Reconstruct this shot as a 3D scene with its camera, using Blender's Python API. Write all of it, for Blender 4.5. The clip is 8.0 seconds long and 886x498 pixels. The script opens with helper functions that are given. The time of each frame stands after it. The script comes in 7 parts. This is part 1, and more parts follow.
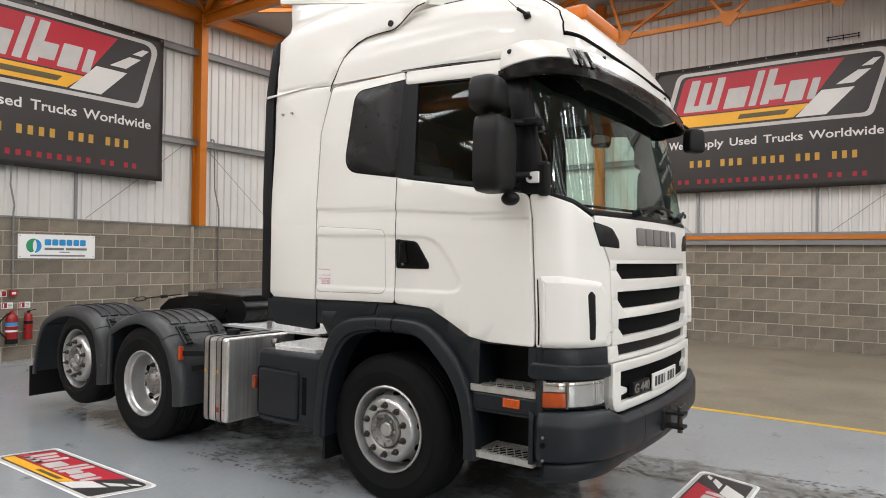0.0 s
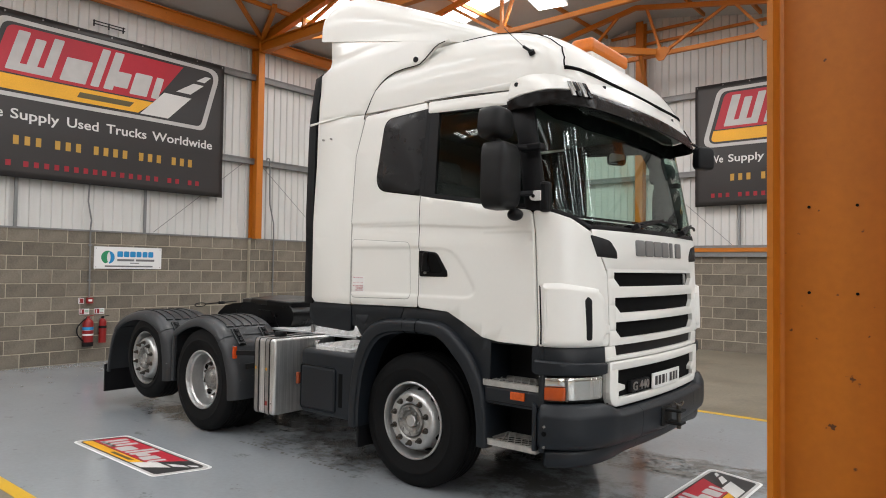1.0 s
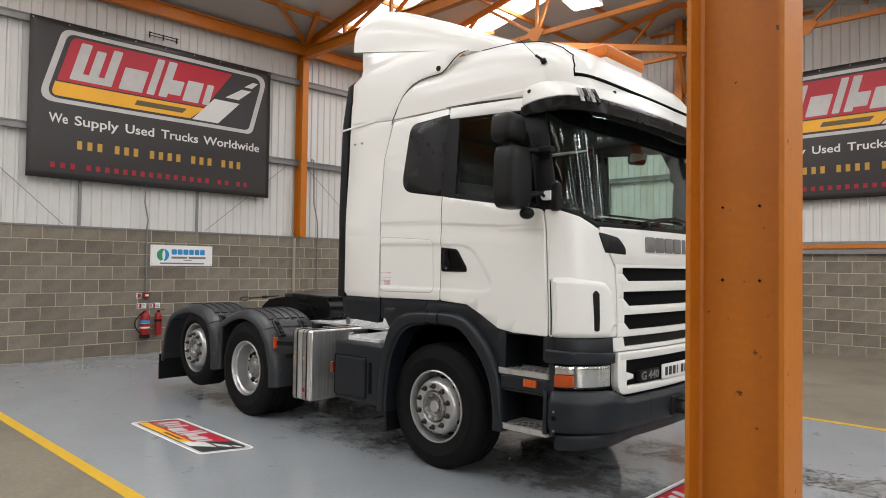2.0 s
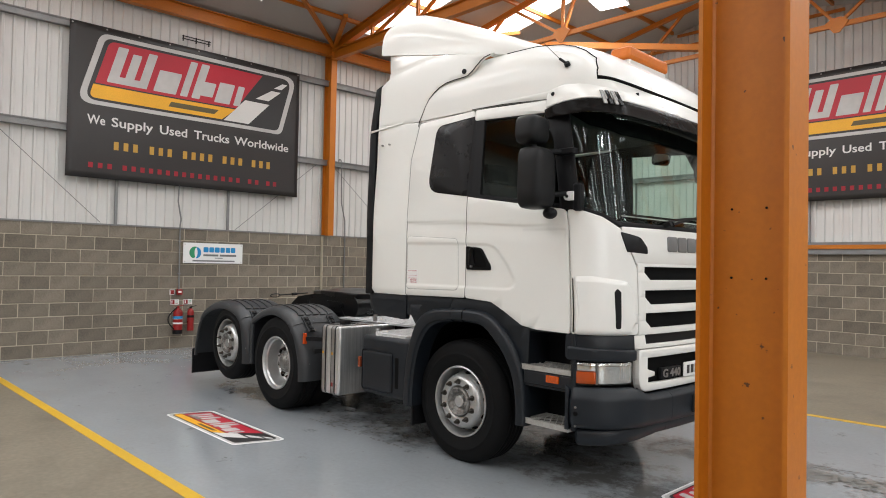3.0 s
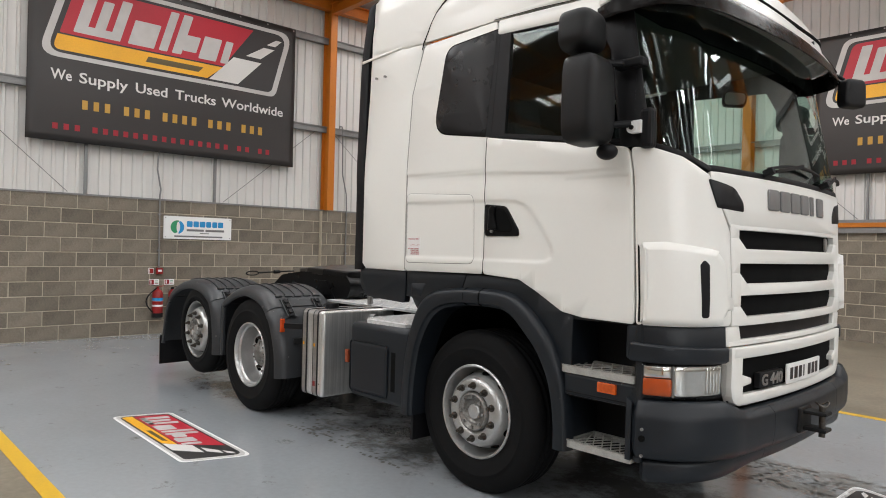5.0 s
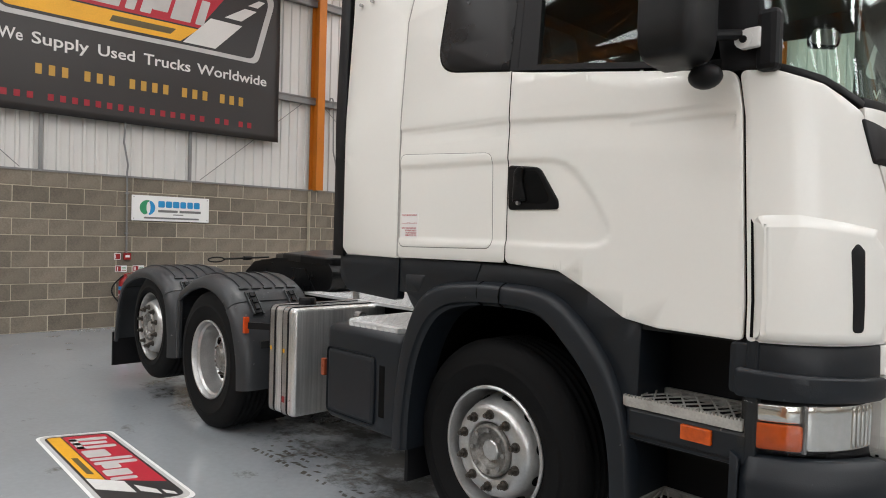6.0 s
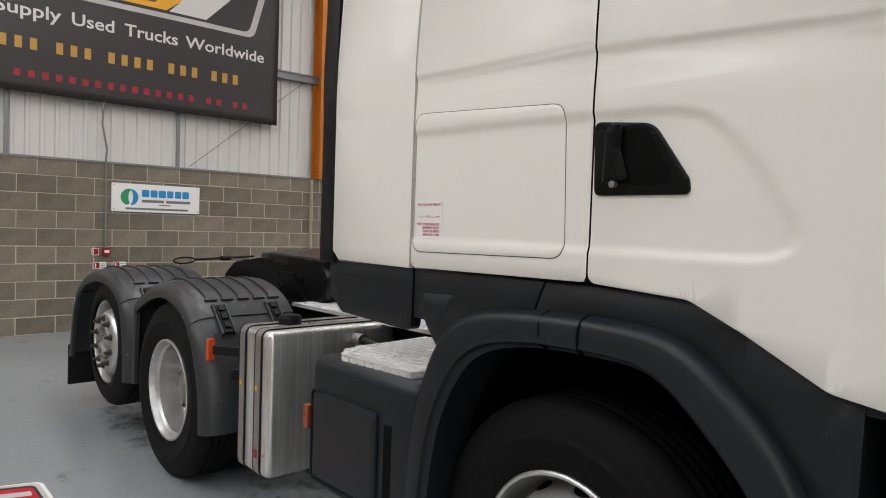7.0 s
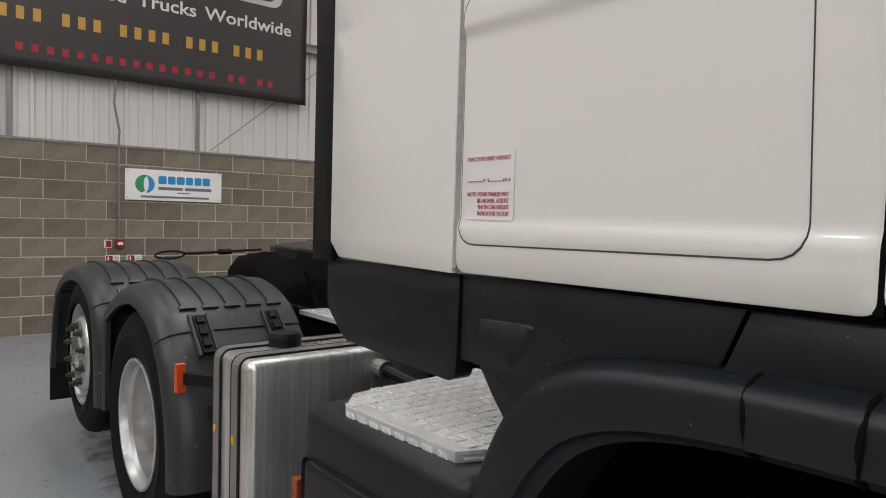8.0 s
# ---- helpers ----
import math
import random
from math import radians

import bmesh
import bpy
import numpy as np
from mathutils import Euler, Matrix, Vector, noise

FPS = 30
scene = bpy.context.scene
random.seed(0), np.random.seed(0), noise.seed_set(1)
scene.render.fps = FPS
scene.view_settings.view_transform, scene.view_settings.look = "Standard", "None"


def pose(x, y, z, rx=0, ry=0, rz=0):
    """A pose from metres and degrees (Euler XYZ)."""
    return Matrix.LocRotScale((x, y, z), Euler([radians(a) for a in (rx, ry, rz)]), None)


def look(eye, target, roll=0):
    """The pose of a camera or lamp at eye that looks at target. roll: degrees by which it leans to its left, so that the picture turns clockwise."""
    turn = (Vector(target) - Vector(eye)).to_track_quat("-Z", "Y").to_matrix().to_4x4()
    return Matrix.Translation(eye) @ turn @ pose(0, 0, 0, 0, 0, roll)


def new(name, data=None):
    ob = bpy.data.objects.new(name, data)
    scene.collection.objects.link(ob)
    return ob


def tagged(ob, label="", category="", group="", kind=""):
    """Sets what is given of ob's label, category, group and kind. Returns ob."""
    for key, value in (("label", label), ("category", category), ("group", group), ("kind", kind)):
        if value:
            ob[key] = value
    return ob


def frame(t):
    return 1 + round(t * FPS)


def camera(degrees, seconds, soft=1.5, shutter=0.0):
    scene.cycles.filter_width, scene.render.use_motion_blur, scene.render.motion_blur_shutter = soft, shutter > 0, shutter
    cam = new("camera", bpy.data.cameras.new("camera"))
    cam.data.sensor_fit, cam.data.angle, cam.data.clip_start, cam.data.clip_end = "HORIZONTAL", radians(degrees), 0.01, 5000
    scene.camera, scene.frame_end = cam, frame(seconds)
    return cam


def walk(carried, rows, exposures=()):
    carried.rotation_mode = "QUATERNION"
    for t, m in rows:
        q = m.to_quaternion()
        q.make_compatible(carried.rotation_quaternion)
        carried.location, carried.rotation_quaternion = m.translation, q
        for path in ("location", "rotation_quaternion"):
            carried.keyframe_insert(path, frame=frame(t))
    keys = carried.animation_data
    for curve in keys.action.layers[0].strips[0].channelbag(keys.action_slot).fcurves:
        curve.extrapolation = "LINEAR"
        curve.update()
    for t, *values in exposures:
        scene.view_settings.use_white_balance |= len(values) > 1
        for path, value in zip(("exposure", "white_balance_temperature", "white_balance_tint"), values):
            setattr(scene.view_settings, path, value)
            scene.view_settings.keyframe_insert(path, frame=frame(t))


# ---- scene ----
cam = camera(67.0, 8.0, soft=1.0)
PATH = [
    (0, (0.507, -0.231, 1.7), (-0.657, 1.394, 1.724), 0.7),
    (0.5, (0.785, -0.328, 1.692), (-0.454, 1.241, 1.735), 0.6),
    (1, (1.036, -0.505, 1.681), (-0.256, 1.02, 1.74), 0.8),
    (1.5, (1.266, -0.564, 1.668), (-0.084, 0.91, 1.724), 0.8),
    (3, (1.519, -0.714, 1.659), (0.068, 0.661, 1.706), 1.1),
    (3.5, (1.453, -0.65, 1.64), (-0.01, 0.713, 1.682), 1.2),
    (4, (1.218, -0.393, 1.592), (-0.253, 0.96, 1.623), 1.2),
    (4.5, (0.902, -0.094, 1.55), (-0.575, 1.255, 1.563), 1.3),
    (5, (0.496, 0.27, 1.537), (-0.979, 1.621, 1.537), 1.4),
    (5.2, (0.331, 0.441, 1.49), (-1.142, 1.794, 1.485), 1.5),
    (6.5, (-0.84, 1.356, 1.518), (-2.315, 2.705, 1.457), 1.7),
    (7, (-1.278, 1.729, 1.527), (-2.768, 3.062, 1.461), 1.8),
    (7.5, (-1.669, 2.097, 1.506), (-3.176, 3.411, 1.432), 1.8),
    (8, (-2.076, 2.367, 1.49), (-3.643, 3.606, 1.395), 1.6),
]
EXPOSURES = [(0.0, 0.10), (0.5, 0.02), (1.5, -0.08), (3.0, -0.04), (4.0, -0.03), (5.0, -0.03), (6.5, -0.10), (7.3, -0.20), (8.0, -0.30)]
walk(cam, [(t, look(eye, target, roll)) for t, eye, target, roll in PATH], EXPOSURES)

# ---- light ----
world = bpy.data.worlds.new("sky")
scene.world = world
world.use_nodes = True
wn = world.node_tree.nodes
sky = wn.new("ShaderNodeTexSky")
sky.sky_type, sky.sun_disc, sky.sun_elevation, sky.sun_rotation = "NISHITA", False, radians(40), radians(60)
world.node_tree.links.new(sky.outputs["Color"], wn["Background"].inputs["Color"])
wn["Background"].inputs["Strength"].default_value = 0.12

# plan of the hall: frames every 6.4 m along y, spans of 11.55 m along x
WX, EX = -11.0, 12.2          # west and east wall faces
SY, NY = -11.8, 14.4          # south and north wall faces
EAVE, PITCH = 6.5, 0.19
BLOCK_TOP = 2.25


def roof_z(x):
    """Height of the roof's underside: two ridged spans with a valley at x = 0.6."""
    if x < 0.6:
        return EAVE + PITCH * min(x - WX, 0.6 - x)
    return EAVE + PITCH * min(x - 0.6, EX - x)


# ---- materials ----
def material(name, color, rough=0.5, metal=0.0, vary=0.12, scale=8.0, fine=60.0, bump=0.05, coat=0.0, rnd=0.0, dark=None, spec=0.5, patch=0.0, patch_color=None, patch_scale=1.5, rvar=0.08):
    m = bpy.data.materials.new(name)
    m.use_nodes = True
    nt = m.node_tree
    n, l = nt.nodes, nt.links
    b = n["Principled BSDF"]
    b.inputs["Roughness"].default_value, b.inputs["Metallic"].default_value = rough, metal
    b.inputs["Coat Weight"].default_value, b.inputs["Coat Roughness"].default_value = coat, 0.06
    b.inputs["Specular IOR Level"].default_value = spec
    tc = n.new("ShaderNodeTexCoord")
    no = n.new("ShaderNodeTexNoise")
    no.inputs["Scale"].default_value, no.inputs["Detail"].default_value = scale, 6
    l.new(tc.outputs["Object"], no.inputs["Vector"])
    nf = n.new("ShaderNodeTexNoise")
    nf.inputs["Scale"].default_value, nf.inputs["Detail"].default_value = fine, 4
    l.new(tc.outputs["Object"], nf.inputs["Vector"])
    add = n.new("ShaderNodeMath")
    add.operation = "ADD"
    l.new(no.outputs["Fac"], add.inputs[0])
    l.new(nf.outputs["Fac"], add.inputs[1])
    mr = n.new("ShaderNodeMapRange")
    mr.inputs["From Min"].default_value, mr.inputs["From Max"].default_value = 0.6, 1.4
    mr.inputs["To Min"].default_value, mr.inputs["To Max"].default_value = 1 - vary, 1 + vary
    l.new(add.outputs[0], mr.inputs["Value"])
    src = mr.outputs["Result"]
    if rnd:
        oi = n.new("ShaderNodeObjectInfo")
        m2 = n.new("ShaderNodeMapRange")
        m2.inputs["To Min"].default_value, m2.inputs["To Max"].default_value = 1 - rnd, 1 + rnd
        l.new(oi.outputs["Random"], m2.inputs["Value"])
        mul = n.new("ShaderNodeMath")
        mul.operation = "MULTIPLY"
        l.new(src, mul.inputs[0])
        l.new(m2.outputs["Result"], mul.inputs[1])
        src = mul.outputs[0]
    sc = n.new("ShaderNodeVectorMath")
    sc.operation = "SCALE"
    sc.inputs[0].default_value = color
    l.new(src, sc.inputs["Scale"])
    out = sc.outputs["Vector"]
    if patch:
        np_ = n.new("ShaderNodeTexNoise")
        np_.inputs["Scale"].default_value, np_.inputs["Detail"].default_value, np_.inputs["Roughness"].default_value = patch_scale, 8, 0.65
        l.new(tc.outputs["Object"], np_.inputs["Vector"])
        pr = n.new("ShaderNodeMapRange")
        pr.inputs["From Min"].default_value, pr.inputs["From Max"].default_value = 0.5, 0.72
        pr.inputs["To Max"].default_value = patch
        l.new(np_.outputs["Fac"], pr.inputs["Value"])
        mx = n.new("ShaderNodeMix")
        mx.data_type = "RGBA"
        l.new(pr.outputs["Result"], mx.inputs["Factor"])
        l.new(out, mx.inputs["A"])
        mx.inputs["B"].default_value = (*(patch_color or color), 1)
        out = mx.outputs["Result"]
    l.new(out, b.inputs["Base Color"])
    rr = n.new("ShaderNodeMapRange")
    rr.inputs["To Min"].default_value, rr.inputs["To Max"].default_value = max(0.0, rough - rvar), min(1, rough + rvar)
    l.new(no.outputs["Fac"], rr.inputs["Value"])
    l.new(rr.outputs["Result"], b.inputs["Roughness"])
    if bump:
        bp = n.new("ShaderNodeBump")
        bp.inputs["Strength"].default_value, bp.inputs["Distance"].default_value = bump, 0.004
        l.new(nf.outputs["Fac"], bp.inputs["Height"])
        l.new(bp.outputs["Normal"], b.inputs["Normal"])
    return m


def glass_material(name, tint, rough=0.0, mix=0.0):
    """Thin pane: clear pass with a Fresnel gloss."""
    m = bpy.data.materials.new(name)
    m.use_nodes = True
    n, l = m.node_tree.nodes, m.node_tree.links
    n.remove(n["Principled BSDF"])
    tr, gl, mx, fr = n.new("ShaderNodeBsdfTransparent"), n.new("ShaderNodeBsdfGlossy"), n.new("ShaderNodeMixShader"), n.new("ShaderNodeLayerWeight")
    pw, ma = n.new("ShaderNodeMath"), n.new("ShaderNodeMath")
    pw.operation, ma.operation = "POWER", "MULTIPLY_ADD"
    pw.inputs[1].default_value, ma.inputs[1].default_value, ma.inputs[2].default_value = 5.0, 0.75, 0.022
    l.new(fr.outputs["Facing"], pw.inputs[0])
    l.new(pw.outputs[0], ma.inputs[0])
    tr.inputs["Color"].default_value = (*tint, 1)
    gl.inputs["Roughness"].default_value = rough
    l.new(ma.outputs[0], mx.inputs["Fac"])
    l.new(tr.outputs["BSDF"], mx.inputs[1])
    l.new(gl.outputs["BSDF"], mx.inputs[2])
    l.new(mx.outputs["Shader"], n["Material Output"].inputs["Surface"])
    return m


def emitter(name, color, strength):
    m = bpy.data.materials.new(name)
    m.use_nodes = True
    b = m.node_tree.nodes["Principled BSDF"]
    b.inputs["Base Color"].default_value = (0.8, 0.8, 0.8, 1)
    b.inputs["Emission Color"].default_value = (*color, 1)
    b.inputs["Emission Strength"].default_value = strength
    return m


M_WHITE = material("white_paint", (0.80, 0.79, 0.75), 0.30, vary=0.008, scale=3, bump=0.0, coat=0.35, rvar=0.01)
M_DARK = material("dark_grey_plastic", (0.0072, 0.0098, 0.0136), 0.42, spec=0.40, vary=0.12, scale=6, fine=220, bump=0.10)
M_GUARD = material("grey_plastic", (0.027, 0.029, 0.032), 0.37, spec=0.48, vary=0.14, scale=6, fine=220, bump=0.10)
M_BLACK = material("black_plastic", (0.0065, 0.0065, 0.0075), 0.5, spec=0.22, vary=0.2, fine=200, bump=0.06)
M_GLOSSBLACK = material("gloss_black", (0.010, 0.010, 0.012), 0.12, vary=0.05, bump=0.0)
M_VISOR = material("smoked_visor_plastic", (0.006, 0.005, 0.0045), 0.26, spec=0.06, vary=0.1, bump=0.0)
M_HUB = material("greasy_hub", (0.26, 0.25, 0.235), 0.42, metal=0.6, vary=0.35, scale=25, fine=90, bump=0.1, patch=0.7, patch_color=(0.05, 0.042, 0.032), patch_scale=30)
M_TREAD = material("worn_tread_metal", (0.40, 0.39, 0.365), 0.5, metal=0.3, vary=0.25, scale=18, fine=120, bump=0.1, patch=0.4, patch_color=(0.22, 0.20, 0.17), patch_scale=14)
M_WINBLACK = material("blacked_glass", (0.010, 0.010, 0.011), 0.28, spec=0.3, vary=0.05, bump=0.0)
M_HANDLE2 = material("mirror_plastic", (0.0075, 0.0075, 0.008), 0.5, spec=0.26, vary=0.12, fine=240, bump=0.08)
M_NUT = material("rusty_nut", (0.085, 0.076, 0.066), 0.45, metal=0.7, vary=0.3, scale=40, fine=120, bump=0.1, patch=0.6, patch_color=(0.07, 0.045, 0.028), patch_scale=35)
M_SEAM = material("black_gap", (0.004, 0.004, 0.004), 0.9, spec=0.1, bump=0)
M_HANDLE = material("handle_plastic", (0.0035, 0.0035, 0.0038), 0.34, spec=0.16, vary=0.1, fine=200, bump=0.05)
M_TYRE = material("tyre_rubber", (0.0045, 0.0045, 0.0048), 0.75, spec=0.18, vary=0.25, scale=10, fine=120, bump=0.12)
M_RIM = material("silver_wheel", (0.54, 0.54, 0.535), 0.32, metal=0.80, vary=0.14, scale=12, fine=90, bump=0.05, patch=0.16, patch_color=(0.28, 0.27, 0.25), patch_scale=9)
M_STEEL = material("worn_steel", (0.36, 0.35, 0.34), 0.42, metal=0.85, vary=0.25, scale=14, fine=120, bump=0.1)
# lighter copy of the plate metal: the raised bars' highlight put into colour
M_CHECK_GLINT = material("chequer_highlight", (0.93, 0.93, 0.93), 0.24, metal=0.35, vary=0.05, scale=10, fine=120, bump=0)
M_ALU = material("brushed_aluminium", (0.76, 0.76, 0.75), 0.30, metal=0.8, vary=0.18, scale=5, fine=140, bump=0.06)
M_CHECKER = material("chequer_plate", (0.64, 0.645, 0.65), 0.34, metal=0.42, vary=0.12, scale=10, fine=120, bump=0.03, patch=0.20, patch_color=(0.36, 0.34, 0.31), patch_scale=22)
M_CHASSIS = material("chassis_black", (0.008, 0.008, 0.008), 0.6, spec=0.25, vary=0.3, fine=90, bump=0.15)
M_GREASE = material("greasy_black", (0.004, 0.004, 0.0045), 0.30, spec=0.30, vary=0.3, fine=40, bump=0.25)
M_ORANGE = material("orange_steel", (0.47, 0.142, 0.005), 0.50, vary=0.10, scale=3, fine=50, bump=0.06, patch=0.35, patch_color=(0.40, 0.12, 0.01), patch_scale=5)
M_GALV = material("galvanised_steel", (0.22, 0.22, 0.22), 0.5, metal=0.4, vary=0.15, scale=5)
M_CLAD = material("white_cladding", (0.62, 0.61, 0.59), 0.5, vary=0.04, scale=2, bump=0.02, patch=0.10, patch_color=(0.5, 0.49, 0.47), patch_scale=1.2)
M_ROOF = material("roof_sheet", (0.45, 0.445, 0.435), 0.6, vary=0.06, scale=2, bump=0.02)
M_BLOCK = material("concrete_block", (0.176, 0.152, 0.120), 0.95, vary=0.34, scale=5, fine=70, bump=0.7, rnd=0.20)
M_MORTAR = material("mortar", (0.44, 0.39, 0.30), 0.95, vary=0.15, fine=120, bump=0.4)
M_FLOOR = material("grey_floor_paint", (0.265, 0.282, 0.298), 0.13, vary=0.07, scale=1.2, fine=25, bump=0.015, patch=0.20, patch_color=(0.19, 0.19, 0.18), patch_scale=0.9)
M_CONC = material("bare_concrete", (0.188, 0.162, 0.122), 0.42, vary=0.30, scale=0.9, fine=22, bump=0.10, patch=0.75, patch_color=(0.105, 0.090, 0.068), patch_scale=1.1)
M_PRINT = material("tyre_dirt", (0.050, 0.046, 0.040), 0.6, vary=0.3, scale=20, bump=0.05)
M_YELLOW = material("yellow_floor_paint", (0.62, 0.37, 0.02), 0.4, vary=0.08, scale=4, bump=0.03, patch=0.25, patch_color=(0.45, 0.29, 0.06), patch_scale=6)
M_BANNER = material("dark_banner_vinyl", (0.024, 0.021, 0.0205), 0.45, vary=0.10, scale=1.5, fine=300, bump=0.05)
M_B_WHITE = material("printed_white", (0.66, 0.65, 0.63), 0.45, vary=0.06, scale=1.5, bump=0)
M_B_SILVER = material("printed_silver", (0.50, 0.49, 0.48), 0.45, vary=0.10, scale=2.2, fine=6, bump=0)
M_B_RED = material("printed_red", (0.44, 0.012, 0.030), 0.45, vary=0.10, scale=1.5, bump=0)
M_B_YELLOW = material("printed_yellow", (0.80, 0.40, 0.015), 0.45, vary=0.12, scale=2, bump=0)
M_B_WEB = material("printed_dull_red", (0.30, 0.010, 0.022), 0.45, vary=0.1, scale=1.5, bump=0)
M_B_GOLD = material("printed_gold", (0.48, 0.27, 0.04), 0.45, vary=0.05, bump=0)
M_B_BLACK = material("printed_black", (0.020, 0.019, 0.020), 0.45, vary=0.1, bump=0)
M_B_OLIVE = material("printed_olive", (0.10, 0.075, 0.025), 0.45, vary=0.1, bump=0)
M_S_BLUE = material("printed_blue", (0.015, 0.25, 0.55), 0.4, vary=0.04, bump=0)
M_S_GREEN = material("printed_green", (0.03, 0.27, 0.12), 0.4, vary=0.04, bump=0)
# white rebate round the locker door, its shade put into a grey colour
M_REBATE_SHADE = material("shaded_rebate_grey", (0.075, 0.072, 0.068), 0.8, spec=0.2, vary=0.2, bump=0)
M_JOINT = material("grey_joint_sealant", (0.34, 0.33, 0.31), 0.7, spec=0.2, vary=0.25, scale=6, bump=0)
M_STICKER = material("clear_sticker", (0.81, 0.80, 0.79), 0.34, vary=0.01, bump=0)
M_S_WHITE = material("printed_card", (0.80, 0.80, 0.79), 0.4, vary=0.02, bump=0)
M_RED = material("red_enamel", (0.26, 0.012, 0.012), 0.3, vary=0.08, bump=0)
M_AMBER = material("amber_lens", (0.50, 0.075, 0.006), 0.15, vary=0.30, scale=28, bump=0.05, coat=0.4)
M_DULLLENS = material("dull_red_lens", (0.25, 0.05, 0.018), 0.3, vary=0.2, scale=30, bump=0.05)
M_BEACON = material("beacon_lens_plastic", (0.60, 0.15, 0.008), 0.32, vary=0.1, scale=20, bump=0.03, spec=0.35)
M_REDLENS = material("red_orange_lens", (0.55, 0.065, 0.010), 0.2, vary=0.12, scale=30, bump=0.05)
M_GREYTXT = material("grey_badge", (0.20, 0.20, 0.20), 0.35, metal=0.5, vary=0.05, bump=0)
M_SEAT = material("grey_cloth", (0.05, 0.05, 0.055), 0.9, vary=0.2, fine=200, bump=0.2)
M_DASH = material("dash_plastic", (0.020, 0.020, 0.021), 0.7, vary=0.1, fine=200, bump=0.1)
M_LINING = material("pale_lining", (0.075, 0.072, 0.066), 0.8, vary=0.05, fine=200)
M_PLATE = material("plate_white", (0.72, 0.72, 0.70), 0.35, vary=0.03, bump=0)
M_MIRROR = material("mirror_glass", (0.85, 0.86, 0.86), 0.02, metal=1.0, vary=0.0, bump=0)
M_REFLECTOR = material("lamp_reflector", (0.88, 0.88, 0.87), 0.12, metal=0.92, vary=0.08, scale=20, fine=45, bump=0.12)
M_GLASS = glass_material("clear_glass", (0.86, 0.95, 0.915))
M_TINT = glass_material("tinted_glass", (0.86, 0.94, 0.90))
M_LENS = glass_material("lens_glass", (0.93, 0.93, 0.92))
M_SKYLIGHT = emitter("rooflight_sheet", (0.95, 0.98, 1.0), 3.2)
M_LAMP = emitter("lamp_glow", (1.0, 0.98, 0.94), 6.0)


def streaks(m, amount, stretch, scale):
    """Lets upright runs of dirt and brushing show in a metal's colour and gloss."""
    n, l = m.node_tree.nodes, m.node_tree.links
    b = n["Principled BSDF"]
    tc, mp, no = n.new("ShaderNodeTexCoord"), n.new("ShaderNodeMapping"), n.new("ShaderNodeTexNoise")
    mp.inputs["Scale"].default_value = stretch
    no.inputs["Scale"].default_value, no.inputs["Detail"].default_value = scale, 7
    l.new(tc.outputs["Object"], mp.inputs["Vector"])
    l.new(mp.outputs["Vector"], no.inputs["Vector"])
    mr = n.new("ShaderNodeMapRange")
    mr.inputs["From Min"].default_value, mr.inputs["From Max"].default_value = 0.35, 0.65
    mr.inputs["To Min"].default_value, mr.inputs["To Max"].default_value = 1 - amount, 1.0
    l.new(no.outputs["Fac"], mr.inputs["Value"])
    sc = n.new("ShaderNodeVectorMath")
    sc.operation = "SCALE"
    old = b.inputs["Base Color"].links[0].from_socket
    l.new(old, sc.inputs[0])
    l.new(mr.outputs["Result"], sc.inputs["Scale"])
    l.new(sc.outputs["Vector"], b.inputs["Base Color"])


streaks(M_ALU, 0.26, (22, 22, 0.6), 2.6)


def dirt_and_shade(m, places, color):
    """Tyre dirt, and shade below the lorry, put into the floor paint: ragged blots, each (x, y, half length, half
    width).
    """
    n, l = m.node_tree.nodes, m.node_tree.links
    b = n["Principled BSDF"]
    tc = n.new("ShaderNodeTexCoord")
    no = n.new("ShaderNodeTexNoise")
    no.inputs["Scale"].default_value, no.inputs["Detail"].default_value, no.inputs["Roughness"].default_value = 3.5, 9, 0.75
    l.new(tc.outputs["Object"], no.inputs["Vector"])
    total = None
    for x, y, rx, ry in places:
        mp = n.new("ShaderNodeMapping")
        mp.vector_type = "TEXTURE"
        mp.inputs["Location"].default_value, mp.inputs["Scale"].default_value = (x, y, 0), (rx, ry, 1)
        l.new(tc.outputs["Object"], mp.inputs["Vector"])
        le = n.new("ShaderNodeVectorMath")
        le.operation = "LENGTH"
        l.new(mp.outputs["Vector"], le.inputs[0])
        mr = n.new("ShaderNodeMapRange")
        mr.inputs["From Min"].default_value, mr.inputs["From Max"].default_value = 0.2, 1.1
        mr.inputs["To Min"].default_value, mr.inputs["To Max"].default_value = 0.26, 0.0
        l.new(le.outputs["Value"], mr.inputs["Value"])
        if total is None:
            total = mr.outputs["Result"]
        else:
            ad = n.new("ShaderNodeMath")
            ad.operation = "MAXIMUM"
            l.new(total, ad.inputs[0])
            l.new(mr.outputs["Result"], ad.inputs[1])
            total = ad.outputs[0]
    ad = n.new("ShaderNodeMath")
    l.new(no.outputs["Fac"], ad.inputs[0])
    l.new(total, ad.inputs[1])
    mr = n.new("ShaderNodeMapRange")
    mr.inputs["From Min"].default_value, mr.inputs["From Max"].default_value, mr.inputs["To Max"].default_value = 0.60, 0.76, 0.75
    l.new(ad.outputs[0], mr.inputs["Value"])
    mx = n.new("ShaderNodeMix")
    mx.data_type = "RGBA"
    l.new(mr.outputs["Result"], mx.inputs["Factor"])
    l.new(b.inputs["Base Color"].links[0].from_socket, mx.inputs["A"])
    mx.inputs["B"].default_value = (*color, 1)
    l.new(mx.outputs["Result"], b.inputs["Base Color"])



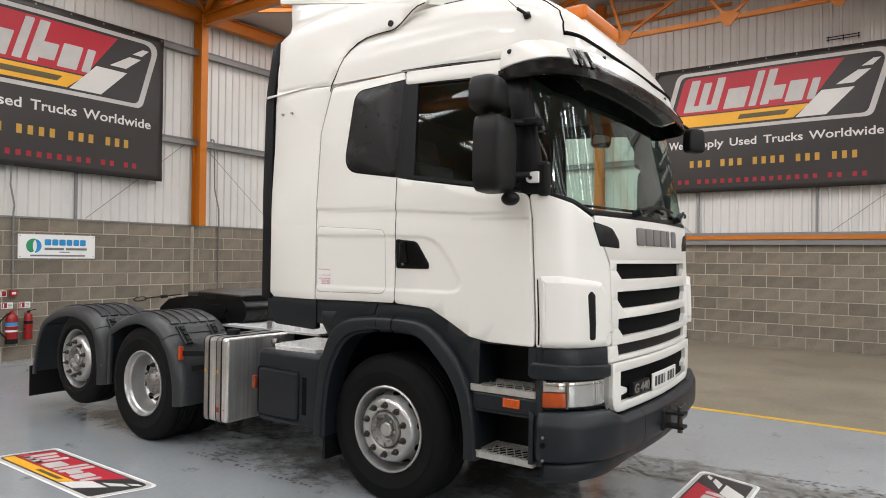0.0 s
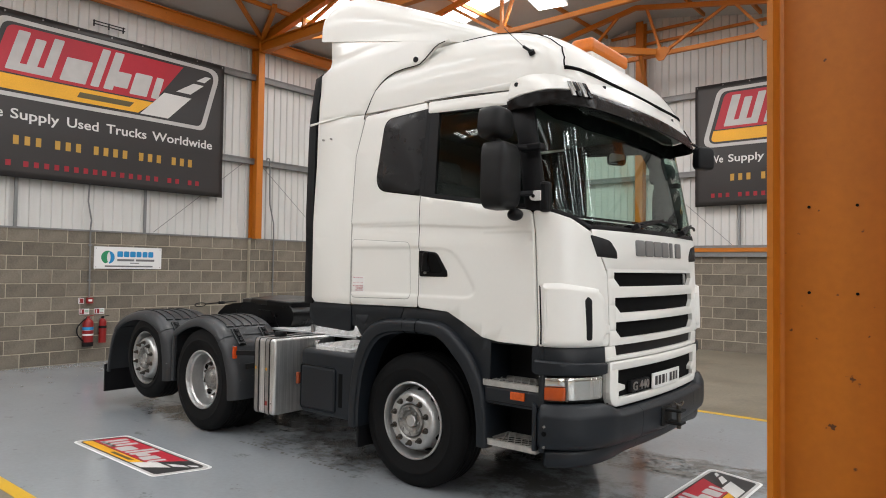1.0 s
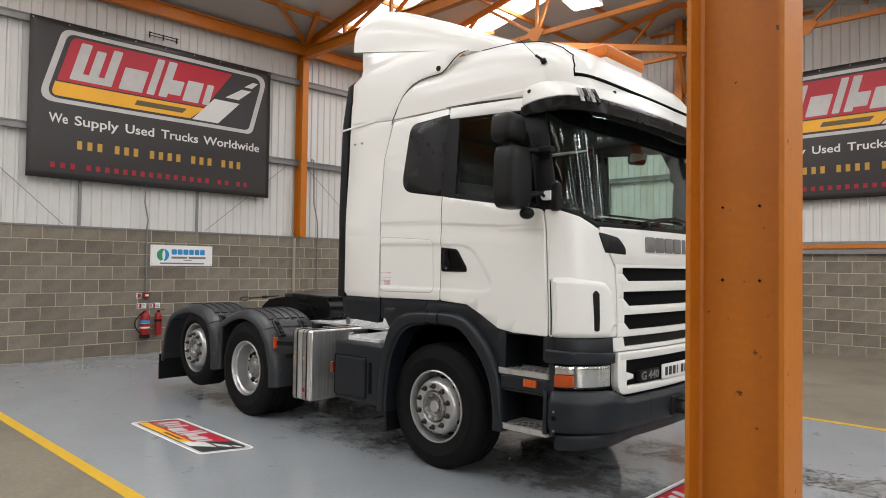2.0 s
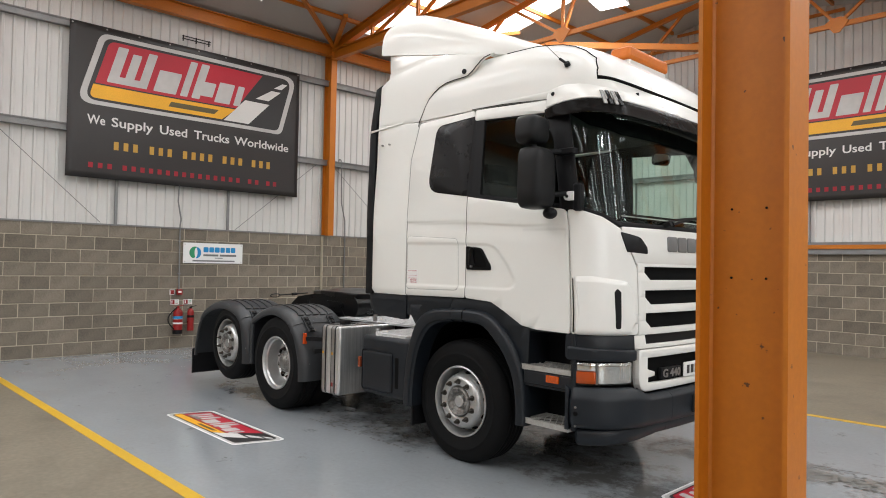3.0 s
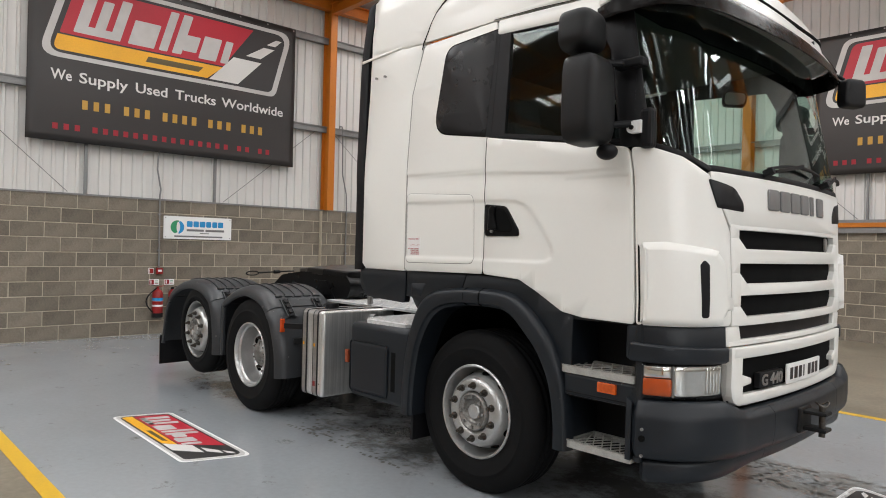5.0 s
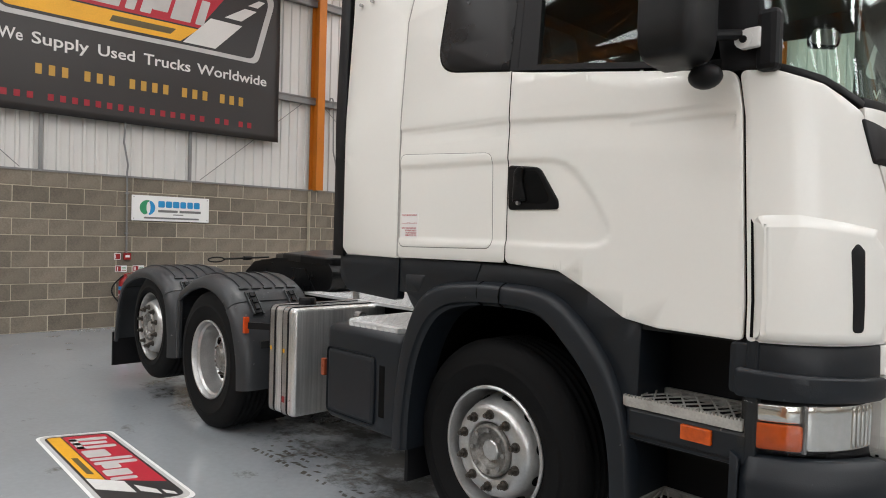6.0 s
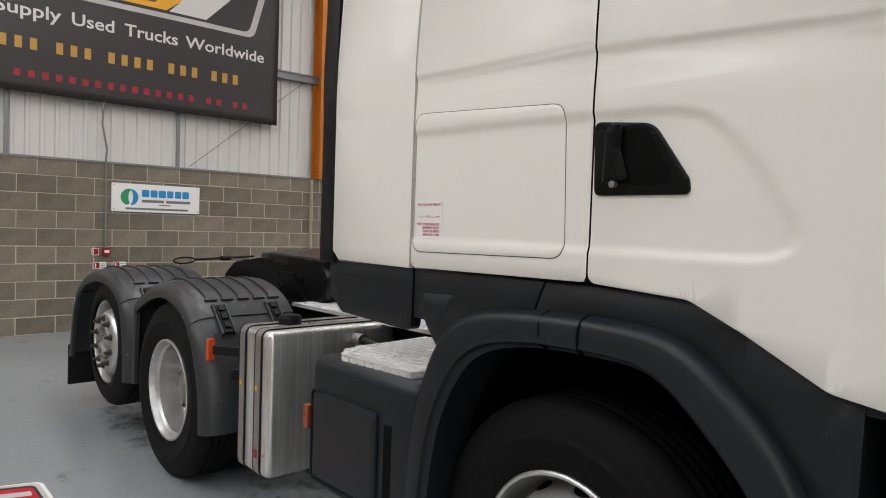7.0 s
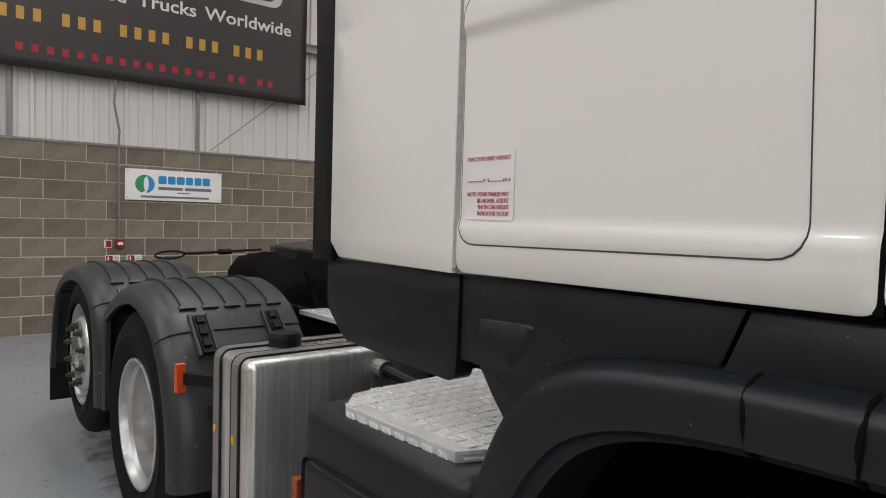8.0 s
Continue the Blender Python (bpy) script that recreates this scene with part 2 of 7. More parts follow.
def specks(m, scale, low, high, color):
    """Chips and rust spots scattered over a painted surface."""
    n, l = m.node_tree.nodes, m.node_tree.links
    b = n["Principled BSDF"]
    tc, no, mr, mx = n.new("ShaderNodeTexCoord"), n.new("ShaderNodeTexNoise"), n.new("ShaderNodeMapRange"), n.new("ShaderNodeMix")
    no.inputs["Scale"].default_value, no.inputs["Detail"].default_value = scale, 3
    l.new(tc.outputs["Object"], no.inputs["Vector"])
    mr.inputs["From Min"].default_value, mr.inputs["From Max"].default_value = low, high
    l.new(no.outputs["Fac"], mr.inputs["Value"])
    mx.data_type = "RGBA"
    l.new(mr.outputs["Result"], mx.inputs["Factor"])
    l.new(b.inputs["Base Color"].links[0].from_socket, mx.inputs["A"])
    mx.inputs["B"].default_value = (*color, 1)
    l.new(mx.outputs["Result"], b.inputs["Base Color"])


specks(M_ORANGE, 26, 0.71, 0.74, (0.10, 0.035, 0.012))
specks(M_GUARD, 45, 0.70, 0.74, (0.15, 0.15, 0.15))
specks(M_DARK, 60, 0.735, 0.76, (0.10, 0.10, 0.10))
specks(M_CHECKER, 40, 0.72, 0.75, (0.20, 0.19, 0.17))
# wheel dirt; the blots below the lorry also deepen its shade on the floor
dirt_and_shade(M_FLOOR, [(-6.1, 3.5, 1.5, 0.45), (-3.6, 3.70, 1.5, 0.55), (-1.5, 3.95, 1.3, 0.65), (-5.0, 4.1, 2.0, 0.7), (-2.6, 4.3, 2.2, 0.8)], (0.052, 0.045, 0.036))
# dirt alone, along the tyre track before the bumper
dirt_and_shade(M_FLOOR, [(-0.2, 5.38, 2.6, 0.40), (-0.9, 5.1, 1.6, 0.25)], (0.125, 0.115, 0.097))

# ---- mesh helpers ----
def finish(name, bm, mat, smooth=False):
    me = bpy.data.meshes.new(name)
    bm.to_mesh(me)
    bm.free()
    me.materials.append(mat)
    if smooth:
        for p in me.polygons:
            p.use_smooth = True
    return me


def part(name, bm, mat, parent=None, label="", smooth=False):
    ob = new(name, finish(name, bm, mat, smooth))
    if parent is not None:
        ob.parent = parent
    if label:
        ob["label"] = label
    return ob


def sharp(ob, angle=35):
    """Smooth faces with hard edges kept."""
    me = ob.data
    b = bmesh.new()
    b.from_mesh(me)
    for f in b.faces:
        f.smooth = True
    for e in b.edges:
        if len(e.link_faces) == 2 and e.calc_face_angle(0) > radians(angle):
            e.smooth = False
    b.to_mesh(me)
    b.free()
    return ob


def thing(name, label, category, m=None, group="", kind=""):
    ob = new(name)
    ob.empty_display_size = 0.1
    if m is not None:
        ob.matrix_world = m
    return tagged(ob, label, category, group, kind)


def box(x0, x1, y0, y1, z0, z1, bevel=0.0, segs=2, bm=None):
    b = bmesh.new()
    bmesh.ops.create_cube(b, size=1)
    bmesh.ops.scale(b, vec=(x1 - x0, y1 - y0, z1 - z0), verts=b.verts)
    bmesh.ops.translate(b, vec=((x0 + x1) / 2, (y0 + y1) / 2, (z0 + z1) / 2), verts=b.verts)
    if bevel:
        bmesh.ops.bevel(b, geom=list(b.edges), offset=bevel, segments=segs, profile=0.5, affect="EDGES")
    return join(bm, b) if bm is not None else b


def join(bm, other):
    me = bpy.data.meshes.new("tmp")
    other.to_mesh(me)
    other.free()
    bm.from_mesh(me)
    bpy.data.meshes.remove(me)
    return bm


def tube(p, q, r, n=10, bm=None, r2=None):
    """A rod from p to q."""
    b = bmesh.new()
    p, q = Vector(p), Vector(q)
    d = q - p
    bmesh.ops.create_cone(b, cap_ends=True, segments=n, radius1=r, radius2=r if r2 is None else r2, depth=d.length)
    m = Matrix.Translation((p + q) / 2) @ d.to_track_quat("Z", "Y").to_matrix().to_4x4()
    bmesh.ops.transform(b, matrix=m, verts=b.verts)
    return join(bm, b) if bm is not None else b


def bar(p, q, w, h, bm=None, up=(0, 0, 1)):
    """A square-cut bar from p to q, w wide and h high."""
    b = bmesh.new()
    p, q = Vector(p), Vector(q)
    d = (q - p).normalized()
    side = d.cross(Vector(up))
    side = side.normalized() if side.length > 1e-4 else Vector((1, 0, 0))
    top = side.cross(d)
    vs = []
    for e in (p, q):
        for a, c in ((-1, -1), (1, -1), (1, 1), (-1, 1)):
            vs.append(b.verts.new(e + side * a * w / 2 + top * c * h / 2))
    for f in ((3, 2, 1, 0), (4, 5, 6, 7), (0, 1, 5, 4), (1, 2, 6, 5), (2, 3, 7, 6), (3, 0, 4, 7)):
        b.faces.new([vs[i] for i in f])
    return join(bm, b) if bm is not None else b


def i_beam(p, q, depth, width, tf=0.014, tw=0.010, up=(0, 0, 1), bm=None):
    """Rolled I-section from p to q, its depth along up."""
    b = bmesh.new()
    up = Vector(up)
    p, q = Vector(p), Vector(q)
    o = up * (depth / 2 - tf / 2)
    bar(p + o, q + o, width, tf, b, up)
    bar(p - o, q - o, width, tf, b, up)
    bar(p, q, tw, depth - 2 * tf, b, up)
    return join(bm, b) if bm is not None else b


def rounded(pts, r, n=5):
    """A polygon with its corners rounded; r is one radius or one for each corner."""
    out = []
    k = len(pts)
    for i in range(k):
        a, b_, c = Vector(pts[i - 1]), Vector(pts[i]), Vector(pts[(i + 1) % k])
        rad = r[i] if isinstance(r, (list, tuple)) else r
        u, v = (a - b_), (c - b_)
        lim = 0.49 * min(u.length, v.length)
        u.normalize(), v.normalize()
        if rad <= 0:
            out.append(tuple(b_))
            continue
        ang = u.angle(v)
        d = min(rad / max(math.tan(ang / 2), 1e-3), lim)
        p0, p1 = b_ + u * d, b_ + v * d
        for j in range(n + 1):
            s = j / n
            out.append(tuple(p0 * (1 - s) ** 2 + b_ * 2 * s * (1 - s) + p1 * s * s))
    return out


def slab(pts, z0, z1, to=None, bm=None, bevel=0.0):
    """A polygon in two coordinates made thick between z0 and z1; to maps (u, v, w) to a place."""
    b = bmesh.new()
    vs = [b.verts.new((p[0], p[1], z1)) for p in pts]
    f = b.faces.new(vs)
    f.normal_update()
    if f.normal.z < 0:
        f.normal_flip()
    r = bmesh.ops.extrude_face_region(b, geom=[f])
    low = [v for v in r["geom"] if isinstance(v, bmesh.types.BMVert)]
    for v in low:
        v.co.z = z0
    bmesh.ops.recalc_face_normals(b, faces=b.faces)
    if bevel:
        tops = [e for e in b.edges if all(abs(v.co.z - z1) < 1e-6 for v in e.verts)]
        bmesh.ops.bevel(b, geom=tops, offset=bevel, segments=4, profile=0.5, affect="EDGES")
    if to is not None:
        for v in b.verts:
            v.co = to(*v.co)
        bmesh.ops.recalc_face_normals(b, faces=b.faces)
    return join(bm, b) if bm is not None else b


def revolve(profile, n=48, axis="Y", bm=None):
    """Turns a profile of (radius, along) about an axis through the origin."""
    b = bmesh.new()
    rings = []
    for r, a in profile:
        ring = []
        for i in range(n):
            t = 2 * math.pi * i / n
            c, s = r * math.cos(t), r * math.sin(t)
            ring.append(b.verts.new((c, a, s) if axis == "Y" else (c, s, a)))
        rings.append(ring)
    for k in range(len(rings) - 1):
        for i in range(n):
            j = (i + 1) % n
            b.faces.new((rings[k][i], rings[k][j], rings[k + 1][j], rings[k + 1][i]))
    bmesh.ops.remove_doubles(b, verts=b.verts, dist=1e-6)
    bmesh.ops.recalc_face_normals(b, faces=b.faces)
    return join(bm, b) if bm is not None else b


def letters(text, size, mat, name, parent, to, width=None, depth=0.003, shear=0.0, bold=0.0):
    """Writing with the built-in font, laid by to(u, v, w); its left foot at (0, 0)."""
    cu = bpy.data.curves.new("writing", "FONT")
    cu.body, cu.size, cu.extrude, cu.shear, cu.offset, cu.resolution_u = text, size, depth / 2, shear, bold, 3
    ob = bpy.data.objects.new("writing", cu)
    scene.collection.objects.link(ob)
    bpy.context.view_layer.update()
    me = bpy.data.meshes.new_from_object(ob.evaluated_get(bpy.context.evaluated_depsgraph_get()))
    bpy.data.objects.remove(ob)
    bpy.data.curves.remove(cu)
    xs = [v.co.x for v in me.vertices]
    x0, k = min(xs), (width / (max(xs) - min(xs)) if width else 1.0)
    for v in me.vertices:
        v.co = to((v.co.x - x0) * k, v.co.y, v.co.z + depth / 2)
    me.name = name
    me.materials.clear()
    me.materials.append(mat)
    o = new(name, me)
    o.parent = parent
    return o

# ---- the hall ----
def floor_piece(name, x0, x1, y0, y1, z0, z1, mat, label):
    ob = part(name, box(x0, x1, y0, y1, z0, z1), mat)
    return tagged(ob, label, "floor", kind="structure")


floor_piece("floor", WX - 0.3, EX + 0.3, SY - 0.3, NY + 0.3, -0.2, 0.0, M_CONC, "worn bare concrete floor slab of the hall")
tagged(part("floor_paint", slab([(WX, 1.175), (EX, 1.52), (EX, 7.745), (WX, 7.745)], 0.0, 0.002), M_FLOOR), "glossy grey-blue epoxy floor coating with tyre dirt and painted shade under the lorry", "floor", kind="structure")
for ya, yb in ((1.175, 1.52), (7.745, 7.745)):
    tagged(part("floor_line", slab([(WX, ya - 0.05), (EX, yb - 0.05), (EX, yb + 0.05), (WX, ya + 0.05)], 0.0, 0.004), M_YELLOW), "scuffed yellow painted line on the floor", "floor line", kind="structure")


def cladding(name, axis, fixed, a0, a1, top, out):
    """Ribbed sheeting on a wall line from a0 to a1, from the blocks to the roof. out: the way it faces."""
    b = bmesh.new()
    pts, a = [], a0
    while a < a1:
        for da, d in ((0, 0), (0.105, 0), (0.117, 0.030), (0.155, 0.030), (0.167, 0)):
            if a + da <= a1 + 0.001:
                pts.append((a + da, d))
        a += 0.167
    rows = []
    for a, d in pts:
        col = []
        for z in (BLOCK_TOP, top(a)):
            col.append(b.verts.new((fixed + out * (d - 0.10), a, z) if axis == "x" else (a, fixed + out * (d - 0.10), z)))
        rows.append(col)
    for p, q in zip(rows, rows[1:]):
        b.faces.new((p[0], q[0], q[1], p[1]))
    bmesh.ops.recalc_face_normals(b, faces=b.faces)
    r = bmesh.ops.extrude_face_region(b, geom=list(b.faces))
    for v in r["geom"]:
        if isinstance(v, bmesh.types.BMVert):
            v.co[0 if axis == "x" else 1] -= out * 0.04
    bmesh.ops.recalc_face_normals(b, faces=b.faces)
    ob = part(name, b, M_CLAD)
    return tagged(ob, "white ribbed steel wall cladding above the blockwork", "wall", kind="structure")


cladding("wall_west_cladding", "x", WX, SY - 0.1, NY + 0.13, lambda a: EAVE + 0.1, 1)
cladding("wall_north_cladding", "y", NY, WX - 0.09, EX + 0.25, lambda a: roof_z(a) + 0.02, -1)
cladding("wall_east_cladding", "x", EX + 0.2, SY - 0.1, NY + 0.1, lambda a: EAVE + 0.1, -1)
# unseen south wall in darker roof grey, to dim what the cab side mirrors
cladding("wall_south_cladding", "y", SY, WX - 0.09, EX + 0.25, lambda a: roof_z(a) + 0.02, 1).data.materials[0] = M_ROOF

# roof sheets with rooflight openings, one mesh for each slope
# rows at 7.75 and 10.0 are known; the others are unseen, added for light
WEST_LIGHTS = [-10.2, -7.3, -4.4, -1.6, 1.6, 4.6, 7.75, 10.0]
# unseen east rows, inferred from stripes mirrored in the windscreen
EAST_LIGHTS = [-8.6 + 1.55 * k for k in range(15)]


def roof_slope(x0, x1):
    b = bmesh.new()
    LIGHTS_Y, LW = (WEST_LIGHTS, 0.85) if x1 < 1 else (EAST_LIGHTS, 0.50)
    xs = [x0, x0 + (x1 - x0) * 0.14, x0 + (x1 - x0) * 0.88, x1]
    ys = [SY - 0.2]
    for y in LIGHTS_Y:
        ys += [y, y + LW]
    ys.append(NY + 0.2)
    for i in range(3):
        for j in range(len(ys) - 1):
            if i == 1 and j % 2 == 1:
                continue
            lo, hi = [], []
            for x, y in ((xs[i], ys[j]), (xs[i + 1], ys[j]), (xs[i + 1], ys[j + 1]), (xs[i], ys[j + 1])):
                z = EAVE + PITCH * (abs(x - x0) if roof_z(x0 + 0.01 * (x1 - x0)) < roof_z(x1 - 0.01 * (x1 - x0)) else abs(x1 - x))
                lo.append(b.verts.new((x, y, z)))
                hi.append(b.verts.new((x, y, z + 0.08)))
            b.faces.new(lo)
            b.faces.new(hi[::-1])
            for k in range(4):
                b.faces.new((lo[k], hi[k], hi[(k + 1) % 4], lo[(k + 1) % 4]))
    bmesh.ops.recalc_face_normals(b, faces=b.faces)
    tagged(part("ceiling", b, M_ROOF), "grey insulated roof sheeting of the hall", "roof", kind="structure")
    rising = roof_z(x0 + 0.1) < roof_z(x1 - 0.1)
    xa, xb = xs[1], xs[2]
    for y in LIGHTS_Y:
        za, zb = roof_z(xa), roof_z(xb)
        q = bmesh.new()
        vs = [q.verts.new(p) for p in ((xa, y, za + 0.05), (xb, y, zb + 0.05), (xb, y + LW, zb + 0.05), (xa, y + LW, za + 0.05))]
        q.faces.new(vs)
        r = bmesh.ops.extrude_face_region(q, geom=list(q.faces))
        for v in r["geom"]:
            if isinstance(v, bmesh.types.BMVert):
                v.co.z += 0.01
        ob = part("rooflight", q, M_SKYLIGHT)
        ob.visible_shadow = False
        tagged(ob, "bright translucent rooflight sheet in the roof", "rooflight", "rooflights", "structure")
        if x1 > 1 and round((y + 8.6) / 1.55) % 3 != 1:
            continue
        la = bpy.data.lights.new("rooflight_daylight", "AREA")
        la.shape, la.size, la.size_y, la.energy, la.color = "RECTANGLE", abs(xb - xa), LW, (75 if x1 < 1 else 48) if y < 1 else (40 if x1 < 1 else 60) if y < 6 else (70 if y < 9 else 118) if x1 < 1 else 105, (0.95, 0.98, 1.0)
        lo = new("rooflight_daylight", la)
        lo.matrix_world = look(((xa + xb) / 2, y + LW / 2, (za + zb) / 2 + 0.02), ((xa + xb) / 2 + PITCH * (1 if rising else -1), y + LW / 2, (za + zb) / 2 - 1)) @ pose(0, 0, 0, 0, 0, 90)


for x0, x1 in ((WX, -5.2), (-5.2, 0.6), (0.6, 6.4), (6.4, EX)):
    roof_slope(x0, x1)


# glowing sheets added on the unseen east wall, to brighten faces turned east
def wall_fill_light(y):
    ob = part("wall_fill_light", box(EX + 0.045, EX + 0.055, y, y + 0.28, 2.4, 6.3), M_SKYLIGHT)
    tagged(ob, "tall glowing fill sheet added on the unseen east cladding", "wall light", "wall lights", "structure")
    la = bpy.data.lights.new("wall_fill", "AREA")
    la.shape, la.size, la.size_y, la.energy, la.color = "RECTANGLE", 0.28, 3.9, FILL_WATTS, (0.95, 0.98, 1.0)
    new("wall_fill", la).matrix_world = look((EX + 0.02, y + 0.21, 4.35), (0, y + 0.21, 4.35))


FILL_WATTS = 20
for k in range(9):
    wall_fill_light(-7.6 + 0.9 * k)

# steel frame
def steel_column(x, y, top, depth_axis, depth=0.256, width=0.146, z0=0.0, label="orange painted steel column of the hall frame"):
    b = bmesh.new()
    up = (1, 0, 0) if depth_axis == "x" else (0, 1, 0)
    i_beam((x, y, z0), (x, y, top), depth, width, 0.013, 0.008, up, b)
    bm = box(x - 0.18, x + 0.18, y - 0.18, y + 0.18, z0, z0 + 0.02, bm=b) if z0 < 0.1 else b
    ob = part("steel_column", bm, M_ORANGE, label=label)
    return tagged(ob, label, "column", "hall columns")


near_column = steel_column(0.729, 1.258, roof_z(0.6) + 0.02, "x", label="scuffed orange steel column beside the yellow line")
for hx in (0.676, 0.774):
    for hz in (1.637, 1.838):
        part("bolt_hole", tube((hx, 1.2535, hz), (hx, 1.2505, hz), 0.0035, 10), M_SEAM, near_column)
for side in (-1, 1):
    # rolled root between web and flange
    fx = 0.729 + side * 0.110
    part("root_fillet", slab([(fx + side * 0.006, 1.2545), (fx - side * 0.004, 1.2545), (fx, 1.2515), (fx + side * 0.004, 1.2475), (fx + side * 0.006, 1.2435)], 0.02, 6.3), M_ORANGE, near_column)
FRAMES = [-11.65, -5.25, 1.15, 7.55]
for y in FRAMES:
    if y != 1.15:
        steel_column(0.607, y, roof_z(0.6) + 0.02, "x")
    steel_column(WX + 0.13 - 0.04, y, 6.35, "x", z0=BLOCK_TOP if y > -10 else 0, label="orange steel wall column above the blockwork")
    steel_column(EX - 0.13 + 0.04, y, 6.35, "x")
for x in (-5.5, 6.4):
    steel_column(x, NY - 0.12, roof_z(x) - 0.05, "y", z0=BLOCK_TOP if x < 0 else 0, depth=0.2, width=0.18, label="orange gable post against the cladding")


def eaves_beam(name, p, q, label):
    tagged(part(name, i_beam(p, q, 0.24, 0.15), M_ORANGE), label, "beam", "hall beams")


eaves_beam("eaves_beam", (WX + 0.10, SY, 6.32), (WX + 0.10, NY - 0.02, 6.32), "orange steel eaves beam along the cladding")
eaves_beam("eaves_beam", (EX - 0.10, SY, 6.32), (EX - 0.10, NY - 0.02, 6.32), "orange steel eaves beam along the cladding")
eaves_beam("valley_beam", (0.6, SY, 6.36), (0.6, NY - 0.02, 6.36), "orange steel valley beam under the roof")


def truss(y, x0, x1):
    """Tied frame across one span: tie, rafters, posts and diagonals."""
    xm = (x0 + x1) / 2
    ob = thing("roof_truss", "orange steel roof truss with tie and diagonals", "truss", pose(xm, y, 6.2), "roof trusses")
    def put(name, b):
        bmesh.ops.translate(b, vec=(-xm, -y, -6.2), verts=b.verts)
        part(name, b, M_ORANGE, ob)
    put("tie_beam", i_beam((x0, y, 6.22), (x1, y, 6.22), 0.22, 0.13))
    for a, b_ in ((x0, xm), (xm, x1)):
        put("rafter", i_beam((a, y, roof_z(a) - 0.16), (b_, y, roof_z(b_ - 0.001) - 0.16), 0.20, 0.12))
    n = 8
    nodes = [x0 + (x1 - x0) * k / n for k in range(n + 1)]
    for k in range(1, n):
        put("post", bar((nodes[k], y, 6.30), (nodes[k], y, roof_z(nodes[k]) - 0.25), 0.06, 0.06, up=(0, 1, 0)))
    for k in range(1, n):
        a, b_ = (nodes[k], nodes[k + 1]) if k < n / 2 else (nodes[k], nodes[k - 1])
        if 0 < n / 2 - k or k > n / 2:
            put("diagonal", bar((a, y, 6.30), (b_, y, roof_z(b_) - 0.25), 0.055, 0.055, up=(0, 1, 0)))


for y in FRAMES:
    truss(y, WX + 0.15, 0.5)
    truss(y, 0.7, EX - 0.15)


def end_truss(y, z, nodes, x0, x1, label):
    """Light roof truss: a slim tie with hanging gussets, steep braces in pairs up to the rafter."""
    ob = thing("light_truss", label, "truss", pose((x0 + x1) / 2, y, z), "light trusses")
    m = ob.matrix_world.inverted()
    def put(name, b):
        bmesh.ops.transform(b, matrix=m, verts=b.verts)
        part(name, b, M_ORANGE, ob)
    put("tie", bar((x0, y, z), (x1, y, z), 0.08, 0.085))
    xm = -5.2
    for a, c in ((x0, xm), (xm, x1)):
        put("rafter", bar((a, y, roof_z(a) - 0.13), (c, y, roof_z(c) - 0.13), 0.08, 0.10))
    for x, l, r, gus in nodes:
        for t in (l, r):
            if t is not None:
                put("brace", bar((x, y, z), (t, y, roof_z(t) - 0.15), 0.055, 0.055, up=(0, 1, 0)))
        if gus:
            put("gusset", slab(rounded([(x - 0.21, z + 0.04), (x - 0.05, z - 0.16), (x + 0.05, z - 0.16), (x + 0.21, z + 0.04), (x + 0.08, z + 0.13), (x - 0.08, z + 0.13)], 0.02), -0.010, 0.010, lambda u, v, w: Vector((u, y - 0.052 + w, v))))


end_truss(13.3, 6.34, [(-8.8, -9.3, -7.9, 1), (-6.7, -7.9, -5.6, 1), (-4.6, -4.95, -3.25, 1), (-2.52, -3.10, -1.95, 1), (-0.69, -1.75, -0.3, 1)], WX + 0.15, 0.5, "slim orange steel roof truss before the gable")
end_truss(9.87, 6.2, [(-8.8, -9.3, -7.9, 0), (-6.36, -6.36, -5.9, 0), (-6.36, -7.6, None, 1), (-3.9, -3.9, -3.4, 0)], WX + 0.15, 0.5, "slim orange steel roof truss under the rooflights")
tagged(part("wind_brace", bar((-9.2, 8.4, 6.33), (-4.72, 13.2, 6.36), 0.13, 0.13), M_ORANGE), "orange box steel wind brace under the roof", "brace", "roof braces")
tagged(part("wind_brace", tube((-4.95, 13.0, 6.30), (-5.32, 14.2, 5.75), 0.05, 10), M_ORANGE), "orange tubular steel strut to the gable post", "brace", "roof braces")
for z in (7.28, 7.0):
    tagged(part("gable_rail", bar((-5.2 - (7.5 - z) * 5.0, NY - 0.02, z), (-5.2 + (7.5 - z) * 5.0, NY - 0.02, z), 0.05, 0.06), M_ORANGE), "thin orange steel rail on the gable cladding", "rail", "gable rails")


def purlins():
    for x0, x1 in ((WX, -5.2), (-5.2, 0.6)):
        for k in range(1, 5):
            x = x0 + (x1 - x0) * k / 5
            tagged(part("purlin", bar((x, SY, roof_z(x) - 0.045), (x, NY - 0.15, roof_z(x) - 0.045), 0.05, 0.08), M_ORANGE), "thin orange roof purlin under the sheeting", "purlin", "purlins")


purlins()
# roof bracing from the wall column heads
for y, s in ((7.55, -1), (7.55, 1), (1.15, 1)):
    a, c = (WX + 0.2, y, 6.40), (-8.2, y + s * 3.2, roof_z(-8.2) - 0.13)
    tagged(part("roof_brace", bar(a, c, 0.07, 0.07), M_ORANGE), "orange steel roof brace from a column head", "brace", "roof braces")
tagged(part("roof_brace", bar((WX + 0.2, 7.55, 6.40), (-9.6, 7.0, roof_z(-9.6) - 0.13), 0.09, 0.09), M_ORANGE), "orange steel roof brace from a column head", "brace", "roof braces")


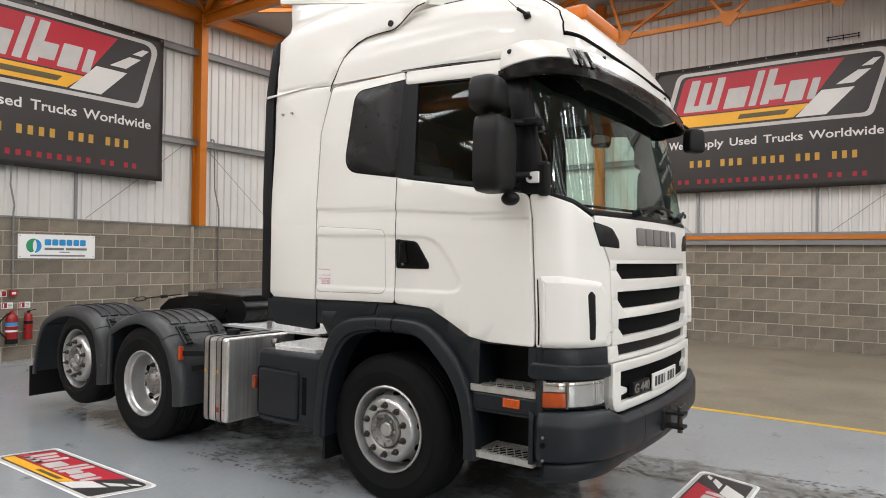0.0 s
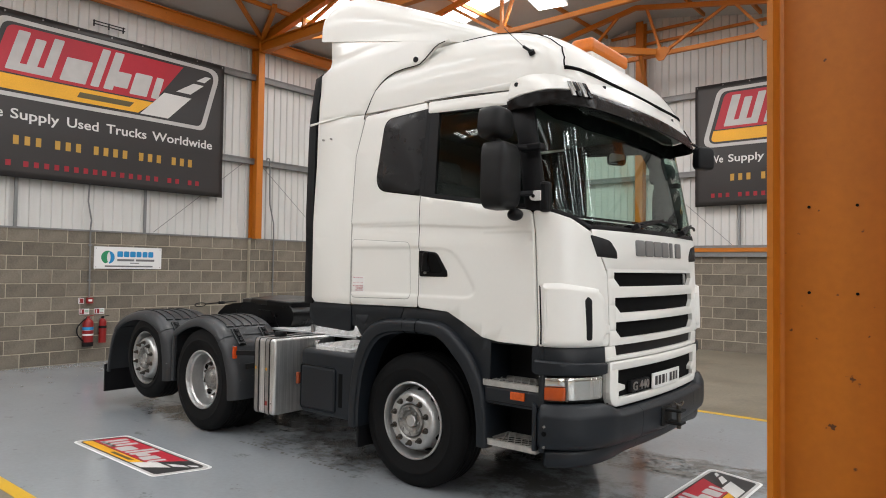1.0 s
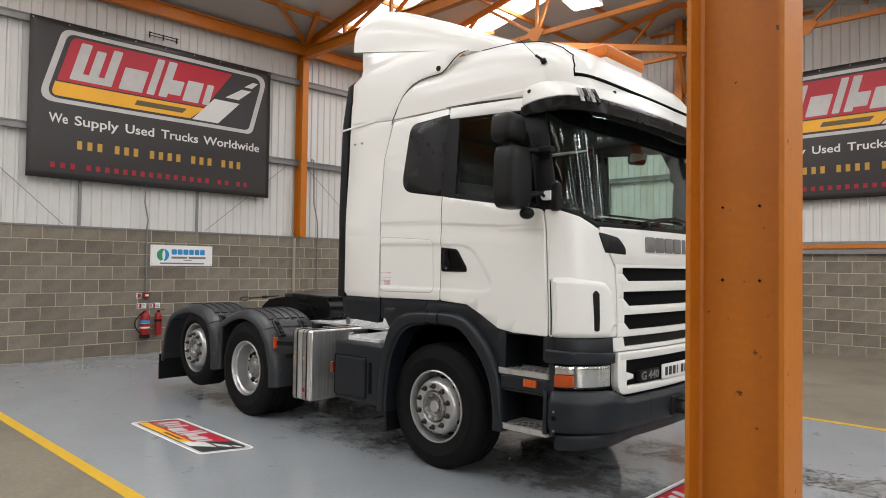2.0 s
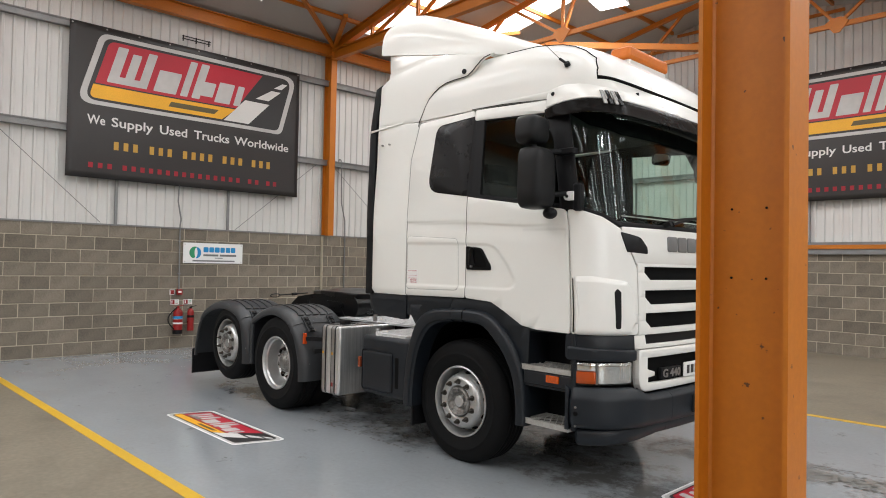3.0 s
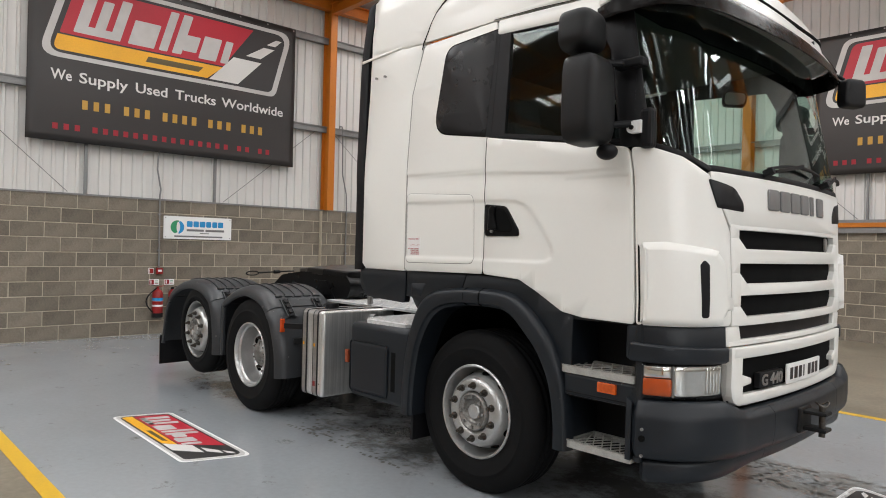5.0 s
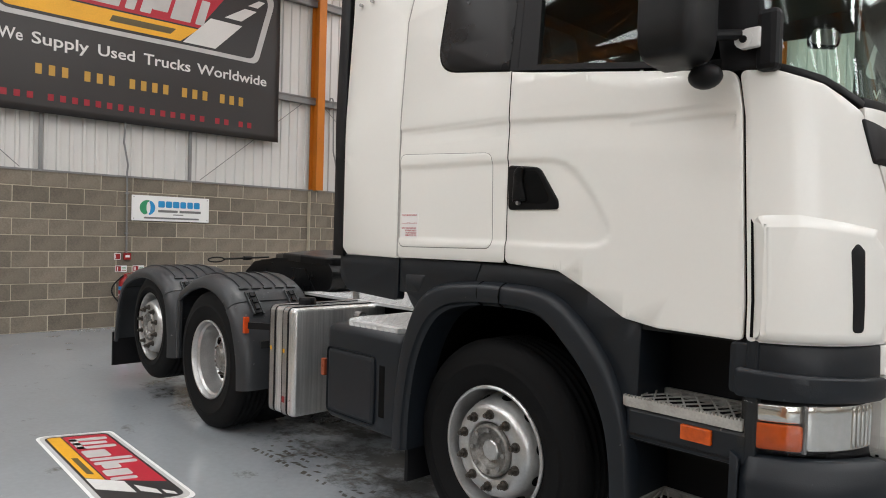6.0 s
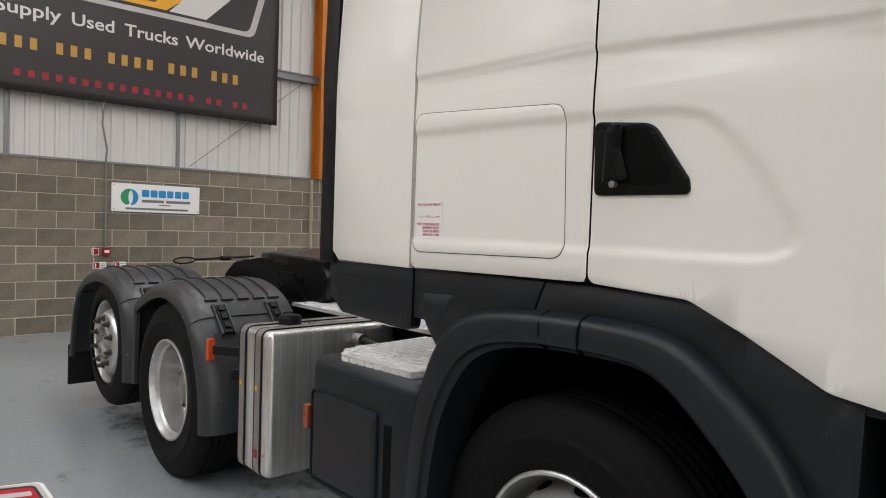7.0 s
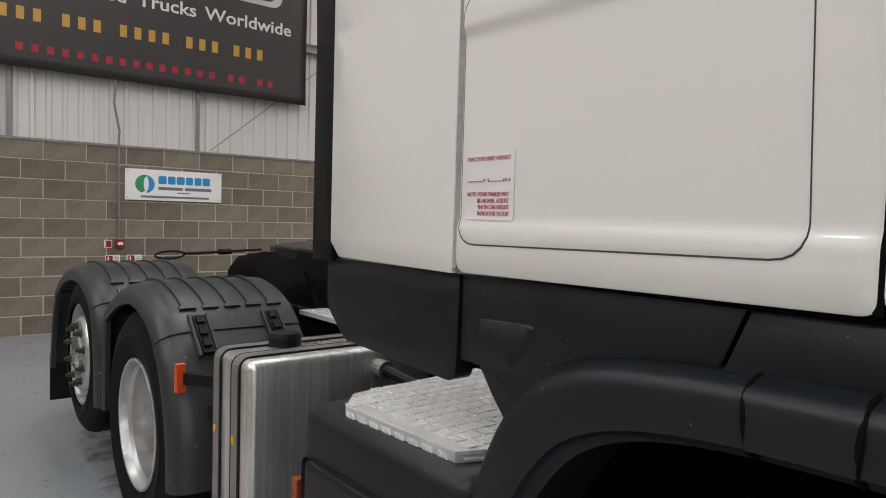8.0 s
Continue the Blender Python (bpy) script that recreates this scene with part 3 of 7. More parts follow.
def girt(axis, z, a0, a1):
    if axis == "x":
        b = bar((WX - 0.02, a0, z), (WX - 0.02, a1, z), 0.10, 0.12)
        bar((WX + 0.035, a0, z + 0.05), (WX + 0.035, a1, z + 0.05), 0.03, 0.02, b)
    else:
        b = bar((a0, NY + 0.02, z), (a1, NY + 0.02, z), 0.10, 0.12)
        bar((a0, NY - 0.035, z + 0.05), (a1, NY - 0.035, z + 0.05), 0.03, 0.02, b)
    tagged(part("wall_rail", b, M_GALV), "grey galvanised sheeting rail across the cladding", "rail", "sheeting rails")


for z in (3.86, 5.62):
    girt("x", z, SY, NY - 0.06)
    girt("y", z, WX + 0.12, EX)
for y in (-1.0, 1.12, 3.2, 5.29, 9.6, 11.8):
    tagged(part("rail_strut", bar((WX - 0.03, y, BLOCK_TOP), (WX - 0.03, y, 3.82), 0.035, 0.045, up=(0, 1, 0)), M_GALV), "thin grey strut between blockwork and rail", "strut", "rail struts")
for x in (-7.4, -3.35, -1.15, 1.1):
    tagged(part("rail_strut", bar((x, NY + 0.03, BLOCK_TOP), (x, NY + 0.03, 3.82), 0.045, 0.035, up=(1, 0, 0)), M_GALV), "thin grey strut between blockwork and rail", "strut", "rail struts")
for (y0, z0), (y1, z1) in (((1.3, 3.8), (2.95, 2.28)), ((7.3, 3.8), (5.45, 2.28)), ((7.75, 3.8), (9.4, 2.4))):
    tagged(part("tie_rod", tube((WX - 0.02, y0, z0), (WX - 0.02, y1, z1), 0.006, 6), M_GALV), "thin diagonal steel tie rod on the cladding", "tie rod", "tie rods")
for (x0, z0), (x1, z1) in (((-4.5, 3.2), (-3.5, 2.28)), ((0.4, 3.3), (-0.9, 2.28))):
    tagged(part("tie_rod", tube((x0, NY + 0.02, z0), (x1, NY + 0.02, z1), 0.006, 6), M_GALV), "thin diagonal steel tie rod on the cladding", "tie rod", "tie rods")
tagged(part("wall_channel", bar((WX, NY - 0.03, 2.17), (EX, NY - 0.03, 2.17), 0.10, 0.085), M_ORANGE), "orange steel channel along the blockwork top", "channel", kind="structure")
tagged(part("wall_flashing", box(WX, EX, NY - 0.06, NY + 0.1, 2.02, 2.12), M_GALV), "grey steel strip under the orange channel", "flashing", kind="structure")
tagged(part("wall_flashing", box(WX, EX, NY - 0.04, NY + 0.1, 2.215, 2.27), M_GALV), "grey steel sill flashing under the cladding", "flashing", kind="structure")
tagged(part("wall_flashing", box(WX - 0.10, WX + 0.012, SY, NY, 2.235, 2.262), M_GALV), "grey steel sill flashing under the cladding", "flashing", kind="structure")


# banner: local u to the right, v up, w out of the wall
def banner(m, w, h, label):
    ob = thing("banner", label, "banner", m, "wall banners")
    def wave(u, v):
        return 0.012 * math.sin(u * 2.1 + v) + 0.008 * math.sin(v * 3.3 - u * 0.7)
    def to(u, v, d):
        return Vector((u, v, d + wave(u, v)))
    def fine(b, name, mat, lab=""):
        bmesh.ops.triangulate(b, faces=b.faces)
        for k in range(1, 12):
            bmesh.ops.bisect_plane(b, geom=b.verts[:] + b.edges[:] + b.faces[:], plane_co=(w * k / 12, 0, 0), plane_no=(1, 0, 0))
            bmesh.ops.bisect_plane(b, geom=b.verts[:] + b.edges[:] + b.faces[:], plane_co=(0, h * k / 12, 0), plane_no=(0, 1, 0))
        for v in b.verts:
            v.co = to(*v.co)
        return part(name, b, mat, ob, lab)
    b = bmesh.new()
    nu, nv = 40, 24
    g = [[b.verts.new((w * i / nu, h * j / nv, 0)) for j in range(nv + 1)] for i in range(nu + 1)]
    for i in range(nu):
        for j in range(nv):
            b.faces.new((g[i][j], g[i + 1][j], g[i + 1][j + 1], g[i][j + 1]))
    r = bmesh.ops.extrude_face_region(b, geom=list(b.faces))
    for v in r["geom"]:
        if isinstance(v, bmesh.types.BMVert):
            v.co.z -= 0.003
    for v in b.verts:
        v.co = to(*v.co)
    bmesh.ops.recalc_face_normals(b, faces=b.faces)
    part("sheet", b, M_BANNER, ob, "dark charcoal vinyl sheet", True)
    logo(fine, w * 0.030, h * 0.48, w * 0.955, h * 0.475, 0.006)
    for word, u0, u1 in (("We", 0.0, 0.074), ("Supply", 0.101, 0.285), ("Used", 0.316, 0.446), ("Trucks", 0.479, 0.660), ("Worldwide", 0.687, 1.0)):
        letters(word, 0.225, M_B_WHITE, "slogan_word", ob, lambda u, v, d, u0=u0: to(w * (0.07 + 0.875 * u0) + u, h * 0.352 + v, 0.004 + d), w * 0.875 * (u1 - u0), 0.002, bold=0.003)
    # the number line and the web line, as plain bars
    def bars(name, mat, x, v0, v1, pitch, groups, gap):
        for count in groups:
            for k in range(count):
                fine(slab([(w * (x + pitch * 0.10), h * v0), (w * (x + pitch * 0.58), h * v0), (w * (x + pitch * 0.58), h * v1), (w * (x + pitch * 0.10), h * v1)], 0.004, 0.006), name, mat)
                x += pitch
            x += gap
    bars("number_bar", M_B_GOLD, 0.165, 0.198, 0.252, 0.0368, (3, 3, 4, 3, 3), 0.028)
    bars("web_bar", M_B_WEB, 0.075, 0.068, 0.102, 0.0345, (3, 15, 2, 2), 0.022)
    for k in range(9):
        part("eyelet", tube((w * (0.01 + 0.98 * k / 8), h * 0.985, wave(w * (0.01 + 0.98 * k / 8), h * 0.985) - 0.001), (w * (0.01 + 0.98 * k / 8), h * 0.985, wave(w * (0.01 + 0.98 * k / 8), h * 0.985) + 0.006), 0.014, 8), M_STEEL, ob)
    return ob


def logo(add, x, y, w, h, d):
    """A slanted badge: red field, yellow foot, white strokes and a road to the right, no words."""
    s = 0.135 * w
    def P(u, v):
        return (x + s * v * 0.62 + u * (w - s * 0.62), y + v * h)
    def poly(pts, r=0):
        return [P(*p) for p in pts] if not r else rounded([P(*p) for p in pts], r)
    add(slab(rounded([P(0, 0), P(1, 0), P(1, 1), P(0, 1)], [0.16 * h, 0.13 * h, 0.18 * h, 0.16 * h], 6), d - 0.003, d), "badge_rim", M_B_SILVER)
    k = 0.026
    add(slab(rounded([P(k, 0.055), P(1 - k, 0.055), P(1 - k, 0.945), P(k, 0.945)], [0.13 * h, 0.11 * h, 0.15 * h, 0.13 * h], 6), d, d + 0.002), "badge_dark_field", M_B_BLACK)
    add(slab(rounded([P(k + 0.02, 0.30), P(0.71, 0.30), P(0.80, 0.91), P(k + 0.02, 0.91)], [0.02, 0.0, 0.0, 0.12 * h], 6), d + 0.002, d + 0.004), "badge_red_field", M_B_RED)
    add(slab(rounded([P(k + 0.015, 0.09), P(0.655, 0.09), P(0.71, 0.28), P(k + 0.015, 0.28)], [0.10 * h, 0, 0, 0], 6), d + 0.002, d + 0.004), "badge_yellow_band", M_B_YELLOW)
    add(slab(poly([(0.665, 0.085), (0.80, 0.085), (0.885, 0.46), (0.745, 0.46)]), d + 0.002, d + 0.004), "road_stripe", M_B_WHITE)
    add(slab(poly([(0.80, 0.52), (0.875, 0.52), (0.93, 0.70), (0.875, 0.70)]), d + 0.002, d + 0.004), "road_stripe", M_B_WHITE)
    add(slab(poly([(0.885, 0.75), (0.93, 0.75), (0.955, 0.85), (0.925, 0.85)]), d + 0.002, d + 0.004), "road_stripe", M_B_WHITE)
    # six pale strokes on the red field
    e = d + 0.004
    for u0, u1, v0, v1 in ((0.09, 0.135, 0.34, 0.86), (0.16, 0.20, 0.34, 0.80), (0.225, 0.265, 0.34, 0.86), (0.295, 0.40, 0.34, 0.66), (0.42, 0.455, 0.34, 0.88), (0.475, 0.515, 0.34, 0.88), (0.515, 0.575, 0.40, 0.62), (0.59, 0.67, 0.34, 0.66), (0.69, 0.725, 0.34, 0.66)):
        add(slab(rounded([P(u0, v0), P(u1, v0), P(u1, v1), P(u0, v1)], 0.02), e, e + 0.002), "badge_stroke", M_B_SILVER)
    add(slab(poly([(0.10, 0.34), (0.265, 0.34), (0.265, 0.44), (0.10, 0.44)]), e, e + 0.002), "badge_stroke", M_B_SILVER)
    add(slab(poly([(0.385, 0.15), (0.61, 0.15), (0.625, 0.225), (0.39, 0.225)]), e, e + 0.002), "badge_word_bar", M_B_OLIVE)


WEST = Matrix(((0, 0, 1, WX + 0.075), (1, 0, 0, 0), (0, 1, 0, 0), (0, 0, 0, 1)))
NORTH = Matrix(((1, 0, 0, 0), (0, 0, -1, NY - 0.075), (0, 1, 0, 0), (0, 0, 0, 1)))
banner(WEST @ pose(2.35, 3.03, 0), 4.43, 2.64, "dark vinyl advertising banner with red badge on the cladding")
banner(NORTH @ pose(-4.25, 3.12, 0), 4.43, 2.66, "dark vinyl advertising banner hung on the gable cladding")


def floor_decal(m, w, h):
    ob = thing("floor_decal", "red and yellow badge sticker on the floor paint", "floor sticker", m, "floor stickers")
    def add(b, name, mat, lab=""):
        return part(name, b, mat, ob, lab)
    s = 0.135 * w * 0.62
    add(slab(rounded([(-0.02, -0.02), (w - s + 0.01, -0.02), (w + 0.02, h + 0.02), (s - 0.01, h + 0.02)], 0.07), 0.0, 0.0015), "sticker_edge", M_S_WHITE)
    logo(add, 0, 0, w, h, 0.005)


floor_decal(Matrix(((1, 0, 0, -5.72), (0, 1, 0, 2.12), (0, 0, 0.5, 0.003), (0, 0, 0, 1))), 1.70, 0.43)
floor_decal(Matrix(((0, -1, 0, -0.49), (1, 0, 0, 3.70), (0, 0, 0.5, 0.003), (0, 0, 0, 1))), 1.70, 0.43)


def tread_track(p, q, width, rows, seed):
    """Dirty prints of a tyre's tread blocks along the floor paint, densest at the track's edges."""
    b = bmesh.new()
    rnd = random.Random(seed)
    p, q = Vector(p), Vector(q)
    d = (q - p).normalized()
    side = Vector((-d.y, d.x, 0))
    run = (q - p).length
    for r in range(rows):
        e = (r / (rows - 1) - 0.5) * width
        edge = r in (0, rows - 1)
        s_ = rnd.uniform(0, 0.04)
        while s_ < run:
            if rnd.random() < (0.85 if edge else 0.45):
                o = p + d * s_ + side * (e + rnd.uniform(-0.012, 0.012))
                l, w, k = rnd.uniform(0.012, 0.024), rnd.uniform(0.010, 0.026), rnd.uniform(0.3, 0.9) * (1 if r % 2 else -1)
                pts = [(-l, -w), (l * 0.9, -w * 0.7), (l, w), (-l * 0.8, w * 0.8)]
                b.faces.new([b.verts.new(o + d * (u + v * k) + side * v + Vector((0, 0, 0.0035))) for u, v in pts])
            s_ += rnd.uniform(0.045, 0.065)
    tagged(part("tyre_print", b, M_PRINT), "faint dirty tyre tread prints on the floor paint", "tyre print", kind="stuff")


tread_track((-1.75, 5.20, 0), (1.6, 5.62, 0), 0.46, 8, 8)
tread_track((-4.6, 3.36, 0), (-3.1, 3.40, 0), 0.34, 6, 3)


def company_sign():
    ob = thing("wall_sign", "white sign board with blue and green emblem on blockwork", "sign", WEST @ pose(4.4, 1.60, -0.062))
    part("board", slab(rounded([(0, 0), (1.195, 0), (1.195, 0.385), (0, 0.385)], 0.01), 0, 0.012), M_S_WHITE, ob)
    def ring(name, mat, a0, a1):
        pts = [(0.23 + 0.115 * math.cos(a0 + (a1 - a0) * k / 14), 0.20 + 0.115 * math.sin(a0 + (a1 - a0) * k / 14)) for k in range(15)]
        pts += [(0.245 + 0.03 * math.cos(a1 + (a0 - a1) * k / 8), 0.20 + 0.09 * math.sin(a1 + (a0 - a1) * k / 8)) for k in range(9)]
        part(name, slab(pts, 0.012, 0.014), mat, ob)
    ring("emblem_green", M_S_GREEN, radians(75), radians(250))
    ring("emblem_blue", M_S_BLUE, radians(-80), radians(70))
    for x0, x1, z0, z1, mat in ((0.39, 0.49, 0.21, 0.31, M_S_BLUE), (0.505, 0.60, 0.21, 0.31, M_S_BLUE), (0.615, 0.715, 0.21, 0.31, M_S_BLUE), (0.73, 0.82, 0.21, 0.31, M_S_BLUE), (0.84, 0.93, 0.21, 0.31, M_S_BLUE), (0.945, 1.04, 0.21, 0.31, M_S_BLUE)):
        part("emblem_bar", slab(rounded([(x0, z0), (x1, z0), (x1, z1), (x0, z1)], 0.02), 0.012, 0.014), mat, ob)
    for x0, x1 in ((0.39, 0.69), (0.72, 1.06)):
        part("word_bar", slab([(x0, 0.135), (x1, 0.135), (x1, 0.172), (x0, 0.172)], 0.012, 0.014), M_GREYTXT, ob)
    part("word_bar", slab([(0.62, 0.095), (0.78, 0.095), (0.78, 0.11), (0.62, 0.11)], 0.012, 0.014), M_GREYTXT, ob)
    part("web_bar", slab([(0.18, 0.032), (1.03, 0.032), (1.03, 0.058), (0.18, 0.058)], 0.012, 0.014), M_GREYTXT, ob)
    for u, v in ((0.03, 0.03), (1.165, 0.03), (0.03, 0.355), (1.165, 0.355)):
        part("screw", tube((u, v, 0.011), (u, v, 0.016), 0.009, 8), M_STEEL, ob)


company_sign()


def extinguisher(y, z, r, h, hose):
    ob = thing("fire_extinguisher", "red fire extinguisher with hose hung on blockwork" if hose else "small red fire extinguisher hung on blockwork", "extinguisher", pose(WX + 0.03 + r, y, z), "fire extinguishers")
    prof = [(0.0, 0.0), (r * 0.92, 0.0), (r, 0.02), (r, h * 0.78), (r * 0.85, h * 0.86), (r * 0.45, h * 0.92), (r * 0.3, h * 0.94), (0.0, h * 0.94)]
    part("cylinder", revolve(prof, 24, "Z"), M_RED, ob, smooth=True)
    part("label_band", revolve([(r + 0.001, h * 0.36), (r + 0.0015, h * 0.37), (r + 0.0015, h * 0.62), (r + 0.001, h * 0.63)], 24, "Z"), M_S_WHITE if hose else M_RED, ob)
    part("colour_band", revolve([(r + 0.002, h * 0.55), (r + 0.0022, h * 0.56), (r + 0.0022, h * 0.64), (r + 0.002, h * 0.65)], 24, "Z"), M_S_BLUE if hose else M_BLACK, ob)
    part("red_band", revolve([(r + 0.002, h * 0.42), (r + 0.0022, h * 0.43), (r + 0.0022, h * 0.53), (r + 0.002, h * 0.54)], 24, "Z"), M_RED, ob)
    b = box(-0.018, 0.018, -0.02, 0.02, h * 0.93, h * 1.0, 0.004)
    bar((0, -0.02, h * 1.0), (0.02, 0.10, h * 1.05), 0.02, 0.012, b)
    part("valve", b, M_RED if hose else M_BLACK, ob)
    part("bracket", box(-r - 0.03, -r + 0.01, -0.03, 0.03, h * 0.5, h * 0.95), M_STEEL, ob)
    part("base", revolve([(0, -0.002), (r * 1.02, -0.002), (r * 1.02, 0.07), (r, 0.071)], 24, "Z"), M_BLACK if hose else M_RED, ob)
    if hose:
        b = bmesh.new()
        last = None
        for k in range(15):
            t = k / 14
            p = Vector((0.03, -0.03 - 0.135 * math.sin(math.pi * t) - 0.05 * t, h * (0.97 - 0.80 * t)))
            if last is not None:
                tube(last, p, 0.011, 8, b)
            last = p
        part("hose", b, M_BLACK, ob, "black rubber hose")


extinguisher(4.295, 0.29, 0.085, 0.50, True)
extinguisher(4.545, 0.335, 0.06, 0.44, False)


def safety_sign(y0, y1, z0, z1, right):
    ob = thing("safety_sign", "small red and white fire safety sign on blockwork", "sign", WEST @ pose(y0, z0, -0.066), "fire signs")
    w, h = y1 - y0, z1 - z0
    part("plate", slab(rounded([(0, 0), (w, 0), (w, h), (0, h)], 0.006), 0, 0.004), M_S_WHITE, ob)
    part("red_field", slab([(0.008, 0.008), (w * (0.5 if right else 0.92), 0.008), (w * (0.5 if right else 0.92), h - 0.008), (0.008, h - 0.008)], 0.004, 0.005), M_RED, ob)
    part("pictogram", slab([(w * 0.15, h * 0.2), (w * 0.25, h * 0.2), (w * 0.25, h * 0.8), (w * 0.15, h * 0.8)], 0.005, 0.006), M_S_WHITE, ob)
    if right:
        for k in range(3):
            part("text_bar", slab([(w * 0.56, h * (0.2 + 0.23 * k)), (w * 0.92, h * (0.2 + 0.23 * k)), (w * 0.92, h * (0.3 + 0.23 * k)), (w * 0.56, h * (0.3 + 0.23 * k))], 0.004, 0.005), M_S_GREEN if k else M_RED, ob)


safety_sign(4.17, 4.26, 1.005, 1.10, False)
safety_sign(4.185, 4.35, 0.82, 0.915, True)
safety_sign(4.435, 4.60, 0.82, 0.915, True)


def call_point():
    ob = thing("fire_call_point", "red break-glass call point on blockwork", "call point", WEST @ pose(4.345, 1.055, -0.07))
    part("case", slab(rounded([(-0.05, -0.05), (0.05, -0.05), (0.05, 0.05), (-0.05, 0.05)], 0.012), 0, 0.05), M_RED, ob)
    part("glass", slab([(-0.03, -0.015), (0.03, -0.015), (0.03, 0.02), (-0.03, 0.02)], 0.05, 0.052), M_S_WHITE, ob)


call_point()


def conduit(label, pts, r, clips=()):
    ob = thing("conduit", label, "conduit", pose(*pts[0]), "cable conduits")
    b = bmesh.new()
    o = Vector(pts[0])
    for p, q in zip(pts, pts[1:]):
        tube(Vector(p) - o, Vector(q) - o, r, 8, b)
    part("pipe", b, M_GALV, ob)
    for y, z in clips:
        part("clip", box(-0.03 - 0.0, 0.016, y - o.y - 0.025, y - o.y + 0.025, z - o.z - 0.012, z - o.z + 0.012), M_GALV, ob)


conduit("grey steel cable conduit down to the call point", [(WX + 0.03, 4.335, 1.10), (WX + 0.03, 4.325, 2.3), (WX + 0.05, 4.33, 2.42), (WX + 0.045, 4.27, 2.75), (WX + 0.045, 4.285, 3.06)], 0.014, ((4.33, 1.4), (4.33, 2.0)))
conduit("grey steel cable conduit looped on the cladding", [(WX + 0.03, 8.06, 0.9), (WX + 0.03, 8.06, 2.3), (WX + 0.06, 8.03, 2.6), (WX + 0.04, 7.94, 3.0), (WX + 0.04, 7.92, 3.9), (WX + 0.04, 7.90, 3.97), (WX + 0.04, 7.85, 3.97), (WX + 0.04, 7.84, 3.9)], 0.014, ((8.06, 1.4),))


def vent_louvre(m):
    ob = thing("bird_rail", "small black metal bracket rail above the banner", "bracket", m)
    for v in (0, 0.05):
        part("bar", box(0, 0.55, v, v + 0.014, 0, 0.02), M_BLACK, ob)
    for u in (0.02, 0.27, 0.52):
        part("upright", box(u, u + 0.014, -0.03, 0.08, -0.03, 0.0), M_BLACK, ob)


vent_louvre(WEST @ pose(4.28, 5.83, -0.09))
vent_louvre(NORTH @ pose(-1.0, 5.93, -0.09))


def high_bay(x, y, z):
    ob = thing("high_bay_lamp", "white box high bay lamp hung under the roof", "lamp", pose(x, y, z, 0, 0, 12), "hall lamps")
    b = bmesh.new()
    vs = [b.verts.new(p) for p in ((-0.3, -0.3, 0), (0.3, -0.3, 0), (0.3, 0.3, 0), (-0.3, 0.3, 0), (-0.26, -0.26, 0.22), (0.26, -0.26, 0.22), (0.26, 0.26, 0.22), (-0.26, 0.26, 0.22))]
    for f in ((0, 1, 5, 4), (1, 2, 6, 5), (2, 3, 7, 6), (3, 0, 4, 7), (4, 5, 6, 7)):
        b.faces.new([vs[i] for i in f])
    part("housing", b, M_S_WHITE, ob)
    part("diffuser", box(-0.27, 0.27, -0.27, 0.27, -0.012, 0.004), M_LAMP, ob)
    part("hanger", tube((0, 0, 0.22), (0, 0, roof_z(x) - z), 0.012, 6), M_GALV, ob)
    la = bpy.data.lights.new("lamp_light", "AREA")
    la.size, la.energy, la.color = 0.5, 60, (1, 0.98, 0.94)
    new("lamp_light", la).matrix_world = look((x, y, z - 0.03), (x, y, 0))


for x, y in ((-5.6, 10.3), (-5.45, 3.9), (6.4, 3.9), (6.4, -3.0), (-5.45, -4.0)):
    high_bay(x, y, 6.75)


# ---- the truck: local x forward from the front axle, y to its left, z up ----
TRUCK = thing("tractor_unit", "white three-axle articulated lorry tractor unit with grey skirts", "lorry", pose(-2.458, 4.431, 0, 0, 0, 1.0))


def lerp(x, table):
    """Straight-line reading of a table of (x, value)."""
    if x <= table[0][0]:
        return table[0][1]
    for (a, va), (b, vb) in zip(table, table[1:]):
        if x <= b:
            return va + (vb - va) * (x - a) / (b - a)
    return table[-1][1]


HALF = [(1.0, 1.22), (2.10, 1.22), (2.95, 1.165)]
FRONT = [(0.3, 1.43), (1.30, 1.44), (1.95, 1.41), (2.95, 1.22)]
RX, LC, FLAT, BOW = 0.34, 0.60, 0.80, 0.05
MID = LC + FLAT


# the pressed-in field along the locker and round the door handle
FIELD = [(-0.75, 1.478), (0.50, 1.474), (0.560, 1.480), (0.600, 1.500), (0.612, 1.530), (0.600, 1.562), (0.535, 1.665), (0.450, 1.768), (0.395, 1.808), (0.33, 1.828), (0.20, 1.836), (-0.75, 1.850)]

# the folded line below the windows, as (x, z)
SHOULDER = [(-0.645, 2.046), (0.08, 2.017), (0.62, 1.983), (1.09, 1.938)]


def pressed(x, z):
    """Depth of the pressing at a place on the cab side: full inside the field, fading over its edge."""
    d = lerp(x, SHOULDER) - z
    fold = 0.0
    if -0.657 < x < 1.12 and 0 < d < 0.15:
        k = d / 0.018 if d < 0.018 else (0.15 - d) / 0.132
        fold = 0.0060 * k * k * (3 - 2 * k)
    if not (-0.657 < x < 0.64 and 1.45 < z < 1.89):
        return fold
    d = 1e9
    for (xa, za), (xb, zb) in zip(FIELD, FIELD[1:] + FIELD[:1]):
        l = math.hypot(xb - xa, zb - za)
        d = min(d, ((z - za) * (xb - xa) - (x - xa) * (zb - za)) / l)
    k = max(0.0, min(1.0, (d + 0.010) / 0.026))
    return fold + 0.0068 * k * k * (3 - 2 * k)


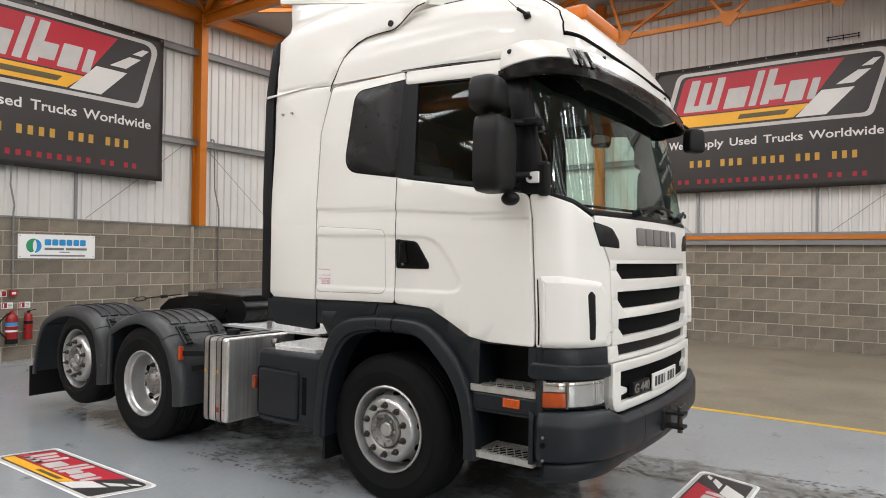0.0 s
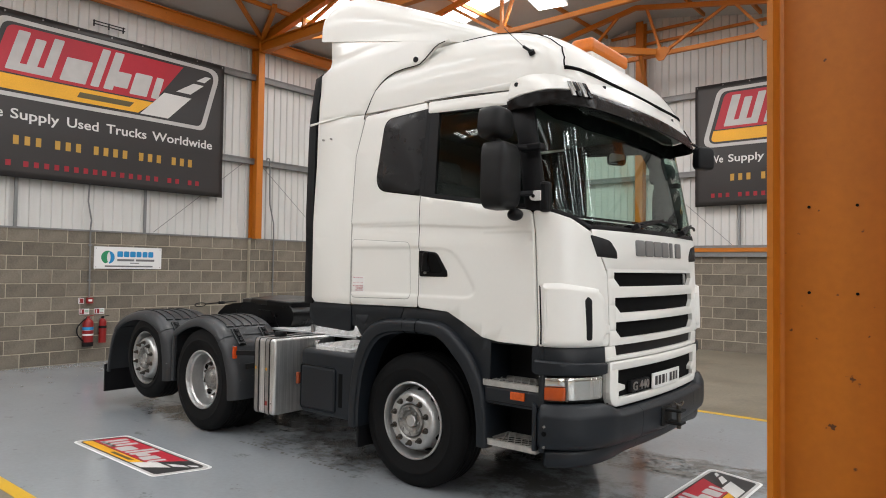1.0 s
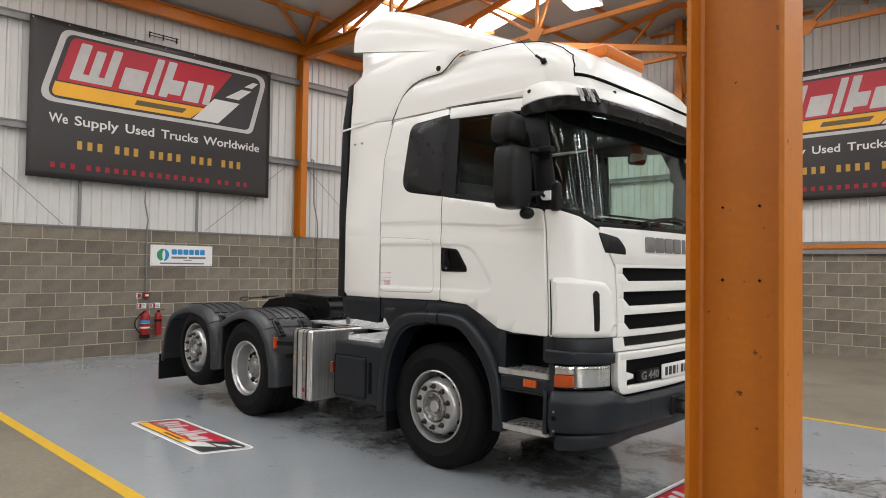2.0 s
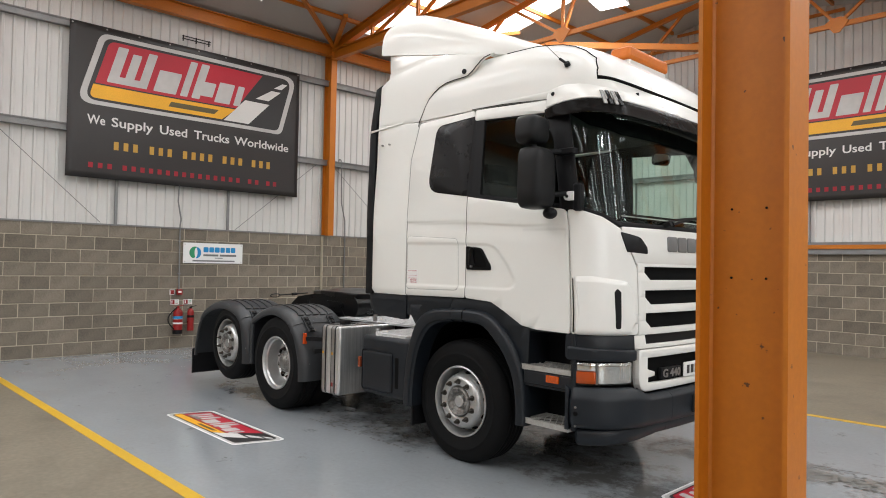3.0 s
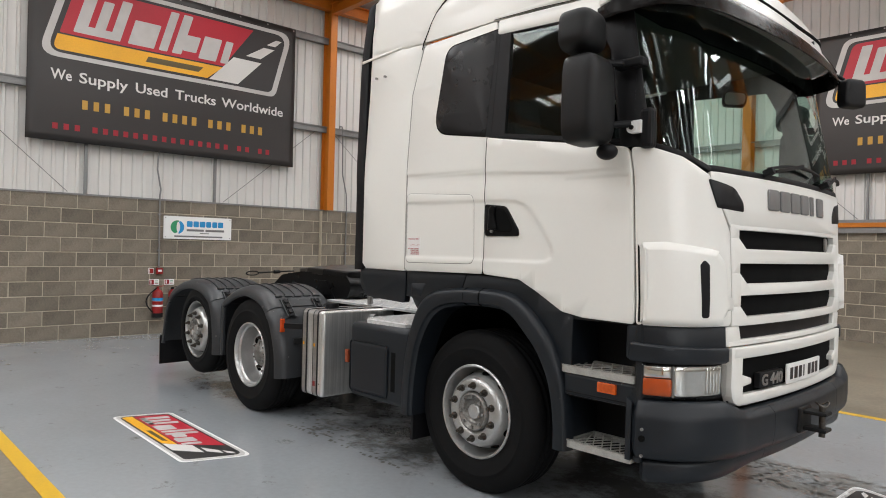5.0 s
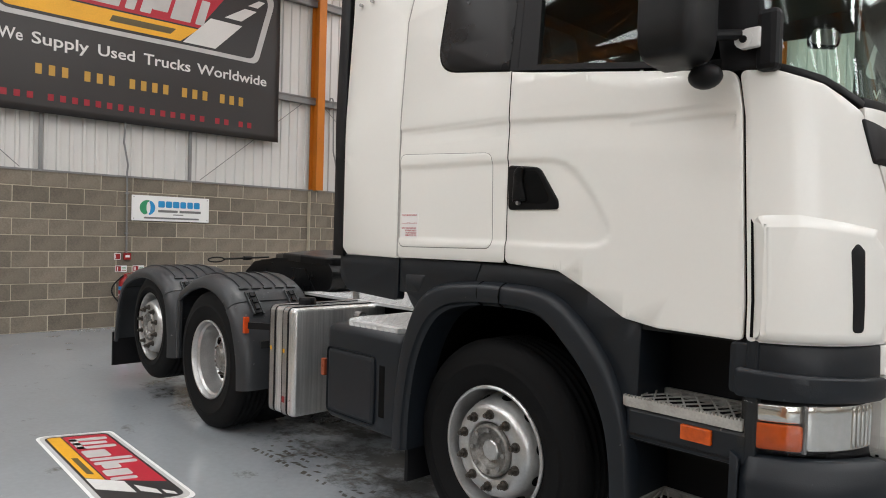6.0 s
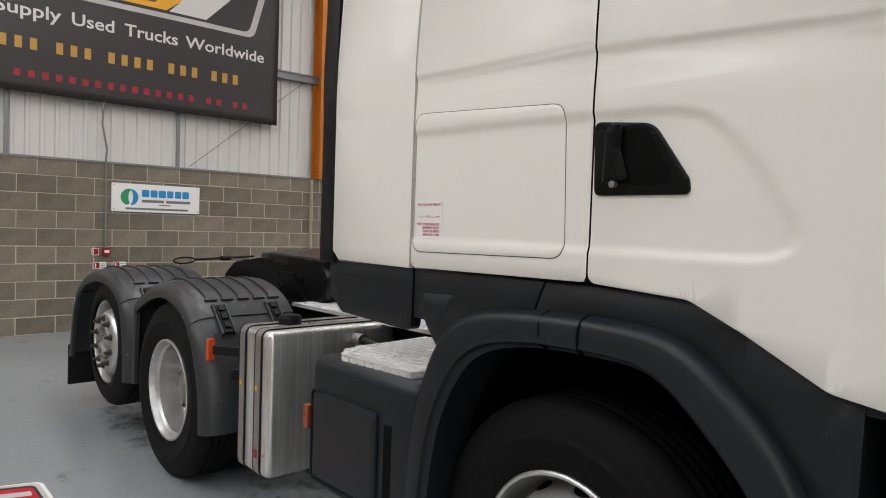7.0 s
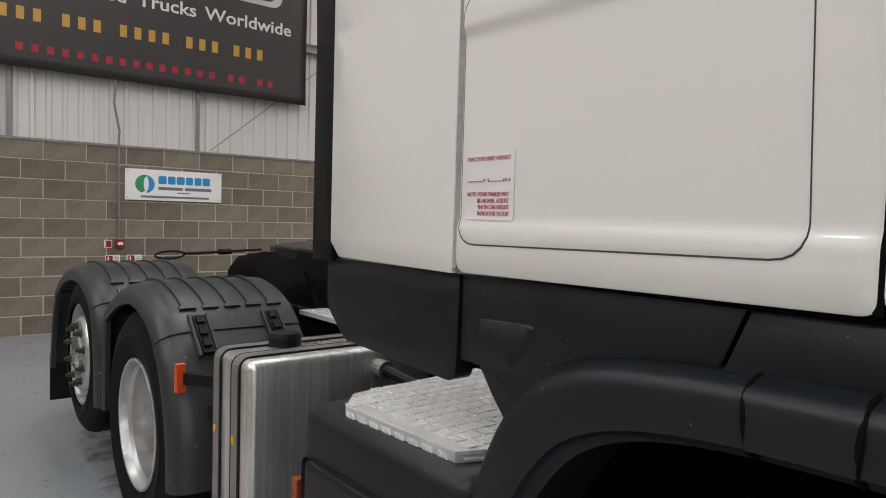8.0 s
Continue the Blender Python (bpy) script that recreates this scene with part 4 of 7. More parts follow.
def surf(q, z, off=0.0):
    """A place on the cab skin: q < 0 along the near side, 0 to LC round the corner, then across the front."""
    side = 1.0
    if q > MID:
        q, side = 2 * MID - q, -1.0
    w, f = lerp(z, HALF), lerp(z, FRONT)
    x0, ry = f - RX, w - FLAT
    if q < 0:
        return Vector((x0 + q, -side * (w + off - pressed(x0 + q, z)), z))
    if q <= LC:
        a = q / LC * math.pi / 2
        n = Vector((math.sin(a) / RX, -math.cos(a) / ry)).normalized()
        return Vector((x0 + RX * math.sin(a) + off * n.x, side * (-FLAT - ry * math.cos(a) + off * n.y), z))
    y = -FLAT + (q - LC)
    return Vector((f + BOW * (1 - (y / FLAT) ** 2) + off, side * y, z))


def X(x, z=1.5):
    """The q of a place x along the side at height z."""
    return x - (lerp(z, FRONT) - RX)


def skin(name, pts, mat, parent=TRUCK, label="", off=0.0, thick=0.02, to=surf, step=0.06, zstep=0.12, edge=0.004, drop=None):
    """A panel of the skin: an outline in (q, z), cut fine, laid on the surface and made thick, its rim rounded."""
    b = bmesh.new()
    f = b.faces.new([b.verts.new((p[0], p[1], 0)) for p in pts])
    f.normal_update()
    if f.normal.z < 0:
        f.normal_flip()
    rim = bmesh.ops.inset_region(b, faces=[f], thickness=edge, use_boundary=True, use_even_offset=True) if edge else None
    inner = [g for g in b.faces if not rim or g not in rim["faces"]]
    bmesh.ops.triangulate(b, faces=inner)
    q0, q1 = min(p[0] for p in pts), max(p[0] for p in pts)
    z0, z1 = min(p[1] for p in pts), max(p[1] for p in pts)
    q = math.ceil(max(q0, -0.06) / step) * step
    while q < min(q1, 2 * MID + 0.06):
        bmesh.ops.bisect_plane(b, geom=b.verts[:] + b.edges[:] + b.faces[:], plane_co=(q, 0, 0), plane_no=(1, 0, 0))
        q += step
    z = math.ceil(z0 / zstep) * zstep
    while z < z1:
        bmesh.ops.bisect_plane(b, geom=b.verts[:] + b.edges[:] + b.faces[:], plane_co=(0, z, 0), plane_no=(0, 1, 0))
        z += zstep
    if to is surf and (q0 < -0.45 or q1 > 2 * MID + 0.45) and z0 < 1.86 and z1 > 1.46:
        for k in range(10):
            for z in (1.456 + 0.008 * k, 1.810 + 0.0065 * k):
                if z0 < z < z1 and not (k == 9 and z > 1.7 and z < 1.8):
                    bmesh.ops.bisect_plane(b, geom=b.verts[:] + b.edges[:] + b.faces[:], plane_co=(0, z, 0), plane_no=(0, 1, 0))
        heights = [1.5525 + 0.0145 * k for k in range(18)]
        if z0 < 1.90 and z1 > 2.04:
            heights += [1.8925 + 0.0065 * k for k in range(26)]
        for z in heights:
            bmesh.ops.bisect_plane(b, geom=b.verts[:] + b.edges[:] + b.faces[:], plane_co=(0, z, 0), plane_no=(0, 1, 0))
        for k in range(38):
            q = -0.805 + 0.0113 * k if k > 0 else -1.70
            q = q if q0 < 0 else 2 * MID - q
            if q0 < q < q1:
                bmesh.ops.bisect_plane(b, geom=b.verts[:] + b.edges[:] + b.faces[:], plane_co=(q, 0, 0), plane_no=(1, 0, 0))
    out = bmesh.new()
    border = {v for e in b.edges if len(e.link_faces) == 1 for v in e.verts}
    hi = {v: out.verts.new(to(v.co.x, v.co.y, off - ((edge * 0.8 if drop is None else drop) if edge and v in border else 0))) for v in b.verts}
    lo = {v: out.verts.new(to(v.co.x, v.co.y, off - thick)) for v in b.verts}
    for g in b.faces:
        n = out.faces.new([hi[v] for v in g.verts])
        n.smooth = True
        out.faces.new([lo[v] for v in reversed(g.verts)])
    for e in b.edges:
        if len(e.link_faces) == 1:
            p, r = e.verts
            loop = [l for l in e.link_faces[0].loops if l.edge == e][0]
            if loop.vert is not p:
                p, r = r, p
            out.faces.new((hi[p], lo[p], lo[r], hi[r]))
    b.free()
    for e in out.edges:
        if any(not g.smooth for g in e.link_faces):
            e.smooth = False
    return part(name, out, mat, parent, label)


def mirror_q(pts):
    return [(2 * MID - q, z) for q, z in pts]


def frame_ring(name, outer, inner, mat, parent=TRUCK, off=0.0, thick=0.03, to=surf, label=""):
    """A flat rim between two outlines of the same count."""
    b = bmesh.new()
    sub = 4
    def path(pts):
        r = []
        for k in range(len(pts)):
            p, q = pts[k], pts[(k + 1) % len(pts)]
            for j in range(sub):
                r.append((p[0] + (q[0] - p[0]) * j / sub, p[1] + (q[1] - p[1]) * j / sub))
        return r
    o, i = path(outer), path(inner)
    n = len(o)
    vo = [b.verts.new(to(*p, off)) for p in o]
    vi = [b.verts.new(to(*p, off)) for p in i]
    wo = [b.verts.new(to(*p, off - thick)) for p in o]
    wi = [b.verts.new(to(*p, off - thick)) for p in i]
    for k in range(n):
        j = (k + 1) % n
        b.faces.new((vo[k], vo[j], vi[j], vi[k]))
        b.faces.new((wo[k], wi[k], wi[j], wo[j]))
        b.faces.new((vo[k], wo[k], wo[j], vo[j]))
        b.faces.new((vi[k], vi[j], wi[j], wi[k]))
    bmesh.ops.recalc_face_normals(b, faces=b.faces)
    return part(name, b, mat, parent, label)


# --- cab sides ---
def X2(pts):
    """Side outline given in (x, z) turned into (q, z), with points added where the skin's slope changes."""
    out = []
    for k, (x, z) in enumerate(pts):
        out.append((X(x, z), z))
        xb, zb = pts[(k + 1) % len(pts)]
        marks = [m for m in (1.30, 1.95) if min(z, zb) + 0.02 < m < max(z, zb) - 0.02]
        for m in marks if zb > z else reversed(marks):
            out.append((X(x + (xb - x) * (m - z) / (zb - z), m), m))
    return out


def side_panels(mir):
    def S(pts):
        p = X2(pts)
        return mirror_q(p) if mir else p
    def fill(pts):
        return S(pts)
    # sleeper panel below and behind its window
    skin("sleeper_panel", fill(rounded([(-0.655, 1.383), (0.0775, 1.390), (0.0805, 2.235), (0.115, 2.88), (0.10, 2.945), (-0.56, 2.925), (-0.648, 2.60)], [0.03, 0.02, 0.0, 0.0, 0.02, 0.03, 0.0])), M_WHITE, label="white sleeper cab side panel")
    skin("sleeper_window", fill(rounded([(-0.40, 2.305), (0.072, 2.237), (0.112, 2.885), (-0.325, 2.86)], [0.14, 0.0, 0.0, 0.10], 8)), M_WINBLACK, off=0.003, thick=0.012, edge=0.002, label="blacked-out sleeper window")
    skin("window_seal", fill(rounded([(-0.408, 2.297), (0.074, 2.228), (0.114, 2.893), (-0.333, 2.868)], [0.145, 0.0, 0.0, 0.105], 8)), M_SEAM, off=0.0012, thick=0.012, edge=0)
    hatch = rounded([(-0.645, 1.440), (0.0, 1.450), (-0.012, 1.878), (-0.645, 1.912)], 0.045)
    skin("locker_gap", fill(rounded([(-0.6472, 1.4372), (0.0019, 1.4472), (-0.0101, 1.8799), (-0.6472, 1.9140)], 0.046)), M_REBATE_SHADE, off=0.0008, thick=0.012, edge=0)
    skin("locker_door", fill(hatch), M_WHITE, edge=0.007, drop=0.0018, off=0.0030, label="white side locker door")
    # door
    door = rounded([(0.084, 1.390), (0.37, 1.372), (0.50, 1.310), (0.68, 1.212), (0.82, 1.19), (1.122, 1.185), (1.1245, 1.30), (1.095, 1.95), (1.074, 2.075), (0.20, 2.205), (0.088, 2.225)], [0.03, 0.08, 0.06, 0.08, 0.05, 0.02, 0, 0, 0.06, 0.0, 0.0])
    d = skin("door", fill(door), M_WHITE, off=0.003, label="white cab door")
    skin("door_top_rail", fill(rounded([(0.118, 2.855), (0.90, 2.815), (0.99, 2.80), (1.04, 2.84), (0.99, 2.905), (0.118, 2.945)], 0.02)), M_WHITE, off=0.003, thick=0.03)
    frame_ring("door_window_frame", S([(0.095, 2.23), (1.10, 2.085), (1.09, 2.60), (1.02, 2.82), (0.115, 2.86)]), S([(0.225, 2.235), (1.045, 2.117), (1.04, 2.58), (0.985, 2.797), (0.225, 2.845)]), M_BLACK, off=0.0, label="black door window frame")
    skin("pillar_trim", S([(0.066, 2.232), (0.118, 2.226), (0.140, 2.868), (0.104, 2.890)]), M_BLACK, off=0.0012, thick=0.014, edge=0)
    g = skin("door_glass", S([(0.22, 2.23), (1.05, 2.112), (1.045, 2.585), (0.99, 2.802), (0.22, 2.85)]), M_TINT, off=-0.010, thick=0.004, edge=0, label="dark tinted door glass")
    g.visible_shadow = False
    # handle, in its dished grip
    grip = skin("door_handle", fill(rounded([(0.096, 1.622), (0.365, 1.622), (0.36, 1.66), (0.262, 1.80), (0.09, 1.817)], [0.02, 0.02, 0.03, 0.06, 0.02])), M_HANDLE, d, off=0.012, thick=0.02, label="black dished door handle")
    skin("handle_dish", fill(rounded([(0.165, 1.65), (0.335, 1.645), (0.25, 1.785), (0.185, 1.795)], 0.03)), M_SEAM, grip, off=0.0132, thick=0.004, edge=0.001)
    skin("handle_lever", fill(rounded([(0.128, 1.655), (0.205, 1.660), (0.180, 1.74), (0.185, 1.795), (0.165, 1.812), (0.135, 1.79)], [0.01, 0.01, 0.03, 0.015, 0.02, 0.03])), M_HANDLE, grip, off=0.032, thick=0.03, edge=0.010)
    sg = -1 if not mir else 1
    part("lock", tube((0.160, sg * 1.222, 1.650), (0.160, sg * 1.240, 1.650), 0.009, 12), M_STEEL, grip)
    # underlay behind the gaps
    skin("inner_side", S([(-0.70, 1.39), (0.4, 1.375), (0.7, 1.20), (1.15, 1.19), (1.14, 2.07), (0.075, 2.22), (-0.4, 2.28), (-0.45, 2.88), (-0.61, 2.90), (-0.70, 2.60)]), M_SEAM, off=-0.024, thick=0.01, edge=0)
    skin("rail_lining", S([(0.0, 2.84), (0.95, 2.79), (1.03, 2.80), (1.0, 2.94), (0.0, 2.96)]), M_DASH, off=-0.030, thick=0.008, edge=0)
    skin("sleeper_lining", S([(-0.60, 2.20), (0.09, 2.20), (0.11, 2.92), (-0.56, 2.90)]), M_DASH, off=-0.026, thick=0.01, edge=0)
    # side air deflector behind the cab
    def dmap(q, z, off):
        p = surf(q, min(z, 2.95), off)
        if z > 2.95:
            p.z = z
            p.y += (1 if p.y < 0 else -1) * (0.04 * (z - 2.95) + 0.16 * max(0, z - 3.22) ** 2)
        return p
    skin("side_deflector", S([(-1.14, 1.42), (-1.10, 1.385), (-0.664, 1.38), (-0.656, 2.60), (-0.570, 2.92), (-0.570, 2.94), (-1.14, 2.965)]), M_WHITE, to=dmap, off=0.002, label="white side air deflector")
    arc = [(-0.57, 2.945), (-0.534, 3.006), (-0.50, 3.07), (-0.457, 3.128), (-0.40, 3.175), (-0.33, 3.215), (-0.25, 3.24), (-0.15, 3.25), (-0.04, 3.252), (0.01, 3.258), (0.057, 3.285), (0.10, 3.32), (0.148, 3.358), (0.19, 3.38), (0.25, 3.39)]
    skin("side_deflector_top", S([(-1.14, 2.975)] + arc + [(0.28, 3.40), (-0.40, 3.52), (-1.07, 3.66), (-1.03, 3.47), (-1.04, 3.42), (-1.145, 3.36)]), M_WHITE, to=dmap, off=0.004, thick=0.03, zstep=0.05, label="white upper air deflector")
    seal = bmesh.new()
    ps = [dmap(q, z, 0.003) for q, z in S([(-0.578, 2.90)] + arc)]
    for p, q in zip(ps, ps[1:]):
        tube(p, q, 0.0042, 6, seal)
    part("deflector_seal", seal, M_SEAM, TRUCK, "black seal along the air deflector")
    skin("roof_side", S([(0.079, 2.957), (0.43, 2.948), (0.83, 2.919), (1.0, 2.909), (1.055, 2.88), (1.10, 2.88), (1.07, 2.975), (0.079, 2.975)]), M_WHITE, off=0.0015, thick=0.03, edge=0.002)
    skin("door_gap", S([(0.0725, 1.392), (0.0835, 1.392), (0.0875, 2.228), (0.0755, 2.228)]), M_SEAM, off=-0.0025, thick=0.01, edge=0)
    skin("cab_gap", S([(-0.6655, 1.39), (-0.6545, 1.39), (-0.6465, 2.60), (-0.565, 2.925), (-0.574, 2.925), (-0.6575, 2.60)]), M_JOINT, off=-0.0025, thick=0.01, edge=0)
    top = bmesh.new()
    ps = [surf(q, z, 0.003) for q, z in S([(0.078, 2.955), (0.43, 2.946), (0.83, 2.917), (1.0, 2.907), (1.035, 2.89), (1.05, 2.85)])]
    for p, q in zip(ps, ps[1:]):
        tube(p, q, 0.0022, 6, top)
    part("door_top_seal", top, M_SEAM, TRUCK, "black seal over the door")
    skin("deflector_edge", S([(-1.245, 1.37), (-1.145, 1.37), (-1.145, 3.385), (-1.235, 3.355)]), M_BLACK, to=dmap, off=-0.004, thick=0.03, label="black rubber edge of the deflector")
    skin("deflector_strap", S([(-1.26, 2.925), (-1.14, 2.935), (-0.80, 2.955), (-0.80, 2.968), (-1.14, 2.95), (-1.26, 2.945)]), M_WHITE, to=dmap, off=0.012, thick=0.008, edge=0.002)
    for xx in (-1.06, -0.96):
        part("deflector_screw", tube((xx, sg * 1.20, 2.78), (xx, sg * 1.183, 2.78), 0.009, 8), M_STEEL, TRUCK)
    # skirts under the cab
    skin("skirt_panel", S(rounded([(-1.19, 1.25), (-1.10, 1.175), (-0.67, 1.155), (-0.665, 1.378), (-1.19, 1.378)], [0.06, 0.05, 0.03, 0, 0])), M_DARK, off=-0.02, thick=0.05, label="dark grey plastic skirt panel")
    skin("skirt_panel", S([(-0.66, 1.205), (-0.604, 1.204), (-0.566, 1.154), (-0.517, 1.10), (-0.46, 1.15), (-0.34, 1.235), (-0.135, 1.262), (-0.115, 1.30), (-0.083, 1.378), (-0.66, 1.378)]), M_DARK, off=-0.025, thick=0.03, label="dark grey plastic skirt panel")
    skin("skirt_recess", S(rounded([(-0.61, 1.215), (-0.51, 1.21), (-0.45, 1.303), (-0.61, 1.297)], 0.015)), M_DARK, off=-0.022, thick=0.006, edge=0.004)
    skin("skirt_panel", S([(-0.130, 1.262), (0.20, 1.27), (0.36, 1.24), (0.50, 1.14), (0.62, 1.0), (0.695, 0.84), (0.73, 0.80), (0.74, 1.195), (0.68, 1.225), (0.50, 1.33), (0.37, 1.38), (-0.074, 1.378), (-0.106, 1.30)]), M_DARK, off=-0.022, thick=0.03, label="dark grey plastic skirt panel")


side_panels(False)
side_panels(True)


def height_sticker():
    ob = skin("height_sticker", X2([(-0.628, 1.487), (-0.50, 1.487), (-0.50, 1.612), (-0.628, 1.612)]), M_STICKER, off=0.0052, thick=0.0015, edge=0, label="white vehicle height sticker with red print")
    def to(u, v, w):
        return surf(X(-0.624 + u, 1.55), 1.488 + v, 0.0056 + w)
    rows = (("TRACTOR UNIT HEIGHT", 0.109, 0.118, 0.0), ("NOTE: YOUR TRAILER MAY", 0.043, 0.112, 0.0), ("BE HIGHER, ADJUST", 0.031, 0.084, 0.028), ("THE IN CAB HEIGHT", 0.019, 0.084, 0.028), ("INDICATOR TO SUIT", 0.007, 0.084, 0.028))
    for text, v, w, u0 in rows:
        letters(text, 0.0115, M_B_RED, "sticker_print", ob, lambda u, vv, d, v=v, u0=u0: to(u0 + u, v + vv, d), w, 0.0006)
    letters("FT      IN", 0.008, M_B_RED, "sticker_print", ob, lambda u, vv, d: to(0.045 + u, 0.070 + vv, d), 0.07, 0.0006)
    for k in range(2):
        skin("sticker_rule", X2([(-0.622 + 0.055 * k, 1.558), (-0.582 + 0.055 * k, 1.558), (-0.582 + 0.055 * k, 1.5592), (-0.622 + 0.055 * k, 1.5592)]), M_B_RED, ob, off=0.0062, thick=0.0006, edge=0)


height_sticker()

# --- cab front ---
def bumper_map(q, z, off):
    """The skin pushed out towards the middle of the front, as the bumper bulges."""
    k = max(0.0, min(1.0, (min(q, 2 * MID - q) - 0.15) / 0.5))
    return surf(q, z, off + 0.04 * k * k * (3 - 2 * k))


def bumper_piece(name, q0, q1, prof, parent, label, ends=(True, True), rise=0.0, dip=0.0):
    """A length of bumper: a profile of (z, off) swept along the skin, its free ends drawn in round."""
    b = bmesh.new()
    n = max(6, int((q1 - q0) / 0.03))
    rows = []
    for i in range(n + 1):
        q = q0 + (q1 - q0) * i / n
        k = min(1.0, min(q, 2 * MID - q) / 0.8)
        pull = 0.0
        for e, (on, d) in enumerate(((ends[0], q - q0), (ends[1], q1 - q))):
            if on and d < 0.03:
                pull = max(pull, 0.030 * (1 - d / 0.03) ** 2)
        d = max(0.0, min(1.0, (min(q, 2 * MID - q) - 0.50) / 0.14)) * dip
        rows.append([b.verts.new(bumper_map(q, z + rise * k * k - d * max(0.0, (z - 0.70) / 0.115), off - pull)) for z, off in prof])
    m = len(prof)
    for c, d in zip(rows, rows[1:]):
        for k in range(m):
            b.faces.new((c[k], c[(k + 1) % m], d[(k + 1) % m], d[k]))
    b.faces.new(rows[0])
    b.faces.new(rows[-1][::-1])
    bmesh.ops.recalc_face_normals(b, faces=b.faces)
    return sharp(part(name, b, M_DARK, parent, label), 50)


BODY = [(0.775, -0.05), (0.815, -0.04), (0.818, -0.006), (0.811, 0.006), (0.79, 0.017), (0.756, 0.032), (0.742, 0.037), (0.725, 0.039), (0.63, 0.040), (0.575, 0.036), (0.548, 0.027), (0.530, 0.008), (0.526, -0.03), (0.526, -0.06)]
LIP = [(0.520, -0.09), (0.520, -0.035), (0.512, -0.018), (0.495, -0.010), (0.455, -0.010), (0.425, -0.018), (0.405, -0.034), (0.396, -0.055), (0.395, -0.10)]


# corner panels with the air slot, down to the headlamp
def corner(mir):
    def S(pts):
        return mirror_q(pts) if mir else pts
    # upper wing beside the screen foot
    skin("corner_panel", S(rounded([(0.036, 1.185), (0.571, 1.185), (0.571, 1.655), (0.495, 1.80), (0.432, 1.935), (0.30, 2.02), (0.16, 2.065), (0.036, 2.075)], [0.02, 0.03, 0.08, 0.1, 0.05, 0.05, 0.05, 0.03])), M_WHITE, off=0.002, label="white cab corner panel")
    skin("corner_deflector", S(rounded([(0.062, 1.19), (0.48, 1.19), (0.545, 1.26), (0.53, 1.50), (0.46, 1.565), (0.20, 1.60), (0.062, 1.595)], [0.02, 0.05, 0.06, 0.09, 0.08, 0.06, 0.03])), M_WHITE, off=0.030, thick=0.034, edge=0.040, drop=0.028, label="white moulded corner air deflector")
    skin("air_slot", S(rounded([(0.355, 1.232), (0.393, 1.232), (0.398, 1.49), (0.372, 1.518), (0.350, 1.49)], 0.016)), M_BLACK, off=0.0325, thick=0.01, edge=0.002)
    skin("corner_gap", S([(0.050, 1.20), (0.060, 1.20), (0.060, 1.57), (0.052, 1.585)]), M_SEAM, off=0.006, thick=0.01, edge=0)
    skin("corner_inner", S([(-0.05, 1.19), (0.60, 1.19), (0.60, 1.85), (0.40, 1.96), (-0.05, 2.06)]), M_SEAM, off=-0.024, thick=0.01, edge=0)
    # pillar
    skin("screen_pillar", S(rounded([(-0.025, 2.08), (0.15, 2.07), (0.145, 2.86), (-0.10, 2.86), (-0.02, 2.60)], [0.02, 0.02, 0.02, 0, 0])), M_BLACK, off=0.0, thick=0.04, label="black screen pillar")
    # dark zone round the headlamp
    skin("lamp_surround", S(rounded([(-0.02, 1.01), (0.54, 1.00), (0.56, 1.18), (-0.02, 1.18)], 0.02)), M_DARK, off=-0.006, thick=0.05, label="dark grey headlamp surround")
    skin("lamp_ledge", S(rounded([(0.005, 1.005), (0.545, 1.0), (0.55, 1.075), (0.005, 1.10)], 0.02)), M_DARK, off=0.016, thick=0.03, edge=0.01)
    # headlamp
    hb = skin("headlamp", S(rounded([(0.02, 0.83), (0.545, 0.83), (0.545, 0.995), (0.02, 0.995)], 0.015)), M_BLACK, off=-0.03, thick=0.05, label="headlamp with amber indicator")
    skin("indicator_lens", S(rounded([(0.052, 0.842), (0.235, 0.842), (0.235, 0.925), (0.052, 0.925)], 0.012)), M_AMBER, hb, off=-0.004, thick=0.012, edge=0.003, label="orange indicator lens")
    skin("side_reflector", S([(0.052, 0.930), (0.235, 0.930), (0.235, 0.985), (0.052, 0.985)]), M_REFLECTOR, hb, off=-0.012, thick=0.008, edge=0.003)
    skin("main_reflector", S(rounded([(0.25, 0.84), (0.535, 0.84), (0.535, 0.987), (0.25, 0.987)], 0.02)), M_REFLECTOR, hb, off=-0.022, thick=0.006, edge=0.003)
    for k in range(5):
        q = 0.43 + 0.022 * k
        skin("lamp_flute", S([(q, 0.845), (q + 0.012, 0.845), (q + 0.012, 0.982), (q, 0.982)]), M_REFLECTOR, hb, off=-0.016, thick=0.006, edge=0.004)
    skin("lamp_divider", S([(0.237, 0.836), (0.248, 0.836), (0.248, 0.988), (0.237, 0.988)]), M_GREYTXT, hb, off=-0.002, thick=0.02, edge=0.002)
    ln = skin("lamp_cover", S(rounded([(0.022, 0.832), (0.545, 0.832), (0.545, 0.993), (0.022, 0.993)], 0.015)), M_LENS, hb, off=0.004, thick=0.005, edge=0.003, label="clear headlamp cover")
    ln.visible_shadow = False
    # bumper end
    qa, qb = (2 * MID - 0.895, 2 * MID - 0.038) if mir else (0.038, 0.895)
    bumper_piece("bumper_corner", qa, qb, BODY, TRUCK, "dark grey plastic bumper corner", (not mir, mir), 0.0, 0.062)
    trim = [(0.004, 0.51), (0.034, 0.51), (0.034, 0.80), (0.004, 0.82)]
    skin("bumper_end_trim", S(trim), M_DARK, to=bumper_map, off=0.020, thick=0.05, edge=0.006)
